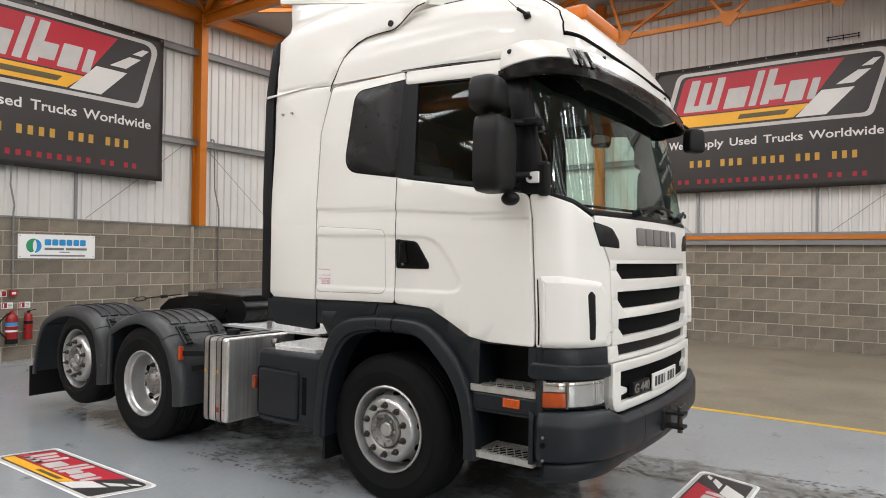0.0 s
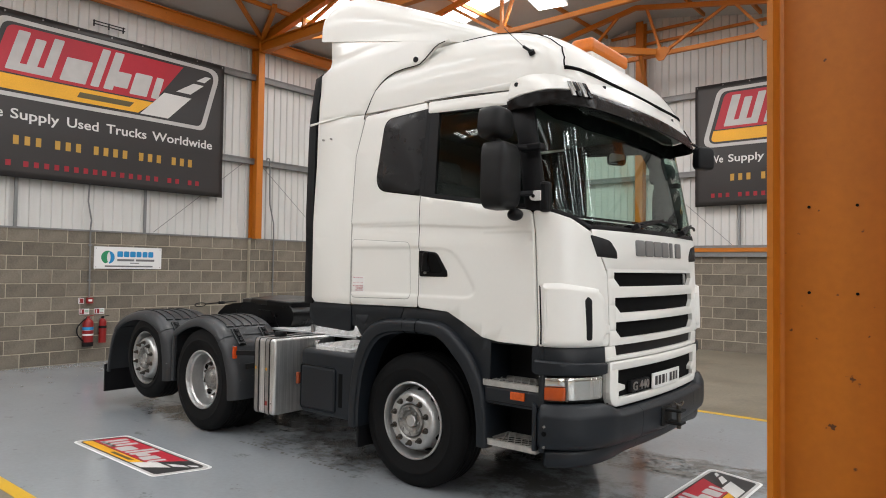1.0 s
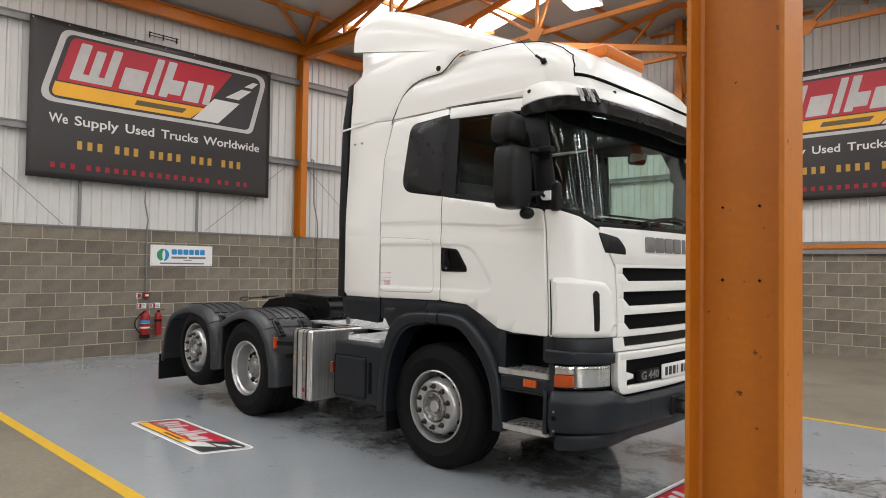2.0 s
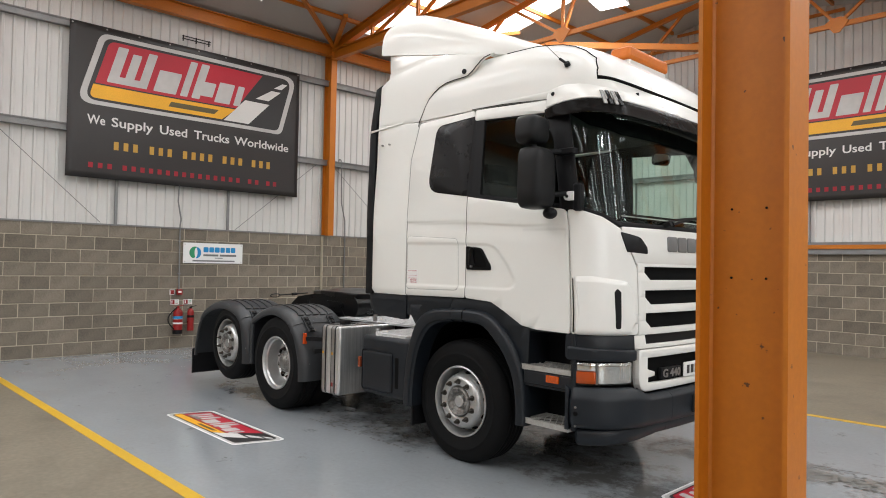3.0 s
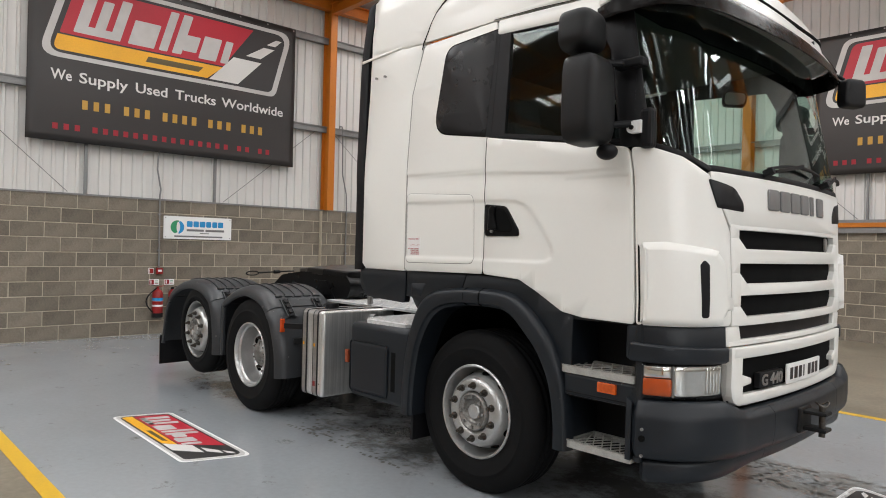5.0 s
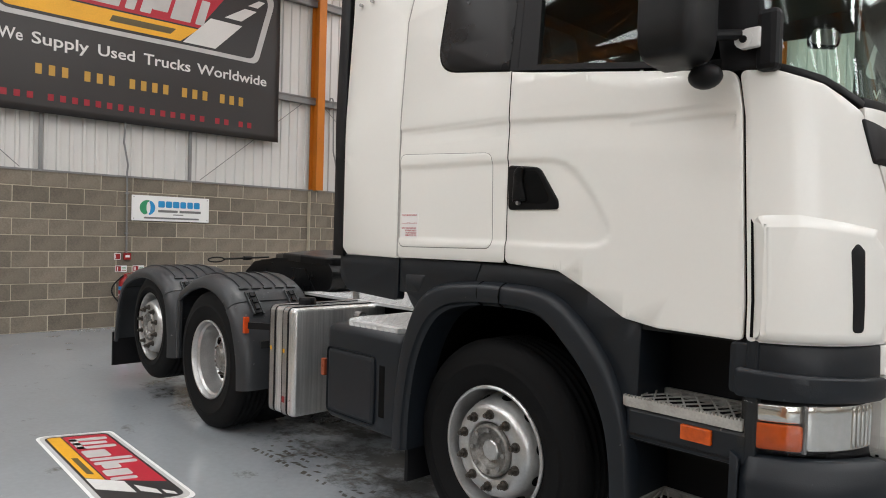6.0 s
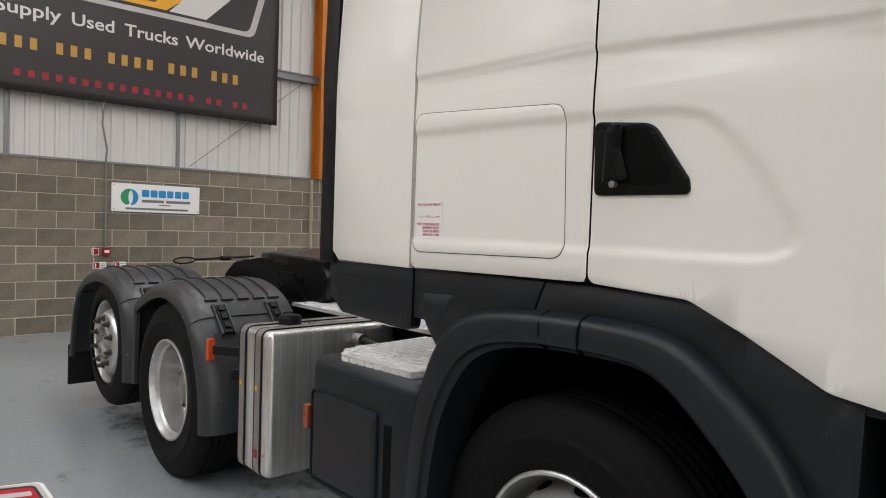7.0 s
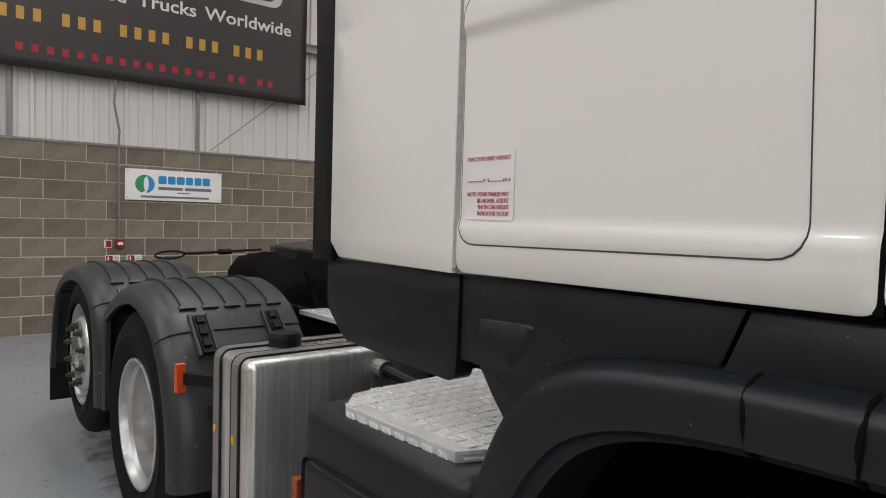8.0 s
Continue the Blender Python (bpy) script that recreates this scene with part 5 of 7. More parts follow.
    for z, r in ((0.68, 0.008), (0.635, 0.016), (0.55, 0.008)):
        p = surf(2 * MID - 0.10 if mir else 0.10, z, 0.036)
        sg = 1 if mir else -1
        part("bumper_bolt", tube(p, p + Vector((0, sg * 0.010, 0)), r, 12), M_SEAM if r > 0.01 else M_STEEL, TRUCK)
    qa, qb = (2 * MID - 0.895, 2 * MID - 0.07) if mir else (0.07, 0.895)
    bumper_piece("bumper_lip", qa, qb, LIP, TRUCK, "dark grey lower bumper lip", (not mir, mir), 0.05)


corner(False)
corner(True)


# grille panel: bars between slots, with ends
slots = [(1.575, 1.672), (1.395, 1.50), (1.225, 1.335)]
panel = thing("front_panel", "white front grille panel", "panel")
panel.parent = TRUCK
del panel["category"]
skin("panel_top", [(0.57, 1.69), (2 * MID - 0.57, 1.69), (2 * MID - 0.50, 1.80), (2 * MID - 0.44, 1.92), (2 * MID - 0.44, 1.955), (0.44, 1.955), (0.44, 1.92), (0.50, 1.80)], M_WHITE, panel, off=0.0035)
SL, CUT, QE = 0.655, 0.07, 0.575
def band(name, up, down, parent, off, ql=QE, sl=SL, cut=CUT, mat=None, thick=0.05):
    """A white bar: its head follows the slot above, its foot the slot below; each slot is (z0, zc, z1) or one level."""
    sr, qr = 2 * MID - sl, 2 * MID - ql
    pts = []
    if isinstance(up, tuple):
        z0, zc, z1 = up
        pts += [(qr, zc), (sr, zc), (sr - cut, z0), (sl + cut, z0), (sl, zc), (ql, zc)]
    else:
        pts += [(qr, up), (ql, up)]
    if isinstance(down, tuple):
        z0, zc, z1 = down
        pts += [(ql, zc), (sl, zc), (sl + 0.004, z1), (sr - 0.004, z1), (sr, zc), (qr, zc)]
    else:
        pts += [(ql, down), (qr, down)]
    skin(name, pts, M_WHITE, parent, off=off, thick=thick, edge=0.0025)
S3 = [(z0, z0 + 0.055, z1) for z0, z1 in slots]
for up, down in zip([1.70] + S3, S3 + [1.18]):
    band("grille_bar", up, down, panel, 0.0035)
for z0, z1 in slots:
    b = skin("grille_mesh", [(0.58, z0 - 0.02), (2 * MID - 0.58, z0 - 0.02), (2 * MID - 0.58, z1 + 0.02), (0.58, z1 + 0.02)], M_SEAM, panel, off=-0.030, thick=0.01, edge=0)
for s in (0, 1):
    v = rounded([(0.475, 1.775), (0.70, 1.765), (0.698, 1.815), (0.62, 1.885), (0.42, 1.918)], [0.01, 0.012, 0.05, 0.09, 0.01])
    skin("corner_vent", mirror_q(v) if s else v, M_BLACK, panel, off=0.0075, thick=0.02, edge=0.003, label="black air vent")
# maker's badge as plain blocks
for k in range(6):
    w = 0.142
    q = MID - 0.44 + k * 0.148
    skin("badge_block", rounded([(q, 1.79), (q + (0.07 if k == 4 else w - 0.012), 1.79), (q + (0.07 if k == 4 else w - 0.012), 1.905), (q, 1.905)], 0.02) if k != 4 else rounded([(q + 0.02, 1.79), (q + 0.075, 1.79), (q + 0.075, 1.905), (q + 0.02, 1.905)], 0.008), M_GREYTXT, panel, off=0.014, thick=0.012, edge=0.003)
c = [(2 * MID - 0.80 + 0.035 * math.cos(k * math.pi / 8), 1.622 + 0.045 * math.sin(k * math.pi / 8)) for k in range(16)]
skin("grille_emblem", c, M_STEEL, panel, off=-0.012, thick=0.012, edge=0.004)

# upper bumper grille strip and number-plate panel
low = thing("bumper_grille", "white lower grille panel with number plate", "panel")
low.parent = TRUCK
del low["category"]
skin("strip_mesh", [(0.62, 1.06), (2 * MID - 0.62, 1.06), (2 * MID - 0.62, 1.185), (0.62, 1.185)], M_BLACK, low, off=-0.025, thick=0.01, edge=0)
skin("strip_bar", rounded([(0.55, 1.078), (2 * MID - 0.55, 1.078), (2 * MID - 0.55, 1.108), (0.55, 1.108)], 0.01), M_WHITE, low, off=0.004, thick=0.05, edge=0.008)
for q in (0.545, 2 * MID - 0.545):
    s = 1 if q < MID else -1
    pts = [(q, 1.08), (q + s * 0.20, 1.08), (q + s * 0.13, 1.11), (q + s * 0.11, 1.178), (q - s * 0.01, 1.178)]
    skin("strip_end", pts if s > 0 else pts[::-1], M_WHITE, low, off=0.002, thick=0.05, edge=0.008)
for z0, z1 in ((1.012, 1.072), (0.770, 0.826)):
    skin("grille_bar", rounded([(0.575 if z1 > 0.9 else 0.645, z0), (2 * MID - (0.575 if z1 > 0.9 else 0.645), z0), (2 * MID - (0.575 if z1 > 0.9 else 0.645), z1), (0.575 if z1 > 0.9 else 0.645, z1)], 0.012), M_WHITE, low, off=0.020, thick=0.06, edge=0.010)
for q in (0.57, 2 * MID - 0.57):
    s = 1 if q < MID else -1
    pts = [(q + s * 0.002, 0.87), (q + s * 0.012, 0.825), (q + s * 0.035, 0.790), (q + s * 0.075, 0.772), (q + s * 0.17, 0.769), (q + s * 0.11, 0.83), (q + s * 0.11, 0.868), (q + s * 0.19, 0.876), (q + s * 0.19, 0.905), (q + s * 0.10, 0.93), (q + s * 0.10, 1.07), (q, 1.07)]
    skin("panel_end", pts if s > 0 else pts[::-1], M_WHITE, low, off=0.0195, thick=0.06, edge=0.008)
skin("lower_mesh", [(0.60, 0.79), (2 * MID - 0.60, 0.79), (2 * MID - 0.60, 1.05), (0.60, 1.05)], M_SEAM, low, off=-0.015, thick=0.01, edge=0)
q0 = MID - 0.27
np_ = skin("number_plate", rounded([(q0, 0.835), (q0 + 0.53, 0.835), (q0 + 0.53, 0.945), (q0, 0.945)], 0.01), M_PLATE, low, off=0.034, thick=0.008, edge=0.002, label="white number plate")
for u0, u1 in ((0.045, 0.085), (0.105, 0.15), (0.17, 0.215), (0.24, 0.255), (0.315, 0.36), (0.38, 0.425), (0.445, 0.485)):
    skin("plate_bar", [(q0 + u0, 0.857), (q0 + u1, 0.857), (q0 + u1, 0.922), (q0 + u0, 0.922)], M_B_BLACK, np_, off=0.0355, thick=0.002, edge=0)
bd = skin("model_badge", rounded([(q0 - 0.30, 0.845), (q0 - 0.03, 0.845), (q0 - 0.03, 0.925), (q0 - 0.30, 0.925)], 0.01), M_BLACK, low, off=0.026, thick=0.03, edge=0.003)
letters("G 440", 0.082, M_STEEL, "badge_letters", bd, lambda u, v, w: surf(q0 - 0.285 + u, 0.857 + v, 0.027 + w), 0.24, 0.004, bold=0.002)

# bumper middle, lip, tow jaw
bumper_piece("bumper_beam", 0.898, 2 * MID - 0.898, BODY, TRUCK, "dark grey plastic front bumper", (False, False), 0.0, 0.062)
bumper_piece("bumper_lip", 0.898, 2 * MID - 0.898, LIP, TRUCK, "dark grey lower bumper lip", (False, False), 0.05)
TY, TZ = -0.13, 0.635
tow = part("tow_jaw", box(1.52, 1.575, TY - 0.09, TY + 0.09, TZ - 0.07, TZ + 0.07, 0.012), M_CHASSIS, TRUCK, "black towing jaw with pin")
for dz in (0.035, -0.055):
    part("jaw_plate", box(1.56, 1.69, TY - 0.05, TY + 0.05, TZ + dz, TZ + dz + 0.02, 0.006), M_CHASSIS, tow)
part("jaw_pin", tube((1.655, TY, TZ - 0.085), (1.655, TY, TZ + 0.085), 0.017, 12), M_NUT, tow)
bm = bmesh.new()
ring = [Vector((1.655 + 0.03 * math.cos(a), TY + 0.045 * math.sin(a), TZ + 0.095 + 0.012 * math.sin(a * 2))) for a in [k * math.pi / 6 for k in range(13)]]
for p, q in zip(ring, ring[1:]):
    tube(p, q, 0.004, 6, bm)
part("pin_ring", bm, M_NUT, tow)

# --- windscreen, cowl, wipers, visor ---
def windscreen():
    """One even sheet of curved glass from pillar to pillar, its foot following the cowl."""
    b = bmesh.new()
    nq, nz = 96, 20
    foot = [(0.14, 2.075), (0.30, 2.05), (0.45, 1.99), (0.70, 1.965), (MID, 1.965)]
    sheets = []
    for off in (-0.008, -0.013):
        sheet = []
        for i in range(nq + 1):
            q = 0.14 + (2 * MID - 0.28) * i / nq
            z0 = lerp(min(q, 2 * MID - q), foot)
            sheet.append([b.verts.new(surf(q, z0 + (2.86 - z0) * k / nz, off)) for k in range(nz + 1)])
        sheets.append(sheet)
    for n, sheet in enumerate(sheets):
        for i in range(nq):
            for k in range(nz):
                f = (sheet[i][k], sheet[i + 1][k], sheet[i + 1][k + 1], sheet[i][k + 1])
                b.faces.new(f if n == 0 else f[::-1])
    return part("windscreen", b, M_GLASS, TRUCK, "clear windscreen", True)


ws = windscreen()
skin("screen_band", [(0.145, 2.79), (0.30, 2.70), (0.60, 2.655), (2 * MID - 0.60, 2.655), (2 * MID - 0.30, 2.70), (2 * MID - 0.145, 2.79), (2 * MID - 0.145, 2.86), (0.145, 2.86)], M_SEAM, ws, off=-0.016, thick=0.012, edge=0, label="black band across the head of the screen")
ws.visible_shadow = False
skin("screen_cowl", [(0.44, 1.952), (2 * MID - 0.44, 1.952), (2 * MID - 0.45, 1.988), (0.45, 1.988)], M_BLACK, off=-0.002, thick=0.03, edge=0.003, label="black screen cowl")
for s in (0, 1):
    p = [(0.155, 2.068), (0.30, 2.025), (0.44, 1.952), (0.455, 1.975), (0.31, 2.048), (0.162, 2.092)]
    skin("screen_edge", mirror_q(p) if s else p, M_BLACK, off=-0.002, thick=0.03, edge=0.003)
for q0_, q1_ in ((0.95, 1.75), (1.85, 2.40)):
    bm = bmesh.new()
    rings = []
    for k in range(13):
        q, z = q0_ + (q1_ - q0_) * k / 12, 2.015 + 0.05 * math.sin(k / 12 * 2.4)
        w = 0.004 + 0.007 * math.sin(math.pi * (0.1 + 0.8 * k / 12))
        rings.append([bm.verts.new(surf(q, z + a * w, o)) for a, o in ((-1, 0.018), (1, 0.018), (0.6, 0.034), (-0.6, 0.034))])
    for a, c in zip(rings, rings[1:]):
        for n in range(4):
            bm.faces.new((a[n], a[(n + 1) % 4], c[(n + 1) % 4], c[n]))
    bm.faces.new(rings[0][::-1])
    bm.faces.new(rings[-1])
    bmesh.ops.recalc_face_normals(bm, faces=bm.faces[:])
    wp = part("wiper", bm, M_BLACK, TRUCK, "black wiper arm and blade")
    a = surf(q0_, 1.985, 0.0)
    part("wiper_pivot", tube(a, a + Vector((0.05, 0, 0.02)), 0.022, 10), M_BLACK, wp)
    bm = bmesh.new()
    bar(surf(q0_ + 0.05, 2.00, 0.04), surf(q0_ + (q1_ - q0_) * 0.6, 2.075, 0.035), 0.014, 0.018, bm)
    part("wiper_arm", bm, M_BLACK, wp)


def visor_map(q, z, off):
    out = lerp(z, [(2.70, 0.17), (2.86, 0.13), (2.95, 0.09), (3.02, 0.03)])
    k = max(0.0, min(1.0, min(q, 2 * MID - q) / 0.35 + 0.25))
    p = surf(q, min(z, 2.95), off + out * k)
    p.z = z - 0.035 * (1 - k)
    return p


skin("visor_housing", rounded([(-0.05, 2.875), (2 * MID + 0.05, 2.875), (2 * MID + 0.02, 3.0), (2 * MID - 0.2, 3.03), (0.2, 3.03), (-0.02, 3.0)], [0.02, 0.02, 0.05, 0, 0, 0.05]), M_WHITE, to=visor_map, thick=0.03, zstep=0.04, edge=0.008, label="white sun visor housing")
skin("sun_visor", rounded([(-0.06, 2.80), (0.12, 2.77), (0.5, 2.75), (2 * MID - 0.5, 2.75), (2 * MID - 0.12, 2.77), (2 * MID + 0.06, 2.80), (2 * MID + 0.06, 2.87), (-0.06, 2.87)], [0.03, 0.05, 0.1, 0.1, 0.05, 0.03, 0, 0]), M_VISOR, to=visor_map, thick=0.008, zstep=0.04, edge=0.002, label="smoked black sun visor")
for q, z in ((0.05, 2.96), (0.75, 2.975), (2 * MID - 0.75, 2.975), (2 * MID - 0.05, 2.96)):
    p = visor_map(q, z, 0.0)
    part("visor_screw", tube(p - Vector((0.01, 0, 0)), p + (surf(q, 2.9, 0.01) - surf(q, 2.9, 0)).normalized() * 0.008, 0.014, 10), M_BLACK, TRUCK)
for s in (0, 1):
    for k in range(4):
        q = 0.36 + 0.035 * k
        pts = [(q, 2.83), (q + 0.022, 2.83), (q + 0.022, 2.94), (q, 2.94)]
        skin("visor_clip", mirror_q(pts) if s else pts, M_GLOSSBLACK if k % 2 else M_STEEL, to=visor_map, off=0.014, thick=0.012, edge=0.003)

# --- roof ---
ROOF_H = [(-1.15, 0.49), (-0.5, 0.53), (0.2, 0.55), (0.6, 0.535), (0.85, 0.485), (1.0, 0.425), (1.12, 0.335), (1.20, 0.235), (1.26, 0.125), (1.29, 0.04), (1.30, 0.0)]


def roof_at(x, a, off=0.0):
    """Roof skin: station x, angle a from the near side (0) over the top (pi/2) to the far side (pi)."""
    x0, w0 = 1.30 - RX, 1.165
    w = w0 if x <= x0 else FLAT + (w0 - FLAT) * math.sqrt(max(0, 1 - ((x - x0) / RX) ** 2))
    h = lerp(x, ROOF_H)
    c, s = math.cos(a), math.sin(a)
    e = 0.42
    cx = math.copysign(abs(c) ** e, c)
    return Vector((x, -(w + off) * cx, 2.95 + (h + off) * abs(s) ** 0.5 * (1.0 if s >= 0 else -1)))


def roof_piece(name, xs, label, mat=None, off=0.0, a0=0.0, a1=math.pi, n=44):
    b = bmesh.new()
    g = [[b.verts.new(roof_at(x, a0 + (a1 - a0) * k / n, off)) for k in range(n + 1)] for x in xs]
    for i in range(len(xs) - 1):
        for k in range(n):
            b.faces.new((g[i][k], g[i + 1][k], g[i + 1][k + 1], g[i][k + 1]))
    bmesh.ops.remove_doubles(b, verts=b.verts, dist=1e-5)
    bmesh.ops.recalc_face_normals(b, faces=b.faces)
    r = bmesh.ops.solidify(b, geom=list(b.faces), thickness=0.02)
    bmesh.ops.recalc_face_normals(b, faces=b.faces)
    ob = part(name, b, mat or M_WHITE, TRUCK, label)
    sharp(ob, 40)
    return ob


roof_piece("cab_roof", [-1.15 + 2.447 * (1 - (1 - k / 46) ** 1.5) for k in range(47)], "white high cab roof", n=60)
def roof_line(x, z):
    """The place on the near half of the roof at station x and height z."""
    k = min(1.0, max(0.0, (z - 2.95) / lerp(x, ROOF_H)))
    return roof_at(x, math.asin(k ** 2), 0.001)


for s_ in (0, 1):
    bm = bmesh.new()
    way = [(3.03, 1.212), (3.12, 1.19), (3.22, 1.135), (3.29, 1.05), (3.35, 0.94), (3.40, 0.78), (3.425, 0.55), (3.41, 0.25)]
    ps = []
    for (za, xa), (zb, xb) in zip(way, way[1:]):
        for k in range(5):
            ps.append(roof_line(xa + (xb - xa) * k / 5, za + (zb - za) * k / 5))
    if s_:
        ps = [Vector((p.x, -p.y, p.z)) for p in ps]
    for p, q in zip(ps, ps[1:]):
        tube(p, q, 0.0055, 6, bm)
    part("roof_seal", bm, M_SEAM, TRUCK, "black roof seal")


gap = bmesh.new()
half = [roof_line(1.205 + 0.0595 * k / 9, 3.045) for k in range(10)]
half += [Vector((1.268 + 0.004 * j, y, 3.047)) for j, y in enumerate((-0.72, -0.40, 0.0))]
ps = half + [Vector((p.x, -p.y, p.z)) for p in reversed(half[:-1])]
for p, q in zip(ps, ps[1:]):
    tube(p, q, 0.014, 8, gap)
part("roof_gap", gap, M_SEAM, TRUCK, "black seal between roof and visor")


# roof air deflector, open at the back
def roof_deflector():
    b = bmesh.new()
    st = []
    n = 36
    for i in range(25):
        t = i / 24
        x = -1.17 + 1.83 * t
        top = lerp(x, [(-1.17, 4.03), (-1.10, 4.09), (-1.0, 4.11), (-0.85, 4.075), (-0.67, 4.005), (-0.22, 3.815), (0.22, 3.61), (0.50, 3.49), (0.66, 3.43)])
        base = lerp(x, [(-1.17, 3.68), (0.21, 3.425), (0.66, 3.37)])
        w = 1.135 - 0.09 * t - 0.25 * max(0.0, t - 0.72) / 0.28
        ring = []
        for k in range(n + 1):
            a = math.pi * k / n
            c, s = math.cos(a), math.sin(a)
            ring.append(b.verts.new((x + 0.05 * s, -w * math.copysign(abs(c) ** 0.30, c), base + max(0.0, top - base) * abs(s) ** 0.5)))
        st.append(ring)
    for i in range(24):
        for k in range(n):
            b.faces.new((st[i][k], st[i + 1][k], st[i + 1][k + 1], st[i][k + 1]))
    bmesh.ops.recalc_face_normals(b, faces=b.faces)
    bmesh.ops.solidify(b, geom=list(b.faces), thickness=0.02)
    ob = part("roof_deflector", b, M_WHITE, TRUCK, "white roof air deflector")
    sharp(ob, 50)
    return ob


RD = roof_deflector()
part("deflector_bolt", tube((-0.03, -1.135, 3.30), (-0.03, -1.165, 3.30), 0.022, 12), M_BLACK, RD)

# beacon bar and aerial
bc = part("beacon_bar", box(0.86, 1.02, -0.28, 0.35, 3.33, 3.40, 0.015), M_WHITE, TRUCK, "amber roof beacon bar")
part("beacon_lens", box(0.845, 1.035, -0.30, 0.37, 3.395, 3.505, 0.03, 3), M_BEACON, bc, "orange beacon lens")
p = roof_line(1.02, 3.14)
ae = part("aerial", tube(p, p + Vector((0.0, -0.02, 0.02)), 0.022, 10), M_BLACK, TRUCK, "black whip aerial")
part("aerial_base", tube(p + Vector((0, -0.02, 0.015)), p + Vector((-0.06, -0.02, 0.06)), 0.010, 8), M_BLACK, ae)
part("aerial_whip", tube(p + Vector((-0.06, -0.02, 0.06)), p + Vector((-0.22, -0.02, 0.22)), 0.0025, 6), M_BLACK, ae)

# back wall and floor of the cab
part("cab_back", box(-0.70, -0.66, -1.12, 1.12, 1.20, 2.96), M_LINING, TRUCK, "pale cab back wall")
part("cab_floor", box(-0.66, 1.05, -1.10, 1.10, 1.22, 1.26), M_DASH, TRUCK, "dark cab floor")
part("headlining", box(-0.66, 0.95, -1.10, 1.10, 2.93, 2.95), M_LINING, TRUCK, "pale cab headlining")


def cab_inside():
    d = part("dashboard", box(0.92, 1.32, -0.78, 0.78, 1.60, 1.93, 0.05, 3), M_DASH, TRUCK, "dark plastic dashboard")
    part("dash_end", box(0.92, 1.10, -1.10, -0.77, 1.60, 1.90, 0.03, 3), M_DASH, d)
    part("dash_end", box(0.92, 1.10, 0.77, 1.10, 1.60, 1.90, 0.03, 3), M_DASH, d)
    part("binnacle", box(0.86, 1.20, -0.85, -0.30, 1.88, 2.02, 0.04, 3), M_DASH, d)
    b = revolve([(0.235, -0.014), (0.248, 0.0), (0.235, 0.014), (0.222, 0.0), (0.235, -0.014)], 32, "Z")
    bar((-0.22, 0, 0), (0.22, 0, 0), 0.03, 0.02, b)
    bar((0, 0, 0), (0, -0.22, 0), 0.03, 0.02, b)
    bmesh.ops.transform(b, matrix=pose(0.80, -0.60, 1.98, 0, -38, 0), verts=b.verts)
    part("steering_wheel", b, M_DASH, TRUCK, "black steering wheel", True)
    for y in (-0.62, 0.62):
        s = part("seat_cushion", box(0.05, 0.55, y - 0.26, y + 0.26, 1.55, 1.72, 0.05, 3), M_SEAT, TRUCK, "dark grey cloth cab seat")
        b = box(-0.06, 0.08, -0.25, 0.25, 0.0, 0.72, 0.05, 3)
        bmesh.ops.transform(b, matrix=pose(0.06, y, 1.68, 0, -12, 0), verts=b.verts)
        part("seat_back", b, M_SEAT, s)
        b = box(-0.05, 0.05, -0.14, 0.14, 0.0, 0.2, 0.04, 3)
        bmesh.ops.transform(b, matrix=pose(-0.10, y, 2.38, 0, -12, 0), verts=b.verts)
        part("headrest", b, M_SEAT, s)
        part("seat_base", box(0.10, 0.50, y - 0.2, y + 0.2, 1.26, 1.56, 0.03), M_DASH, s)
    part("bunk", box(-0.65, -0.12, -1.08, 1.08, 1.55, 1.78, 0.05, 3), M_SEAT, TRUCK, "dark grey bunk mattress")


cab_inside()
km = part("kerb_mirror", slab(rounded([(-0.10, -0.06), (0.09, -0.07), (0.105, 0.05), (-0.09, 0.065)], 0.045, 6), -0.02, 0.025, lambda u, v, w: Vector((0.64 + u * 0.75 + w * 0.5, 1.0 + u * 0.55 - w * 0.8, 2.76 + v)), bevel=0.012), M_HANDLE2, TRUCK, "small black-rimmed kerb mirror")
part("mirror_glass", slab(rounded([(-0.082, -0.045), (0.075, -0.054), (0.087, 0.036), (-0.075, 0.05)], 0.035, 6), 0.026, 0.028, lambda u, v, w: Vector((0.64 + u * 0.75 + w * 0.5, 1.0 + u * 0.55 - w * 0.8, 2.76 + v))), M_MIRROR, km)


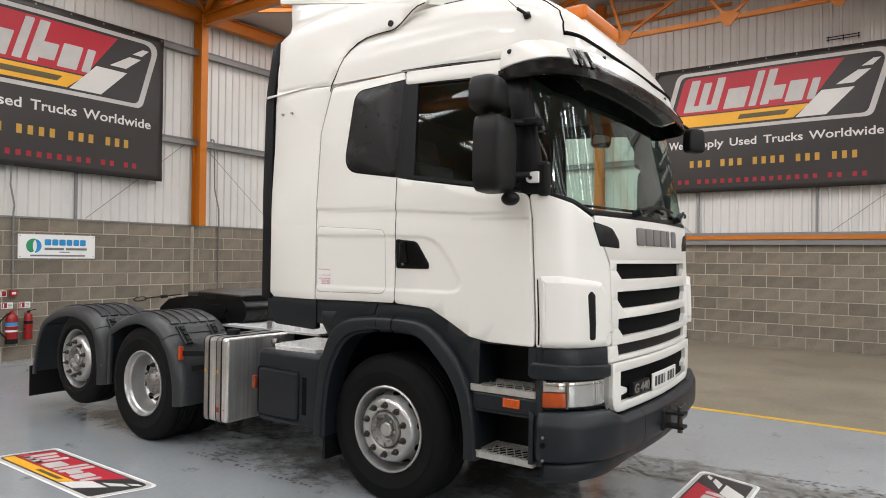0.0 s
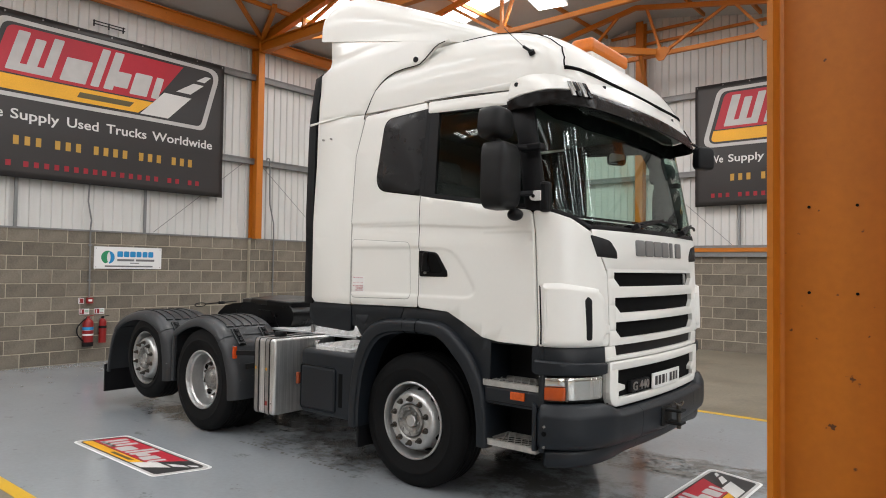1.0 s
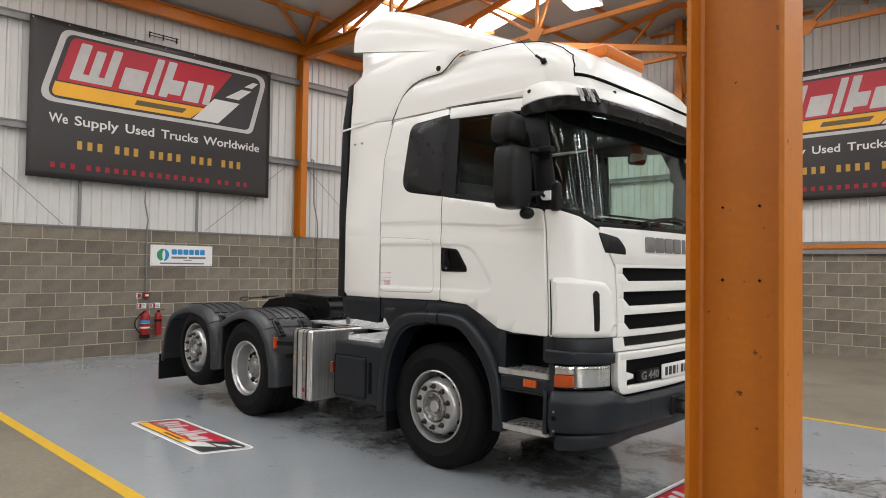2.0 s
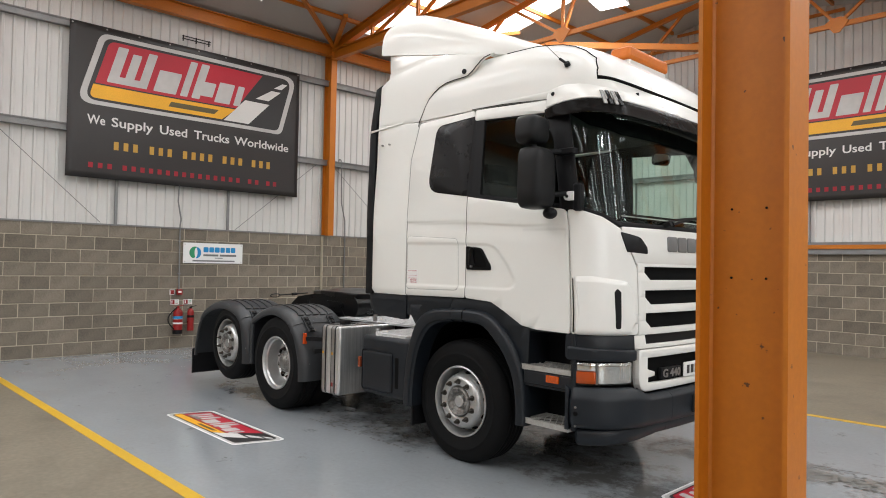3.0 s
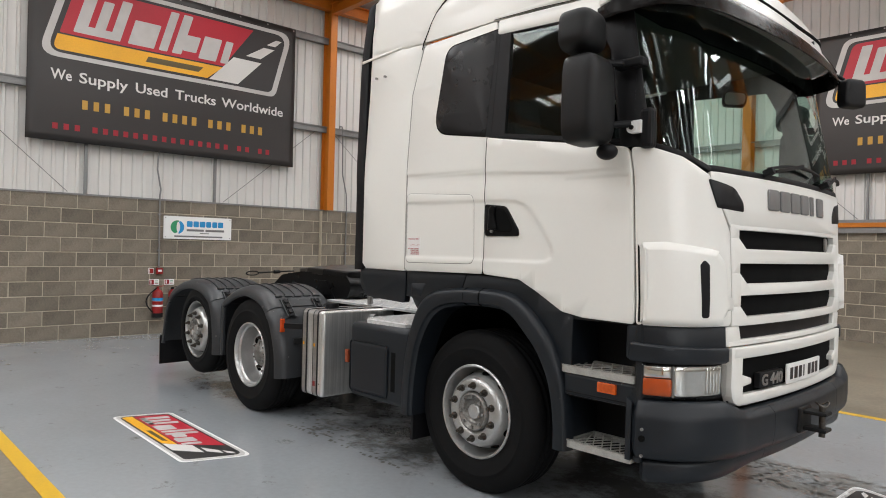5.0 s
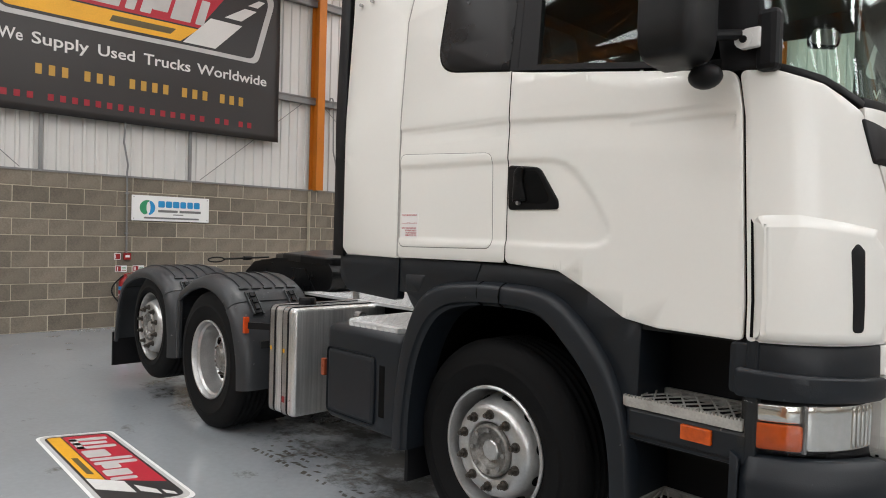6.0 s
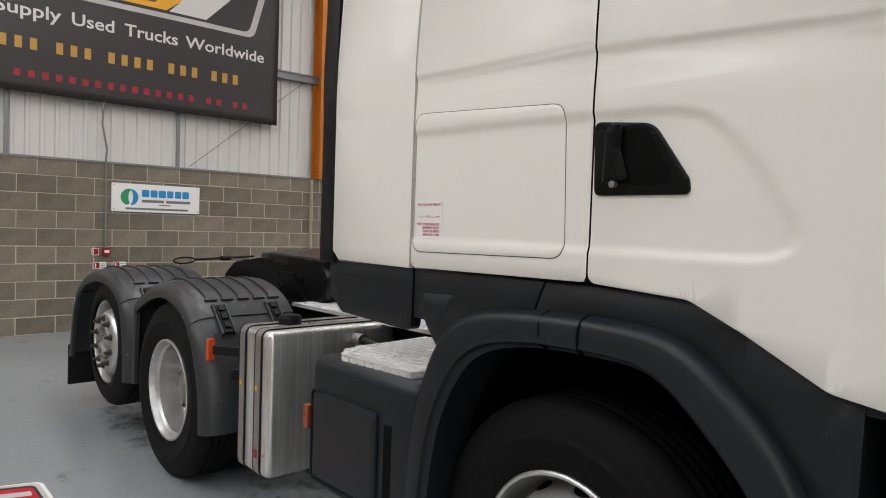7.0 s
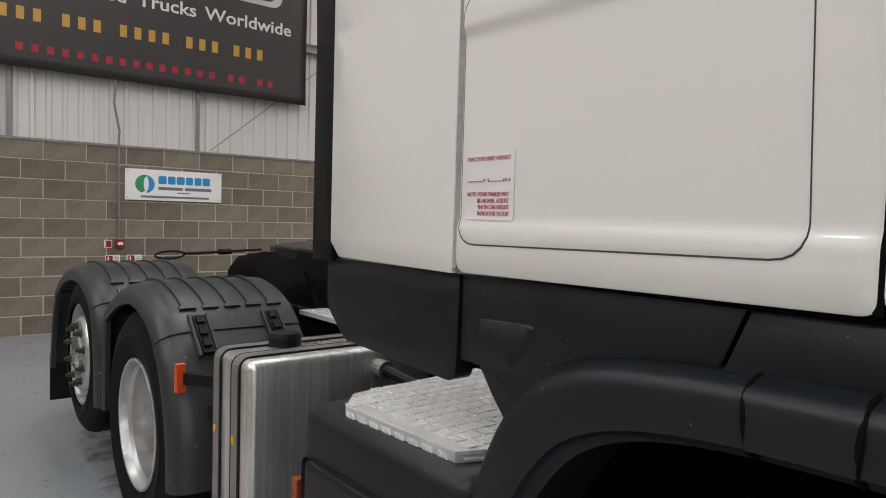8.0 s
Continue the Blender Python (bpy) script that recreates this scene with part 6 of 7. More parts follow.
# --- mirrors ---
def side_mirror(sg):
    """Main and wide-angle housings on a post ahead of the door."""
    y = sg * 1.43
    def face(x0, z0):
        return lambda u, v, w: Vector((x0 + w + 0.10 * u, y + u * sg, z0 + v))
    def shell(x0, z0, dx, wu, hz, e, lean):
        """A housing like a soft pillow, flat on the glass side."""
        b = bmesh.new()
        nu, nv = 36, 20
        p = lambda c: math.copysign(abs(c) ** e, c)
        rows = []
        for i in range(nv + 1):
            t = -math.pi / 2 + math.pi * i / nv
            row = []
            for j in range(nu):
                a = 2 * math.pi * j / nu
                x, u, v = dx * p(math.cos(t)) * p(math.cos(a)), wu * p(math.cos(t)) * p(math.sin(a)), hz * p(math.sin(t))
                x = max(x, -0.06)
                u *= 1.0 - 0.10 * v / hz * lean
                row.append(b.verts.new((x0 + x + 0.10 * u, y + u * sg, z0 + v)))
            rows.append(row)
        for i in range(nv):
            for j in range(nu):
                b.faces.new((rows[i][j], rows[i][(j + 1) % nu], rows[i + 1][(j + 1) % nu], rows[i + 1][j]))
        bmesh.ops.remove_doubles(b, verts=b.verts, dist=1e-5)
        bmesh.ops.recalc_face_normals(b, faces=b.faces)
        return b
    m = part("door_mirror", shell(0.95, 2.285, 0.115, 0.142, 0.218, 0.42, 0.3), M_HANDLE2, TRUCK, "black main door mirror")
    sharp(m, 60)
    w = part("wide_mirror", shell(0.91, 2.632, 0.11, 0.125, 0.104, 0.55, 0.6), M_HANDLE2, TRUCK, "black wide-angle door mirror")
    sharp(w, 60)
    part("mirror_glass", slab(rounded([(-0.11, 0.03), (0.11, 0.03), (0.105, 0.42), (-0.105, 0.42)], 0.04), -0.063, -0.0605, face(0.95, 2.065)), M_MIRROR, m)
    part("mirror_glass", slab(rounded([(-0.09, 0.02), (0.09, 0.02), (0.085, 0.18), (-0.08, 0.18)], 0.04), -0.063, -0.0605, face(0.91, 2.535)), M_MIRROR, w)
    part("mirror_post", tube((0.93, y, 2.50), (0.92, y, 2.58), 0.03, 12), M_BLACK, m)
    b = tube((0.96, y - sg * 0.03, 2.485), (1.10, sg * 1.18, 2.49), 0.018, 10)
    box(1.00, 1.16, min(sg * 1.20, sg * 1.27), max(sg * 1.20, sg * 1.27), 2.465, 2.51, 0.01, bm=b)
    part("mirror_arm", b, M_BLACK, m)
    part("mirror_arm", tube((0.98, y - sg * 0.05, 2.17), (1.12, sg * 1.19, 2.19), 0.018, 10), M_BLACK, m)
    part("mirror_bracket", box(1.13, 1.20, min(sg * 1.17, sg * 1.235), max(sg * 1.17, sg * 1.235), 2.06, 2.26, 0.02), M_BLACK, m)
    part("hinge_plate", tube((1.10, sg * 1.225, 2.165), (1.10, sg * 1.25, 2.165), 0.030, 16), M_S_WHITE, m)
    part("hinge_plate", box(1.10, 1.15, min(sg * 1.225, sg * 1.248), max(sg * 1.225, sg * 1.248), 2.135, 2.20, 0.004), M_S_WHITE, m)
    part("hinge_pin", tube((1.10, sg * 1.25, 2.165), (1.10, sg * 1.256, 2.165), 0.012, 10), M_BLACK, m)
    # camera pod under the housing
    b = bmesh.new()
    bmesh.ops.create_uvsphere(b, u_segments=16, v_segments=10, radius=0.055)
    bmesh.ops.scale(b, vec=(1.0, 0.9, 0.75), verts=b.verts)
    bmesh.ops.translate(b, vec=(1.02, y - sg * 0.09, 2.04), verts=b.verts)
    part("camera_pod", b, M_BLACK, m, smooth=True)
    part("pod_stem", tube((1.015, y - sg * 0.08, 2.06), (0.99, y - sg * 0.06, 2.12), 0.022, 10), M_BLACK, m)


side_mirror(-1)
side_mirror(1)
# front mirror on its bent arm, far corner
b = bmesh.new()
pts = [visor_map(2 * MID - 0.40, 2.84, -0.02), visor_map(2 * MID - 0.40, 2.83, 0.03), surf(2 * MID - 0.40, 2.80, 0.20), surf(2 * MID - 0.39, 2.775, 0.215), surf(2 * MID - 0.375, 2.77, 0.235)]
for p, q in zip(pts, pts[1:]):
    tube(p, q, 0.012, 8, b)
fm = part("front_mirror", b, M_BLACK, TRUCK, "black front mirror on a bent arm")
o = pts[-1]
h = slab(rounded([(-0.105, -0.105), (0.105, -0.105), (0.095, 0.095), (-0.09, 0.095)], 0.05, 6), -0.05, 0.05, lambda u, v, w: o + Vector((0.02 + w * 0.7 + u * 0.4, u * 0.9 - w * 0.3, v - 0.06)), bevel=0.025)
sharp(part("mirror_housing", h, M_BLACK, fm), 30)
part("mirror_glass", slab(rounded([(-0.10, -0.09), (0.10, -0.09), (0.09, 0.085), (-0.085, 0.085)], 0.04, 6), -0.056, -0.052, lambda u, v, w: o + Vector((0.02 + w * 0.7 + u * 0.4, u * 0.9 - w * 0.3, v - 0.06))), M_MIRROR, fm)


# --- wheel arches, steps ---
def arch(sg):
    outer = [(-0.655, 0.40), (-0.645, 0.62), (-0.60, 0.92), (-0.50, 1.16), (-0.36, 1.26), (-0.12, 1.295), (0.20, 1.300), (0.36, 1.27), (0.50, 1.17), (0.62, 1.03), (0.70, 0.84), (0.735, 0.62), (0.74, 0.46)]
    inner = [(-0.55, 0.40), (-0.54, 0.62), (-0.495, 0.86), (-0.405, 1.04), (-0.29, 1.14), (-0.10, 1.185), (0.18, 1.190), (0.30, 1.16), (0.41, 1.07), (0.52, 0.95), (0.60, 0.80), (0.635, 0.62), (0.64, 0.46)]
    def smooth(pts, n=5):
        r = []
        for i in range(len(pts) - 1):
            p0, p1, p2, p3 = (Vector(pts[max(0, min(len(pts) - 1, i + d))]) for d in (-1, 0, 1, 2))
            for j in range(n):
                t = j / n
                r.append(tuple(0.5 * (2 * p1 + (p2 - p0) * t + (2 * p0 - 5 * p1 + 4 * p2 - p3) * t * t + (3 * p1 - p0 - 3 * p2 + p3) * t ** 3)))
        return r + [pts[-1]]
    outer, inner = smooth(outer), smooth(inner)
    def strip(i0, i1, name, off, mat, label):
        b = bmesh.new()
        cols = []
        for (xo, zo), (xi, zi) in list(zip(outer, inner))[i0:i1]:
            p = []
            for f, yy in ((0.0, 1.165), (0.02, 1.196 + off), (0.07, 1.216 + off), (0.13, 1.233 + off), (0.20, 1.241 + off), (0.30, 1.244 + off), (0.55, 1.246 + off), (0.76, 1.246 + off), (0.83, 1.243 + off), (0.86, 1.230 + off), (0.90, 1.222), (1.0, 1.212), (1.0, 1.05)):
                p.append((xo + (xi - xo) * f, sg * yy, zo + (zi - zo) * f))
            cols.append([b.verts.new(v) for v in p])
        for c, d in zip(cols, cols[1:]):
            for k in range(len(c) - 1):
                b.faces.new((c[k], c[k + 1], d[k + 1], d[k]))
        bmesh.ops.recalc_face_normals(b, faces=b.faces)
        mid = b.faces[:]
        if sum(f.normal.y * sg for f in mid) < 0:
            bmesh.ops.reverse_faces(b, faces=mid)
        bmesh.ops.solidify(b, geom=list(b.faces), thickness=0.012)
        sharp(part(name, b, mat, TRUCK, label), 32)
    strip(0, 27, "wheel_arch_rear", 0.0, M_DARK, "dark grey plastic wheel arch")
    strip(26, 29, "wheel_arch_joint", 0.005, M_DARK, "dark grey arch joint piece")
    strip(28, 61, "wheel_arch_front", 0.0, M_DARK, "dark grey plastic wheel arch")
    for i in (26, 28):
        (xo, zo), (xi, zi) = outer[i], inner[i]
        b = bmesh.new()
        ps = [Vector((xo + (xi - xo) * f, sg * (yy + 0.0035), zo + (zi - zo) * f)) for f, yy in ((0.0, 1.168), (0.03, 1.198), (0.09, 1.220), (0.18, 1.235), (0.30, 1.243), (0.50, 1.246), (0.72, 1.243), (0.86, 1.235), (0.95, 1.220), (1.0, 1.197))]
        for p, q in zip(ps, ps[1:]):
            tube(p, q, 0.0042, 6, b)
        part("arch_seam", b, M_SEAM, TRUCK)
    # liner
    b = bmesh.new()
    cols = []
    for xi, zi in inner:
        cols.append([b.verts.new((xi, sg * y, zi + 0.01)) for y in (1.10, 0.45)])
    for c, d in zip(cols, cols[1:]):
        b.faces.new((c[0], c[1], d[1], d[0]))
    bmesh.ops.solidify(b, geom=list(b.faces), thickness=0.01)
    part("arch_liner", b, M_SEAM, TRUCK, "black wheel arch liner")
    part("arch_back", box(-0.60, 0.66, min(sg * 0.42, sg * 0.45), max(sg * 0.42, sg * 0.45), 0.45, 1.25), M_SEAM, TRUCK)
    part("arch_flap", box(-0.60, -0.575, min(sg * 0.80, sg * 1.18), max(sg * 0.80, sg * 1.18), 0.22, 0.46, 0.004), M_BLACK, TRUCK, "black rubber flap behind the front wheel")


arch(-1)
arch(1)


def steps(sg):
    y = lambda a: sg * a
    def bx(x0, x1, ya, yb, z0, z1, bev=0.0):
        return box(x0, x1, min(y(ya), y(yb)), max(y(ya), y(yb)), z0, z1, bev)
    well = part("step_well", bx(0.66, 1.15, 0.88, 0.92, 0.46, 1.20), M_BLACK, TRUCK, "dark recessed cab step well")
    part("well_side", bx(0.64, 0.72, 0.90, 1.18, 0.46, 1.20), M_DARK, well)
    part("well_side", bx(1.13, 1.17, 0.90, 1.215, 0.50, 1.20, 0.01), M_DARK, well)
    part("well_top", bx(0.66, 1.15, 0.90, 1.19, 1.175, 1.20), M_DARK, well)
    fas = part("step_fascia", bx(0.70, 1.15, 1.12, 1.215, 0.765, 0.885, 0.015), M_DARK, TRUCK, "dark grey step fascia")
    part("fascia_groove", bx(0.72, 1.13, 1.21, 1.219, 0.782, 0.790), M_BLACK, fas)
    part("side_marker", bx(0.92, 1.03, 1.212, 1.228, 0.815, 0.868, 0.004), M_AMBER, fas, "orange side marker lamp")
    part("fascia_floor", bx(0.70, 1.15, 0.92, 1.20, 0.76, 0.775), M_BLACK, fas)
    for z, xa, xb in ((0.90, 0.66, 1.13), (0.50, 0.70, 1.12)):
        out = rounded([(xa, 0.94), (xb, 0.94), (xb, 1.225), (xa + 0.03, 1.225), (xa, 1.17)], [0.01, 0.01, 0.01, 0.05, 0.03])
        inn = rounded([(xa + 0.03, 0.965), (xb - 0.025, 0.965), (xb - 0.025, 1.20), (xa + 0.045, 1.20), (xa + 0.03, 1.165)], [0.01, 0.01, 0.01, 0.04, 0.02])
        st = frame_ring("step_tread", [(q, w) for q, w in out], inn, M_TREAD, TRUCK, z + 0.022, 0.035, lambda q, w, d: Vector((q, sg * w, d)), "worn metal step tread")
        b = bmesh.new()
        for k in range(7):
            xs = xa + 0.05 + (xb - xa - 0.10) * k / 6
            bar((max(xa + 0.03, xs - 0.11), sg * 0.965, z + 0.019), (min(xb - 0.03, xs + 0.03), sg * 1.20, z + 0.019), 0.006, 0.005, b)
            bar((max(xa + 0.03, xs - 0.03), sg * 1.20, z + 0.0185), (min(xb - 0.03, xs + 0.11), sg * 0.965, z + 0.0185), 0.006, 0.005, b)
        part("tread_grid", b, M_TREAD, st)
        teeth = bmesh.new()
        for k in range(34):
            xt = xa + 0.035 + (xb - xa - 0.045) * k / 33
            box(xt - 0.003, xt + 0.003, min(sg * 1.208, sg * 1.222), max(sg * 1.208, sg * 1.222), z + 0.02, z + 0.028, bm=teeth)
        part("tread_teeth", teeth, M_TREAD, st)["kind"] = "stuff"
        part("tread_tray", bx(xa + 0.02, xb - 0.02, 0.95, 1.21, z - 0.012, z - 0.005), M_SEAM, st)


steps(-1)
steps(1)


# --- wheels ---
def wheel(x, y, z, sg, r, style, label):
    """style: proud (flat disc with nuts outside) or dished (deep well)."""
    w = thing("wheel", label, "wheel", pose(x, y, z, 0, 0, 0 if sg < 0 else 180))
    w.parent = TRUCK
    w.matrix_parent_inverse = Matrix()
    w.matrix_basis = pose(x, y, z, 0, 0, 0 if sg < 0 else 180)
    del w["category"]
    # local: y negative is outwards
    t = 0.30 if style == "proud" else 0.28
    rim = 0.285
    tyre = [(rim, 0.02), (rim + 0.012, 0.004), (rim + 0.05, -0.006), (r - 0.16, -0.018), (r - 0.125, -0.019), (r - 0.121, -0.022), (r - 0.113, -0.022), (r - 0.109, -0.018), (r - 0.09, -0.016), (r - 0.045, -0.004), (r - 0.012, 0.018), (r, 0.05)]
    for k in range(4):
        c = 0.05 + (t - 0.10) * (k + 0.7) / 4.4
        tyre += [(r, c - 0.012), (r - 0.012, c - 0.008), (r - 0.012, c + 0.008), (r, c + 0.012)]
    tyre += [(r, t - 0.05), (r - 0.045, t + 0.004), (r - 0.16, t + 0.018), (rim, t - 0.02)]
    part("tyre", revolve(tyre, 72, "Y"), M_TYRE, w, "black worn rubber tyre", True)
    if style == "proud":
        rp = [(rim + 0.012, 0.012), (rim + 0.012, -0.004), (rim + 0.006, -0.008), (rim - 0.002, -0.006), (rim - 0.007, 0.006), (rim - 0.010, 0.03), (rim - 0.014, 0.05), (rim - 0.020, 0.12), (rim - 0.05, 0.15), (rim - 0.06, 0.26)]
    else:
        rp = [(rim + 0.012, 0.012), (rim + 0.012, -0.004), (rim + 0.006, -0.008), (rim - 0.002, -0.006), (rim - 0.007, 0.006), (rim - 0.012, 0.03), (rim - 0.026, 0.045), (rim - 0.030, 0.12), (rim - 0.042, 0.15), (rim - 0.046, 0.25), (rim - 0.06, 0.27)]
    sharp(part("rim", revolve(rp, 72, "Y"), M_RIM, w, "silver steel wheel rim"), 28)
    def disc(prof, holes_r, hole_s, hole_n, d0):
        b = revolve(prof, 80, "Y")
        part("wheel_disc", b, M_RIM, w, "silver wheel disc", True)
        for k in range(hole_n):
            a = 2 * math.pi * (k + 0.3) / hole_n
            c = Vector((holes_r * math.cos(a), d0, holes_r * math.sin(a)))
            slant = -0.45 if style == "dished" else 3.0
            nrm = Vector((slant * math.cos(a), -1, slant * math.sin(a))).normalized()
            e = tube(c - nrm * 0.004, c + nrm * 0.004, hole_s, 18)
            part("vent_hole", e, M_SEAM, w)
    nuts_r, nd = 0.1675, 0.0
    if style == "proud":
        nd = -0.022
        disc([(rim - 0.034, 0.125), (rim - 0.038, 0.10), (0.241, 0.070), (0.231, 0.034), (0.219, 0.004), (0.205, -0.014), (0.19, -0.020), (0.142, -0.022), (0.130, -0.014), (0.125, 0.02), (0.0, 0.02)], 0.2385, 0.028, 10, 0.066)
        hub = part("hub", revolve([(0.124, 0.01), (0.122, -0.022), (0.116, -0.032), (0.108, -0.034), (0.104, -0.026), (0.086, -0.026), (0.082, -0.020), (0.078, 0.004), (0.062, 0.010), (0.0, 0.010)], 40, "Y"), M_HUB, w, "greasy silver wheel hub", True)
        part("hub_cap", revolve([(0.052, 0.010), (0.050, -0.012), (0.044, -0.018), (0.0, -0.019)], 8, "Y"), M_RIM, hub)
        for k in range(8):
            a = 2 * math.pi * k / 8
            c = Vector((0.095 * math.cos(a), -0.024, 0.095 * math.sin(a)))
            part("hub_bolt", tube(c, c + Vector((0, -0.016, 0)), 0.011, 6), M_STEEL, hub)
    else:
        nd = 0.168
        disc([(rim - 0.034, 0.10), (rim - 0.040, 0.150), (0.234, 0.184), (0.217, 0.190), (0.198, 0.180), (0.19, 0.172), (0.142, 0.170), (0.12, 0.165), (0.0, 0.165)], 0.216, 0.033, 10, 0.184)
        hub = part("hub", revolve([(0.118, 0.17), (0.115, 0.115), (0.102, 0.10), (0.075, 0.098), (0.07, 0.085), (0.0, 0.083)], 40, "Y"), M_HUB, w, "greasy silver wheel hub", True)
        for k in range(8):
            a = 2 * math.pi * k / 8
            c = Vector((0.09 * math.cos(a), 0.10, 0.09 * math.sin(a)))
            part("hub_bolt", tube(c, c + Vector((0, -0.012, 0)), 0.009, 6), M_STEEL, hub)
    for k in range(10):
        a = 2 * math.pi * (k + 0.5) / 10
        c = Vector((nuts_r * math.cos(a), nd, nuts_r * math.sin(a)))
        b = tube(c + Vector((0, 0.002, 0)), c + Vector((0, -0.006, 0)), 0.023, 16)
        tube(c, c + Vector((0, -0.026, 0)), 0.0165, 6, b)
        tube(c, c + Vector((0, -0.042, 0)), 0.010, 10, b)
        part("wheel_nut", b, M_NUT, w)
    return w


for sg in (-1, 1):
    wheel(-0.05, sg * 1.115, 0.510, sg, 0.514, "proud", "front wheel with silver rim")
    wheel(-2.825, sg * 1.232, 0.518, sg, 0.518, "dished", "deep-dished rear drive wheel")
    wheel(-3.97, sg * 1.235, 0.635, sg, 0.458, "proud", "raised rear lift-axle wheel")
    # inner twin tyres
    part("twin_tyre", revolve([(0.30, 0.0), (0.48, -0.01), (0.525, 0.05), (0.525, 0.23), (0.48, 0.28), (0.30, 0.27)], 48, "Y"), M_TYRE, TRUCK, "black inner twin tyre", True).location = (-2.81, sg * 0.80 - 0.14, 0.525)
for x, z in ((-0.05, 0.525), (-2.80, 0.525), (-3.94, 0.635)):
    part("axle", tube((x, -0.9, z), (x, 0.9, z), 0.07, 12), M_CHASSIS, TRUCK, "black axle beam")


# --- mudguards ---
def glide(pts, n=5):
    """A smooth line through given points."""
    r = []
    for i in range(len(pts) - 1):
        p0, p1, p2, p3 = (Vector(pts[max(0, min(len(pts) - 1, i + d))]) for d in (-1, 0, 1, 2))
        for j in range(n):
            t = j / n
            r.append(0.5 * (2 * p1 + (p2 - p0) * t + (2 * p0 - 5 * p1 + 4 * p2 - p3) * t * t + (3 * p1 - p0 - 3 * p2 + p3) * t ** 3))
    return r + [Vector(pts[-1])]


def mudguard(cx, sg, prof, flap):
    """prof: (x from the crown, z), front foot over the crown to the rear foot; 6 points before the crown."""
    g = thing("mudguard", "ribbed grey plastic rear mudguard", "mudguard")
    g.parent = TRUCK
    del g["category"]
    line = [Vector((cx + p.x, p.y)) for p in glide(prof)]
    normal = []
    for k in range(len(line)):
        d = line[min(k + 1, len(line) - 1)] - line[max(k - 1, 0)]
        normal.append(Vector((-d.y, d.x)).normalized() * -1)
    SEAM = 15
    def shell(i0, i1, name, lift):
        b = bmesh.new()
        cols = []
        for k in range(i0, i1):
            p, u = line[k], normal[k]
            col = []
            for yy, rr in ((0.62, -0.02), (0.63, -0.004), (0.66, 0.0), (1.10, 0.0), (1.16, -0.003), (1.205, -0.014), (1.235, -0.034), (1.252, -0.062), (1.256, -0.092), (1.248, -0.104), (1.225, -0.104)):
                q = p + u * (rr + lift)
                col.append(b.verts.new((q.x, sg * yy, q.y)))
            cols.append(col)
        for c, d in zip(cols, cols[1:]):
            for k in range(len(c) - 1):
                b.faces.new((c[k], c[k + 1], d[k + 1], d[k]))
        bmesh.ops.recalc_face_normals(b, faces=b.faces)
        bmesh.ops.solidify(b, geom=list(b.faces), thickness=0.010)
        sharp(part(name, b, M_GUARD, g), 40)
    n = len(line)
    shell(0, SEAM + 1, "guard_front", -0.005)
    shell(SEAM, n - 13, "guard_top", 0.003)
    shell(n - 14, n, "guard_rear", -0.005)
    # ribs running over the crown
    for k in range(5):
        y = sg * (0.73 + 0.098 * k)
        b = bmesh.new()
        for j in range(20, 40):
            p, q, u = line[j] + normal[j] * 0.008, line[j + 1] + normal[j + 1] * 0.008, normal[j]
            bar((p.x, y, p.y), (q.x, y, q.y), 0.016, 0.012, b, up=(u.x, 0, u.y))
        p, u = line[20] + normal[20] * 0.008, normal[20]
        bar((p.x, y - 0.02, p.y), (p.x, y + 0.05, p.y), 0.02, 0.012, b, up=(u.x, 0, u.y))
        part("rib", b, M_GUARD, g)
    # rubber latches over the seam
    for yy in (1.08, 0.755):
        u2, t2 = normal[SEAM], (line[SEAM + 2] - line[SEAM - 2]).normalized()
        p = Vector((line[SEAM].x, sg * yy, line[SEAM].y))
        u, t = Vector((u2.x, 0, u2.y)), Vector((t2.x, 0, t2.y))
        for e in (-0.037, 0.037):
            part("latch_rail", bar(p - t * 0.13 + u * 0.006 + Vector((0, e, 0)), p + t * 0.08 + u * 0.006 + Vector((0, e, 0)), 0.012, 0.024, up=u), M_GUARD, g)
        la = part("latch", bar(p - t * 0.12 + u * 0.010, p + t * 0.07 + u * 0.010, 0.052, 0.014, up=u), M_BLACK, g, "black rubber latch")
        for e in (-0.075, -0.015, 0.045):
            part("latch_boss", bar(p + t * (e - 0.018) + u * 0.02, p + t * (e + 0.018) + u * 0.02, 0.034, 0.018, up=u), M_BLACK, la)
    if flap:
        e = line[-1]
        part("mud_flap", box(e.x - 0.03, e.x - 0.005, min(sg * 0.62, sg * 1.24), max(sg * 0.62, sg * 1.24), 0.13, e.y + 0.06, 0.003), M_BLACK, g, "black rubber mud flap")


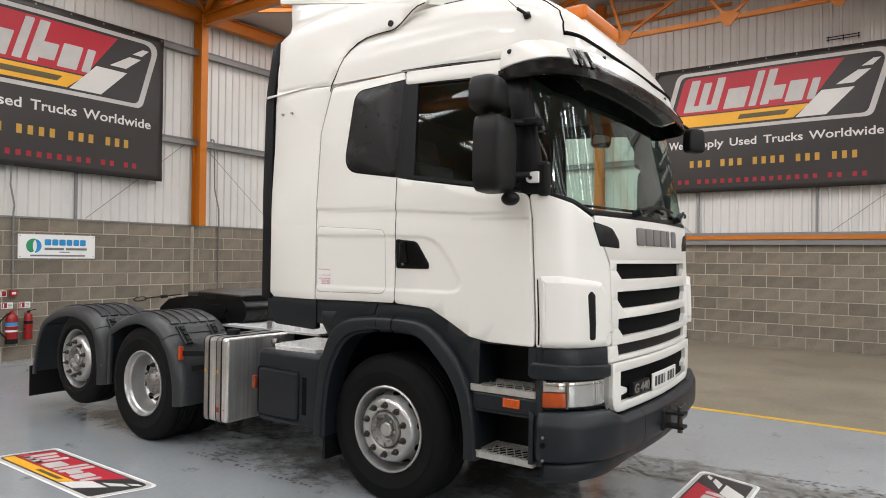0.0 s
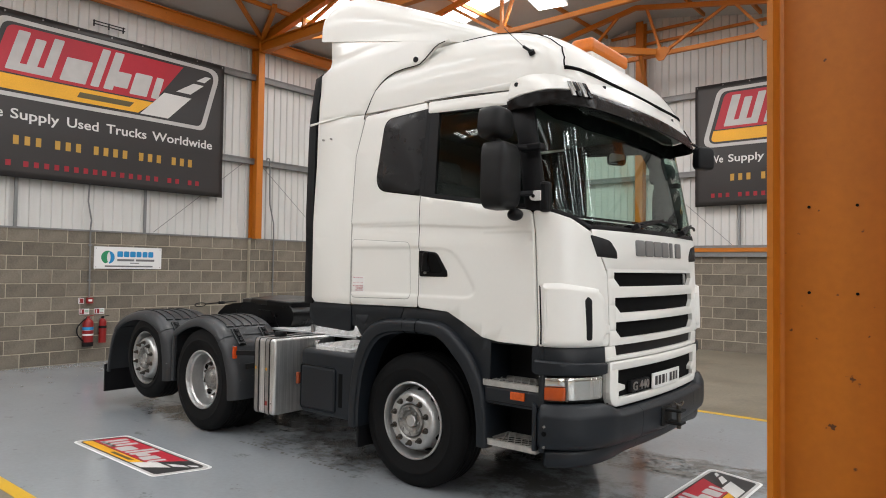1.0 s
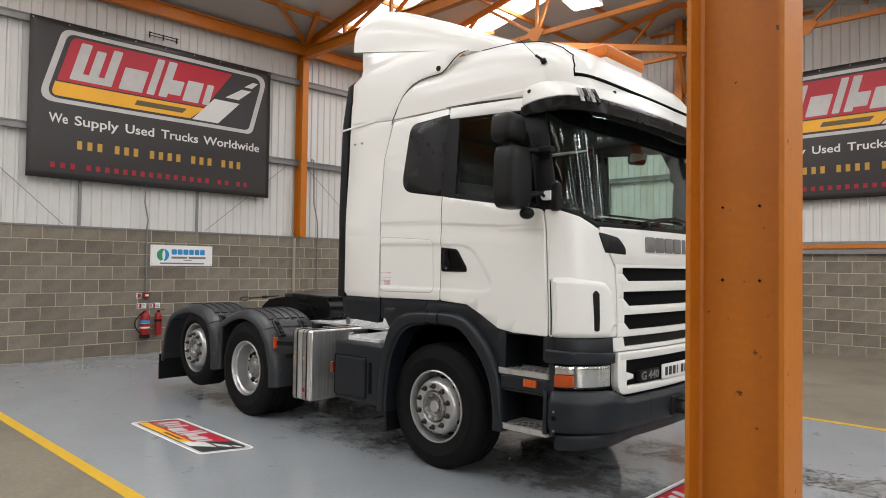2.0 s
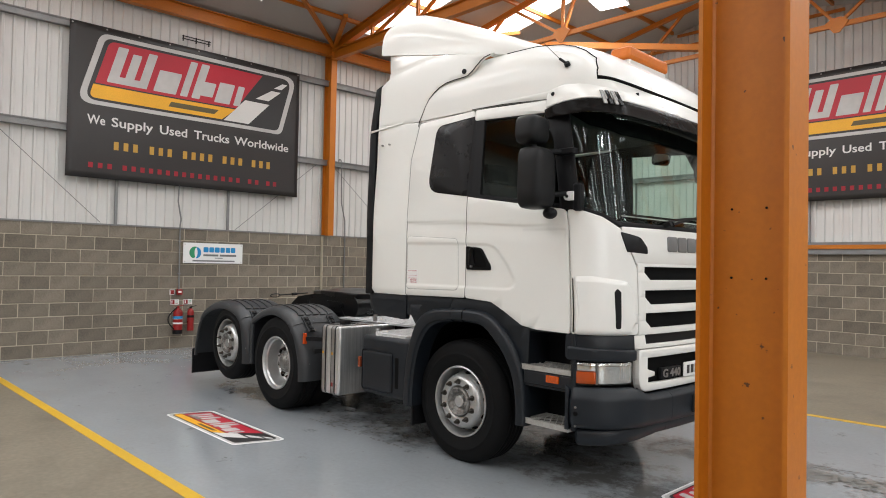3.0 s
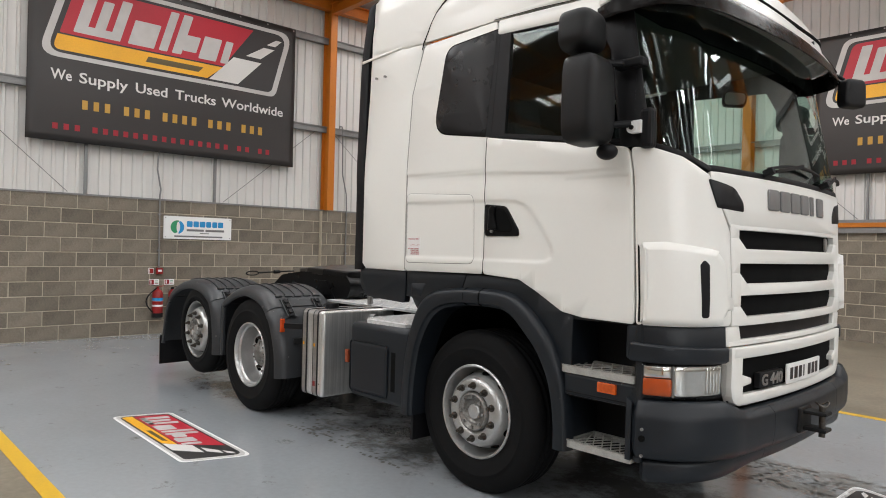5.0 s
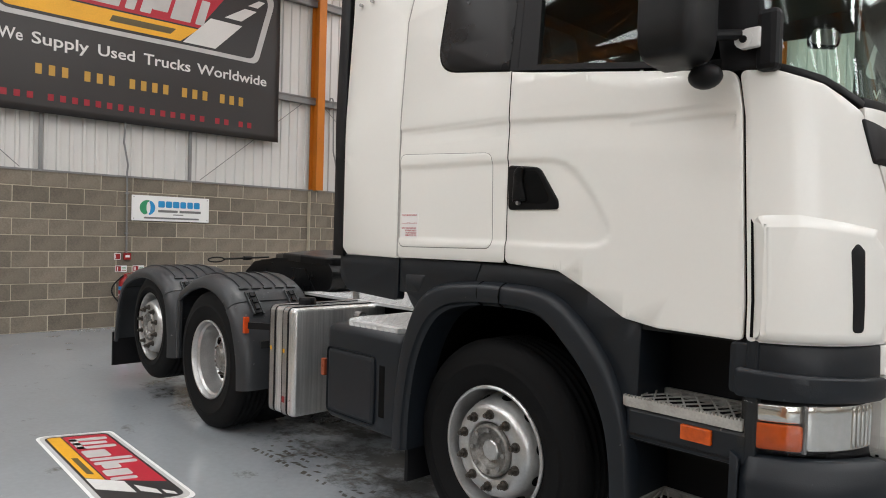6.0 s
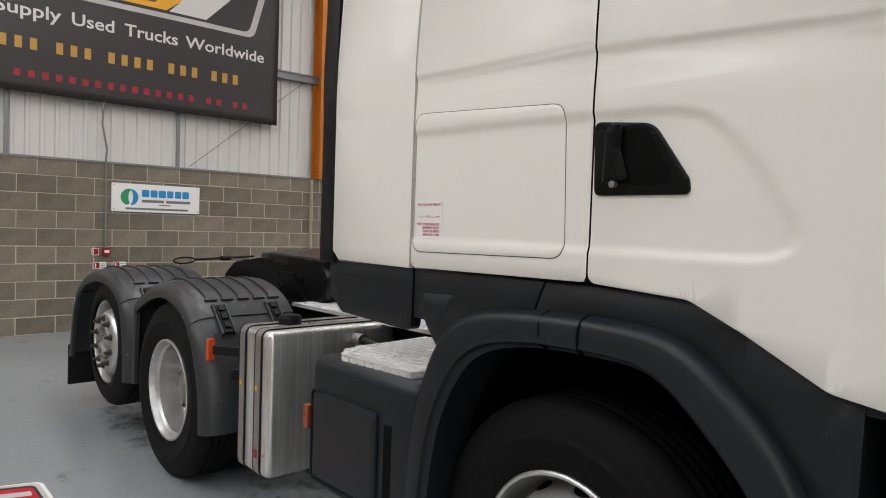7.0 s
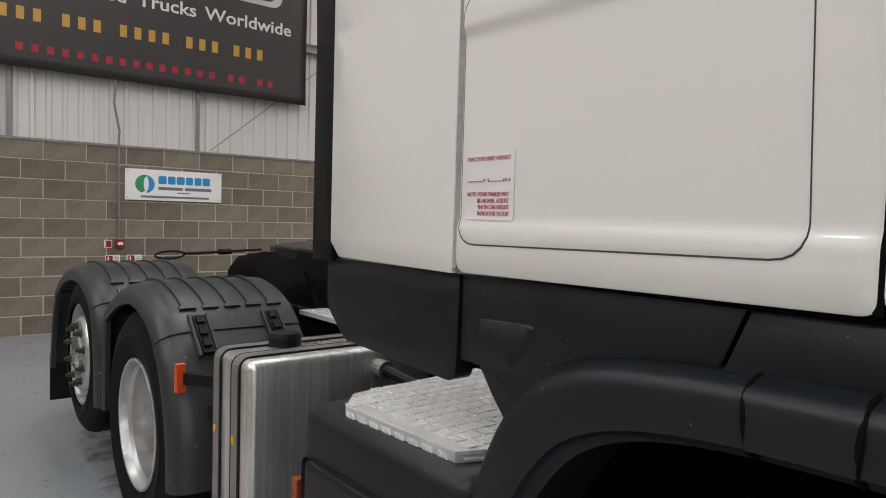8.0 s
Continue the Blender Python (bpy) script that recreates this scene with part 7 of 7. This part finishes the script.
GUARD = [(0.665, 0.38), (0.645, 0.62), (0.55, 0.87), (0.455, 0.985), (0.355, 1.065), (0.20, 1.125), (0.0, 1.155), (-0.20, 1.125), (-0.38, 1.06), (-0.51, 0.985), (-0.545, 0.85), (-0.555, 0.62), (-0.555, 0.45)]
GUARD_REAR = [(0.655, 0.42), (0.652, 0.62), (0.60, 0.86), (0.53, 0.98), (0.41, 1.065), (0.22, 1.13), (0.0, 1.15), (-0.22, 1.13), (-0.42, 1.075), (-0.60, 0.98), (-0.72, 0.82), (-0.79, 0.60), (-0.83, 0.40)]
for sg in (-1, 1):
    mudguard(-2.90, sg, GUARD, False)
    mudguard(-4.13, sg, GUARD_REAR, True)
    # marker lamp and its stay
    st = part("marker_stay", bar((-2.265, sg * 1.21, 0.84), (-1.98, sg * 1.02, 0.84), 0.03, 0.045), M_BLACK, TRUCK, "black lamp stay")
    part("marker_lamp", box(-2.275, -2.25, min(sg * 1.205, sg * 1.245), max(sg * 1.205, sg * 1.245), 0.785, 0.90, 0.005), M_REDLENS, st, "orange-red side marker lamp")


# --- tank, battery box, chassis ---
def fuel_tank(sg):
    x0, x1, z0, z1 = -1.985, -1.665, 0.315, 1.01
    y0, y1 = sg * 0.46, sg * 1.205
    t = part("fuel_tank", box(x0, x1, min(y0, y1), max(y0, y1), z0, z1, 0.030, 4), M_ALU, TRUCK, "brushed aluminium fuel tank")
    sharp(t, 30)
    for xs in (-1.925, -1.765):
        b = bmesh.new()
        e = 0.006
        o = rounded([(min(y0, y1) - e, z0 - e), (max(y0, y1) + e, z0 - e), (max(y0, y1) + e, z1 + e), (min(y0, y1) - e, z1 + e)], 0.05)
        i = rounded([(min(y0, y1), z0), (max(y0, y1), z0), (max(y0, y1), z1), (min(y0, y1), z1)], 0.046)
        frame_ring("tank_strap", o, i, M_STEEL, t, xs + 0.026, 0.052, lambda q, w, d: Vector((d, q, w)), "steel tank strap")
        for dx in (-0.030, 0.030):
            frame_ring("strap_rubber", o, i, M_BLACK, t, xs + dx + 0.006, 0.012, lambda q, w, d: Vector((d, q, w)))
    part("filler_cap", revolve([(0, 0.045), (0.052, 0.045), (0.058, 0.03), (0.058, 0.0), (0, 0)], 20, "Z"), M_BLACK, t).location = (-1.875, sg * 0.98, 1.012)
    part("yellow_mark", box(-1.945, -1.925, min(sg * 1.2115, sg * 1.2135), max(sg * 1.2115, sg * 1.2135), 0.72, 0.745), M_B_YELLOW, t)
    part("yellow_mark", box(-1.785, -1.765, min(sg * 1.2115, sg * 1.2135), max(sg * 1.2115, sg * 1.2135), 0.72, 0.745), M_B_YELLOW, t)
    part("red_mark", box(-1.785, -1.755, min(sg * 1.2115, sg * 1.2135), max(sg * 1.2115, sg * 1.2135), 0.40, 0.44), M_RED, t)
    part("tank_union", tube((-1.665, sg * 0.72, 0.94), (-1.60, sg * 0.72, 0.94), 0.032, 14), M_STEEL, t)
    part("tank_hose", tube((-1.60, sg * 0.72, 0.94), (-1.30, sg * 0.66, 0.88), 0.02, 10), M_BLACK, t)


fuel_tank(-1)
fuel_tank(1)


def battery_box(sg):
    y = lambda a: sg * a
    def bx(x0, x1, ya, yb, z0, z1, bev=0.0):
        return box(x0, x1, min(y(ya), y(yb)), max(y(ya), y(yb)), z0, z1, bev, 3)
    b = part("battery_box", bx(-1.29, -0.60, 0.50, 1.215, 0.42, 0.975, 0.045), M_DARK, TRUCK, "dark grey plastic battery box")
    sharp(b, 30)
    part("box_lid", bx(-1.265, -0.815, 1.195, 1.226, 0.46, 0.84, 0.030), M_DARK, b)
    part("box_recess", bx(-0.785, -0.735, 1.208, 1.2165, 0.52, 0.80, 0.004), M_SEAM, b)
    edge = [(-1.26, 0.60), (-1.21, 1.10), (-1.12, 1.178), (-0.70, 1.165), (-0.60, 0.95), (-0.60, 0.60)]
    pl = part("step_plate", slab([(u, sg * v) for u, v in edge], 0.99, 1.0, bevel=0.003), M_CHECKER, TRUCK, "aluminium chequer step plate")
    for (xa, ya), (xb, yb) in zip(edge, edge[1:4] + [edge[4]]):
        if (xa, ya) == edge[0]:
            continue
        part("plate_lip", bar((xa, sg * (ya - 0.004), 0.968), (xb, sg * (yb - 0.004), 0.968), 0.006, 0.052), M_CHECKER, pl)
    lip = bmesh.new()
    for k in range(8):
        for n in range(4):
            x = -1.115 + 0.051 * k + 0.0085 * n
            bar((x, sg * (1.1785 - 0.031 * (x + 1.12)), 0.988), (x + 0.020, sg * (1.1785 - 0.031 * (x + 1.14)), 0.950), 0.004, 0.0036, lip)
    for n in range(4):
        for u0, u1 in ((0.08, 0.30), (0.55, 0.77)):
            z = 0.952 + 0.010 * n
            bar((-0.70 + 0.10 * u0 + 0.003, sg * (1.165 - 0.215 * u0), z), (-0.70 + 0.10 * u1 + 0.003, sg * (1.165 - 0.215 * u1), z), 0.004, 0.0045, lip)
    part("lip_relief", lip, M_CHECK_GLINT, pl)["kind"] = "stuff"
    checks(pl, -1.27, -0.58, 0.60, 1.20, 1.0, sg, edge)
    part("side_marker", bx(-1.335, -1.30, 1.19, 1.22, 0.655, 0.755, 0.005), M_DULLLENS, b, "orange-red side marker lamp")


def within(px, py, loop, margin):
    """Is a point inside a clockwise loop, by a margin?"""
    for (xa, ya), (xb, yb) in zip(loop, loop[1:] + loop[:1]):
        d = math.hypot(xb - xa, yb - ya)
        if ((px - xa) * (yb - ya) - (py - ya) * (xb - xa)) / d < margin:
            return False
    return True


def checks(parent, x0, x1, y0, y1, z, sg, loop=None):
    """Raised bars of chequer plate, alternately turned."""
    b = bmesh.new()
    i, x = 0, x0 + 0.03
    while x < x1 - 0.02:
        yy, j = y0 + 0.03, 0
        while yy < y1 - 0.02:
            for k in (-2, -1, 0, 1, 2) if loop is None or within(x, yy, loop, 0.019) else ():
                if (i + j) % 2:
                    bar((x - 0.018, sg * (yy + 0.0075 * k), z + 0.0008), (x + 0.018, sg * (yy + 0.0075 * k), z + 0.0012), 0.0046, 0.006, b)
                else:
                    bar((x + 0.0075 * k, sg * (yy - 0.018), z + 0.0008), (x + 0.0075 * k, sg * (yy + 0.018), z + 0.0012), 0.0046, 0.006, b)
            yy += 0.044
            j += 1
        x += 0.044
        i += 1
    ob = part("plate_relief", b, M_CHECK_GLINT, parent)
    ob["kind"] = "stuff"


battery_box(-1)
battery_box(1)


def chassis():
    for sg in (-1, 1):
        ys = sg * 0.40
        b = box(-5.0, 1.30, ys - 0.004, ys + 0.004, 0.72, 0.99)
        box(-5.0, 1.30, min(ys, ys - sg * 0.08), max(ys, ys - sg * 0.08), 0.982, 0.99, bm=b)
        box(-5.0, 1.30, min(ys, ys - sg * 0.08), max(ys, ys - sg * 0.08), 0.72, 0.728, bm=b)
        part("frame_rail", b, M_CHASSIS, TRUCK, "black steel chassis rail")
        # air springs and hangers
        for x in (-2.62, -3.28, -3.85, -4.45):
            part("air_spring", revolve([(0, 0.0), (0.10, 0.0), (0.12, 0.05), (0.12, 0.17), (0.10, 0.22), (0, 0.22)], 20, "Z"), M_TYRE, TRUCK, "black rubber air spring", True).location = (x, sg * 0.52, 0.56)
    for x in (-4.95, -3.6, -2.3, -1.0):
        part("cross_member", box(x - 0.05, x + 0.05, -0.40, 0.40, 0.76, 0.96), M_CHASSIS, TRUCK, "black chassis cross member")
    # two unseen blocks, added to stop light leaking below the front of the cab
    part("sump_light_block", box(0.1, 1.15, -0.42, 0.42, 0.36, 0.75, 0.08, 2), M_CHASSIS, TRUCK, "black engine sump block, added to keep light off the floor")
    part("shroud_light_block", box(1.12, 1.28, -0.85, 0.85, 0.40, 1.15, 0.03, 2), M_CHASSIS, TRUCK, "black radiator shroud block, added to keep light off the floor")
    part("gearbox", box(-1.2, 0.9, -0.33, 0.33, 0.45, 1.10, 0.08, 2), M_CHASSIS, TRUCK, "dark engine and gearbox block")
    cw = part("catwalk", box(-2.60, -1.28, -0.55, 0.62, 1.0, 1.02), M_CHECKER, TRUCK, "aluminium chequer catwalk behind the cab")
    checks(cw, -2.58, -1.3, -0.53, 0.60, 1.02, 1)
    part("catwalk_post", tube((-1.95, -0.52, 1.02), (-1.95, -0.52, 1.09), 0.025, 10), M_STEEL, cw)
    part("tail_beam", box(-5.02, -4.96, -1.1, 1.1, 0.74, 0.88, 0.01), M_CHASSIS, TRUCK, "black rear cross beam")
    # fifth wheel: ramped plate with a throat, on two stands
    fw = part("fifth_wheel", slab(rounded([(-2.45, -0.42), (-2.45, 0.42), (-2.80, 0.47), (-3.20, 0.40), (-3.62, 0.24), (-3.60, 0.12), (-3.15, 0.06), (-3.15, -0.06), (-3.60, -0.12), (-3.62, -0.24), (-3.20, -0.40), (-2.80, -0.47)], 0.06), 0.0, 0.06, lambda u, v, w: Vector((u, v, 1.265 + w - 0.045 * ((u + 2.9) / 0.7) ** 2 * (1 if u < -2.9 else 1.2) + 0.02 * math.cos(v * 5))), bevel=0.015), M_GREASE, TRUCK, "greasy black fifth wheel coupling")
    for sg in (-1, 1):
        part("coupling_rib", slab([(-2.50, 1.13), (-3.00, 1.10), (-3.45, 1.18), (-3.58, 1.235), (-2.9, 1.28), (-2.48, 1.24)], sg * 0.36 - 0.05, sg * 0.36 + 0.05, lambda u, v, w: Vector((u, w, v))), M_GREASE, fw)
    for sg in (-1, 1):
        part("coupling_stand", slab([(-2.62, 0.995), (-3.25, 0.995), (-3.02, 1.19), (-2.80, 1.19)], sg * 0.36 - 0.07, sg * 0.36 + 0.07, lambda u, v, w: Vector((u, w, v))), M_GREASE, fw)
    part("coupling_body", slab(rounded([(-3.86, 1.10), (-3.68, 1.20), (-3.30, 1.275), (-2.50, 1.285), (-2.38, 1.16), (-2.45, 1.01), (-3.50, 1.01), (-3.80, 1.04)], 0.12, 7), -0.42, 0.42, lambda u, v, w: Vector((u, w, v + 0.012 * math.sin(u * 9 + w * 7) + 0.045 * (1 - (w / 0.42) ** 2) * max(0.0, (v - 1.1) / 0.18))), bevel=0.05), M_GREASE, fw)
    part("mounting_plate", box(-3.45, -2.45, -0.46, 0.46, 0.99, 1.005), M_CHASSIS, fw)
    b = bmesh.new()
    tube((-3.72, -0.25, 1.25), (-3.47, -0.82, 1.245), 0.008, 8, b)
    tube((-3.60, -0.50, 1.247), (-3.57, -0.58, 1.247), 0.018, 8, b)
    ring = [Vector((-3.42 - 0.04 * math.cos(a), -0.91 + 0.09 * math.cos(a), 1.243 + 0.020 * math.sin(a))) for a in [k * math.pi / 10 for k in range(21)]]
    for p, q in zip(ring, ring[1:]):
        tube(p, q, 0.006, 6, b)
    part("release_handle", b, M_CHASSIS, fw, "dark steel pull handle")
    # lines, valves and brackets between the drive wheel and the tank
    for sg in (-1, 1):
        for k, (z, r_) in enumerate(((0.78, 0.012), (0.74, 0.009), (0.66, 0.016), (0.60, 0.010))):
            bm = bmesh.new()
            way = [Vector((-2.28, sg * (0.98 - 0.05 * k), z + 0.05)), Vector((-2.16, sg * (1.02 - 0.05 * k), z)), Vector((-2.06, sg * (0.96 - 0.05 * k), z - 0.03)), Vector((-1.98, sg * (0.86 - 0.05 * k), z - 0.01))]
            for p, q in zip(way, way[1:]):
                tube(p, q, r_, 8, bm)
            part("air_line", bm, M_BLACK if k % 2 else M_CHASSIS, TRUCK)
        part("valve_block", box(-2.20, -2.08, min(sg * 0.78, sg * 0.92), max(sg * 0.78, sg * 0.92), 0.52, 0.68, 0.012), M_STEEL, TRUCK, "grimy metal air valve")
        part("guard_bracket", bar((-2.24, sg * 1.12, 0.70), (-2.02, sg * 0.60, 0.74), 0.035, 0.05), M_CHASSIS, TRUCK, "black mudguard bracket")
    # air reservoir behind the cab
    part("air_tank", tube((-2.6, -0.20, 0.82), (-2.0, -0.20, 0.82), 0.12, 20), M_CHASSIS, TRUCK, "black air reservoir")
    # suzie cables rolled behind the cab, lying over the chassis
    bm = bmesh.new()
    rnd = random.Random(4)
    for k in range(3):
        last = None
        for j in range(60):
            a = j * 0.62
            p = Vector((-1.55 - 0.0 * j + 0.05 * k + 0.055 * math.sin(a), -0.45 + 0.016 * j, 1.22 + 0.10 * k + 0.055 * math.cos(a)))
            if last is not None:
                tube(last, p, 0.008, 6, bm)
            last = p
    part("coiled_air_line", bm, M_BLACK, TRUCK, "black coiled air lines behind the cab")


chassis()


# ---- block walls: single blocks on the stretches in view, joined ones elsewhere ----
def block_mesh(name, length, height, depth):
    b = box(-length / 2, length / 2, -depth / 2, depth / 2, -height / 2, height / 2, 0.004, 1)
    return finish(name, b, M_BLOCK)


HALFB = block_mesh("half_block", 0.215, 0.215, 0.10)


def block_wall(name, axis, fixed, a0, a1, out, near, pitch=0.45, course=0.225, joint=0.0, foot=0.0):
    """Mortar core with blocks set in it; joint: a place where an even course has an upright joint."""
    core = box(0, 1, 0, 1, 0, 1)
    lo, hi = (fixed - out * 0.0035, fixed - out * 0.25)
    m = Matrix.Translation((a0 if axis != "x" else min(lo, hi), min(lo, hi) if axis != "x" else a0, 0)) @ Matrix.Diagonal((abs(hi - lo), a1 - a0, BLOCK_TOP, 1) if axis == "x" else (a1 - a0, abs(hi - lo), BLOCK_TOP, 1))
    bmesh.ops.transform(core, matrix=m, verts=core.verts)
    wall = part(name, core, M_MORTAR)
    tagged(wall, "brown-grey concrete blockwork wall with pale joints", "wall", kind="structure")
    gauge = block_mesh("block", pitch - 0.010, course - 0.010, 0.10)
    rest = bmesh.new()
    rnd = random.Random(name)
    start = joint - pitch * math.ceil((joint - a0) / pitch)
    for r in range(10):
        z = course * (r + 0.5) + foot
        if z + course / 2 > BLOCK_TOP + 0.02:
            continue
        a = start - (pitch / 2 if r % 2 else 0.0)
        while a < a1:
            c = a + pitch / 2
            if a0 - pitch * 0.5 <= a and a + pitch * 0.5 <= a1:
                jit = rnd.uniform(-0.0025, 0.0025)
                pos = (fixed - out * 0.05 + jit, c, z) if axis == "x" else (c, fixed - out * 0.05 + jit, z)
                turn = 90 if axis == "x" else 0
                if near[0] <= c <= near[1]:
                    o = new("block", gauge)
                    o.parent = wall
                    o.matrix_basis = pose(*pos, 0, rnd.uniform(-0.15, 0.15), turn + rnd.uniform(-0.2, 0.2))
                else:
                    t = bmesh.new()
                    bmesh.ops.create_cube(t, size=1, matrix=pose(*pos, 0, 0, turn) @ Matrix.Diagonal((pitch - 0.010, 0.10, course - 0.010, 1)))
                    join(rest, t)
            a += pitch
    ob = part("far_blocks", rest, M_BLOCK, wall)
    ob["kind"] = "stuff"


block_wall("wall_west", "x", WX, SY, NY, 1, (0.9, 8.6), pitch=0.444, joint=3.756)
block_wall("wall_north", "y", NY, WX, EX, -1, (-5.0, 1.0), pitch=0.4685, course=0.2365, joint=-2.725, foot=-0.015)
block_wall("wall_east", "x", EX, SY, NY, -1, (99, 100))
block_wall("wall_south", "y", SY, WX, EX, 1, (99, 100))

# bonded pier under the wall column
pier = part("wall_pier", box(WX - 0.02, WX + 0.085, 7.445, 7.80, 0, BLOCK_TOP - 0.02), M_MORTAR)
tagged(pier, "narrow blockwork pier under the steel column", "wall", kind="structure")
for r in range(10):
    for y, m in ((7.51, 0.105), (7.69, 0.215)) if r % 2 else ((7.565, 0.215), (7.745, 0.105)):
        o = new("block", HALFB)
        o.parent = pier
        o.matrix_basis = pose(WX + 0.042, y, 0.225 * r + 0.1125, 0, 0, 90) @ Matrix.Diagonal((m / 0.215 * 1.02, 1, 1, 1))
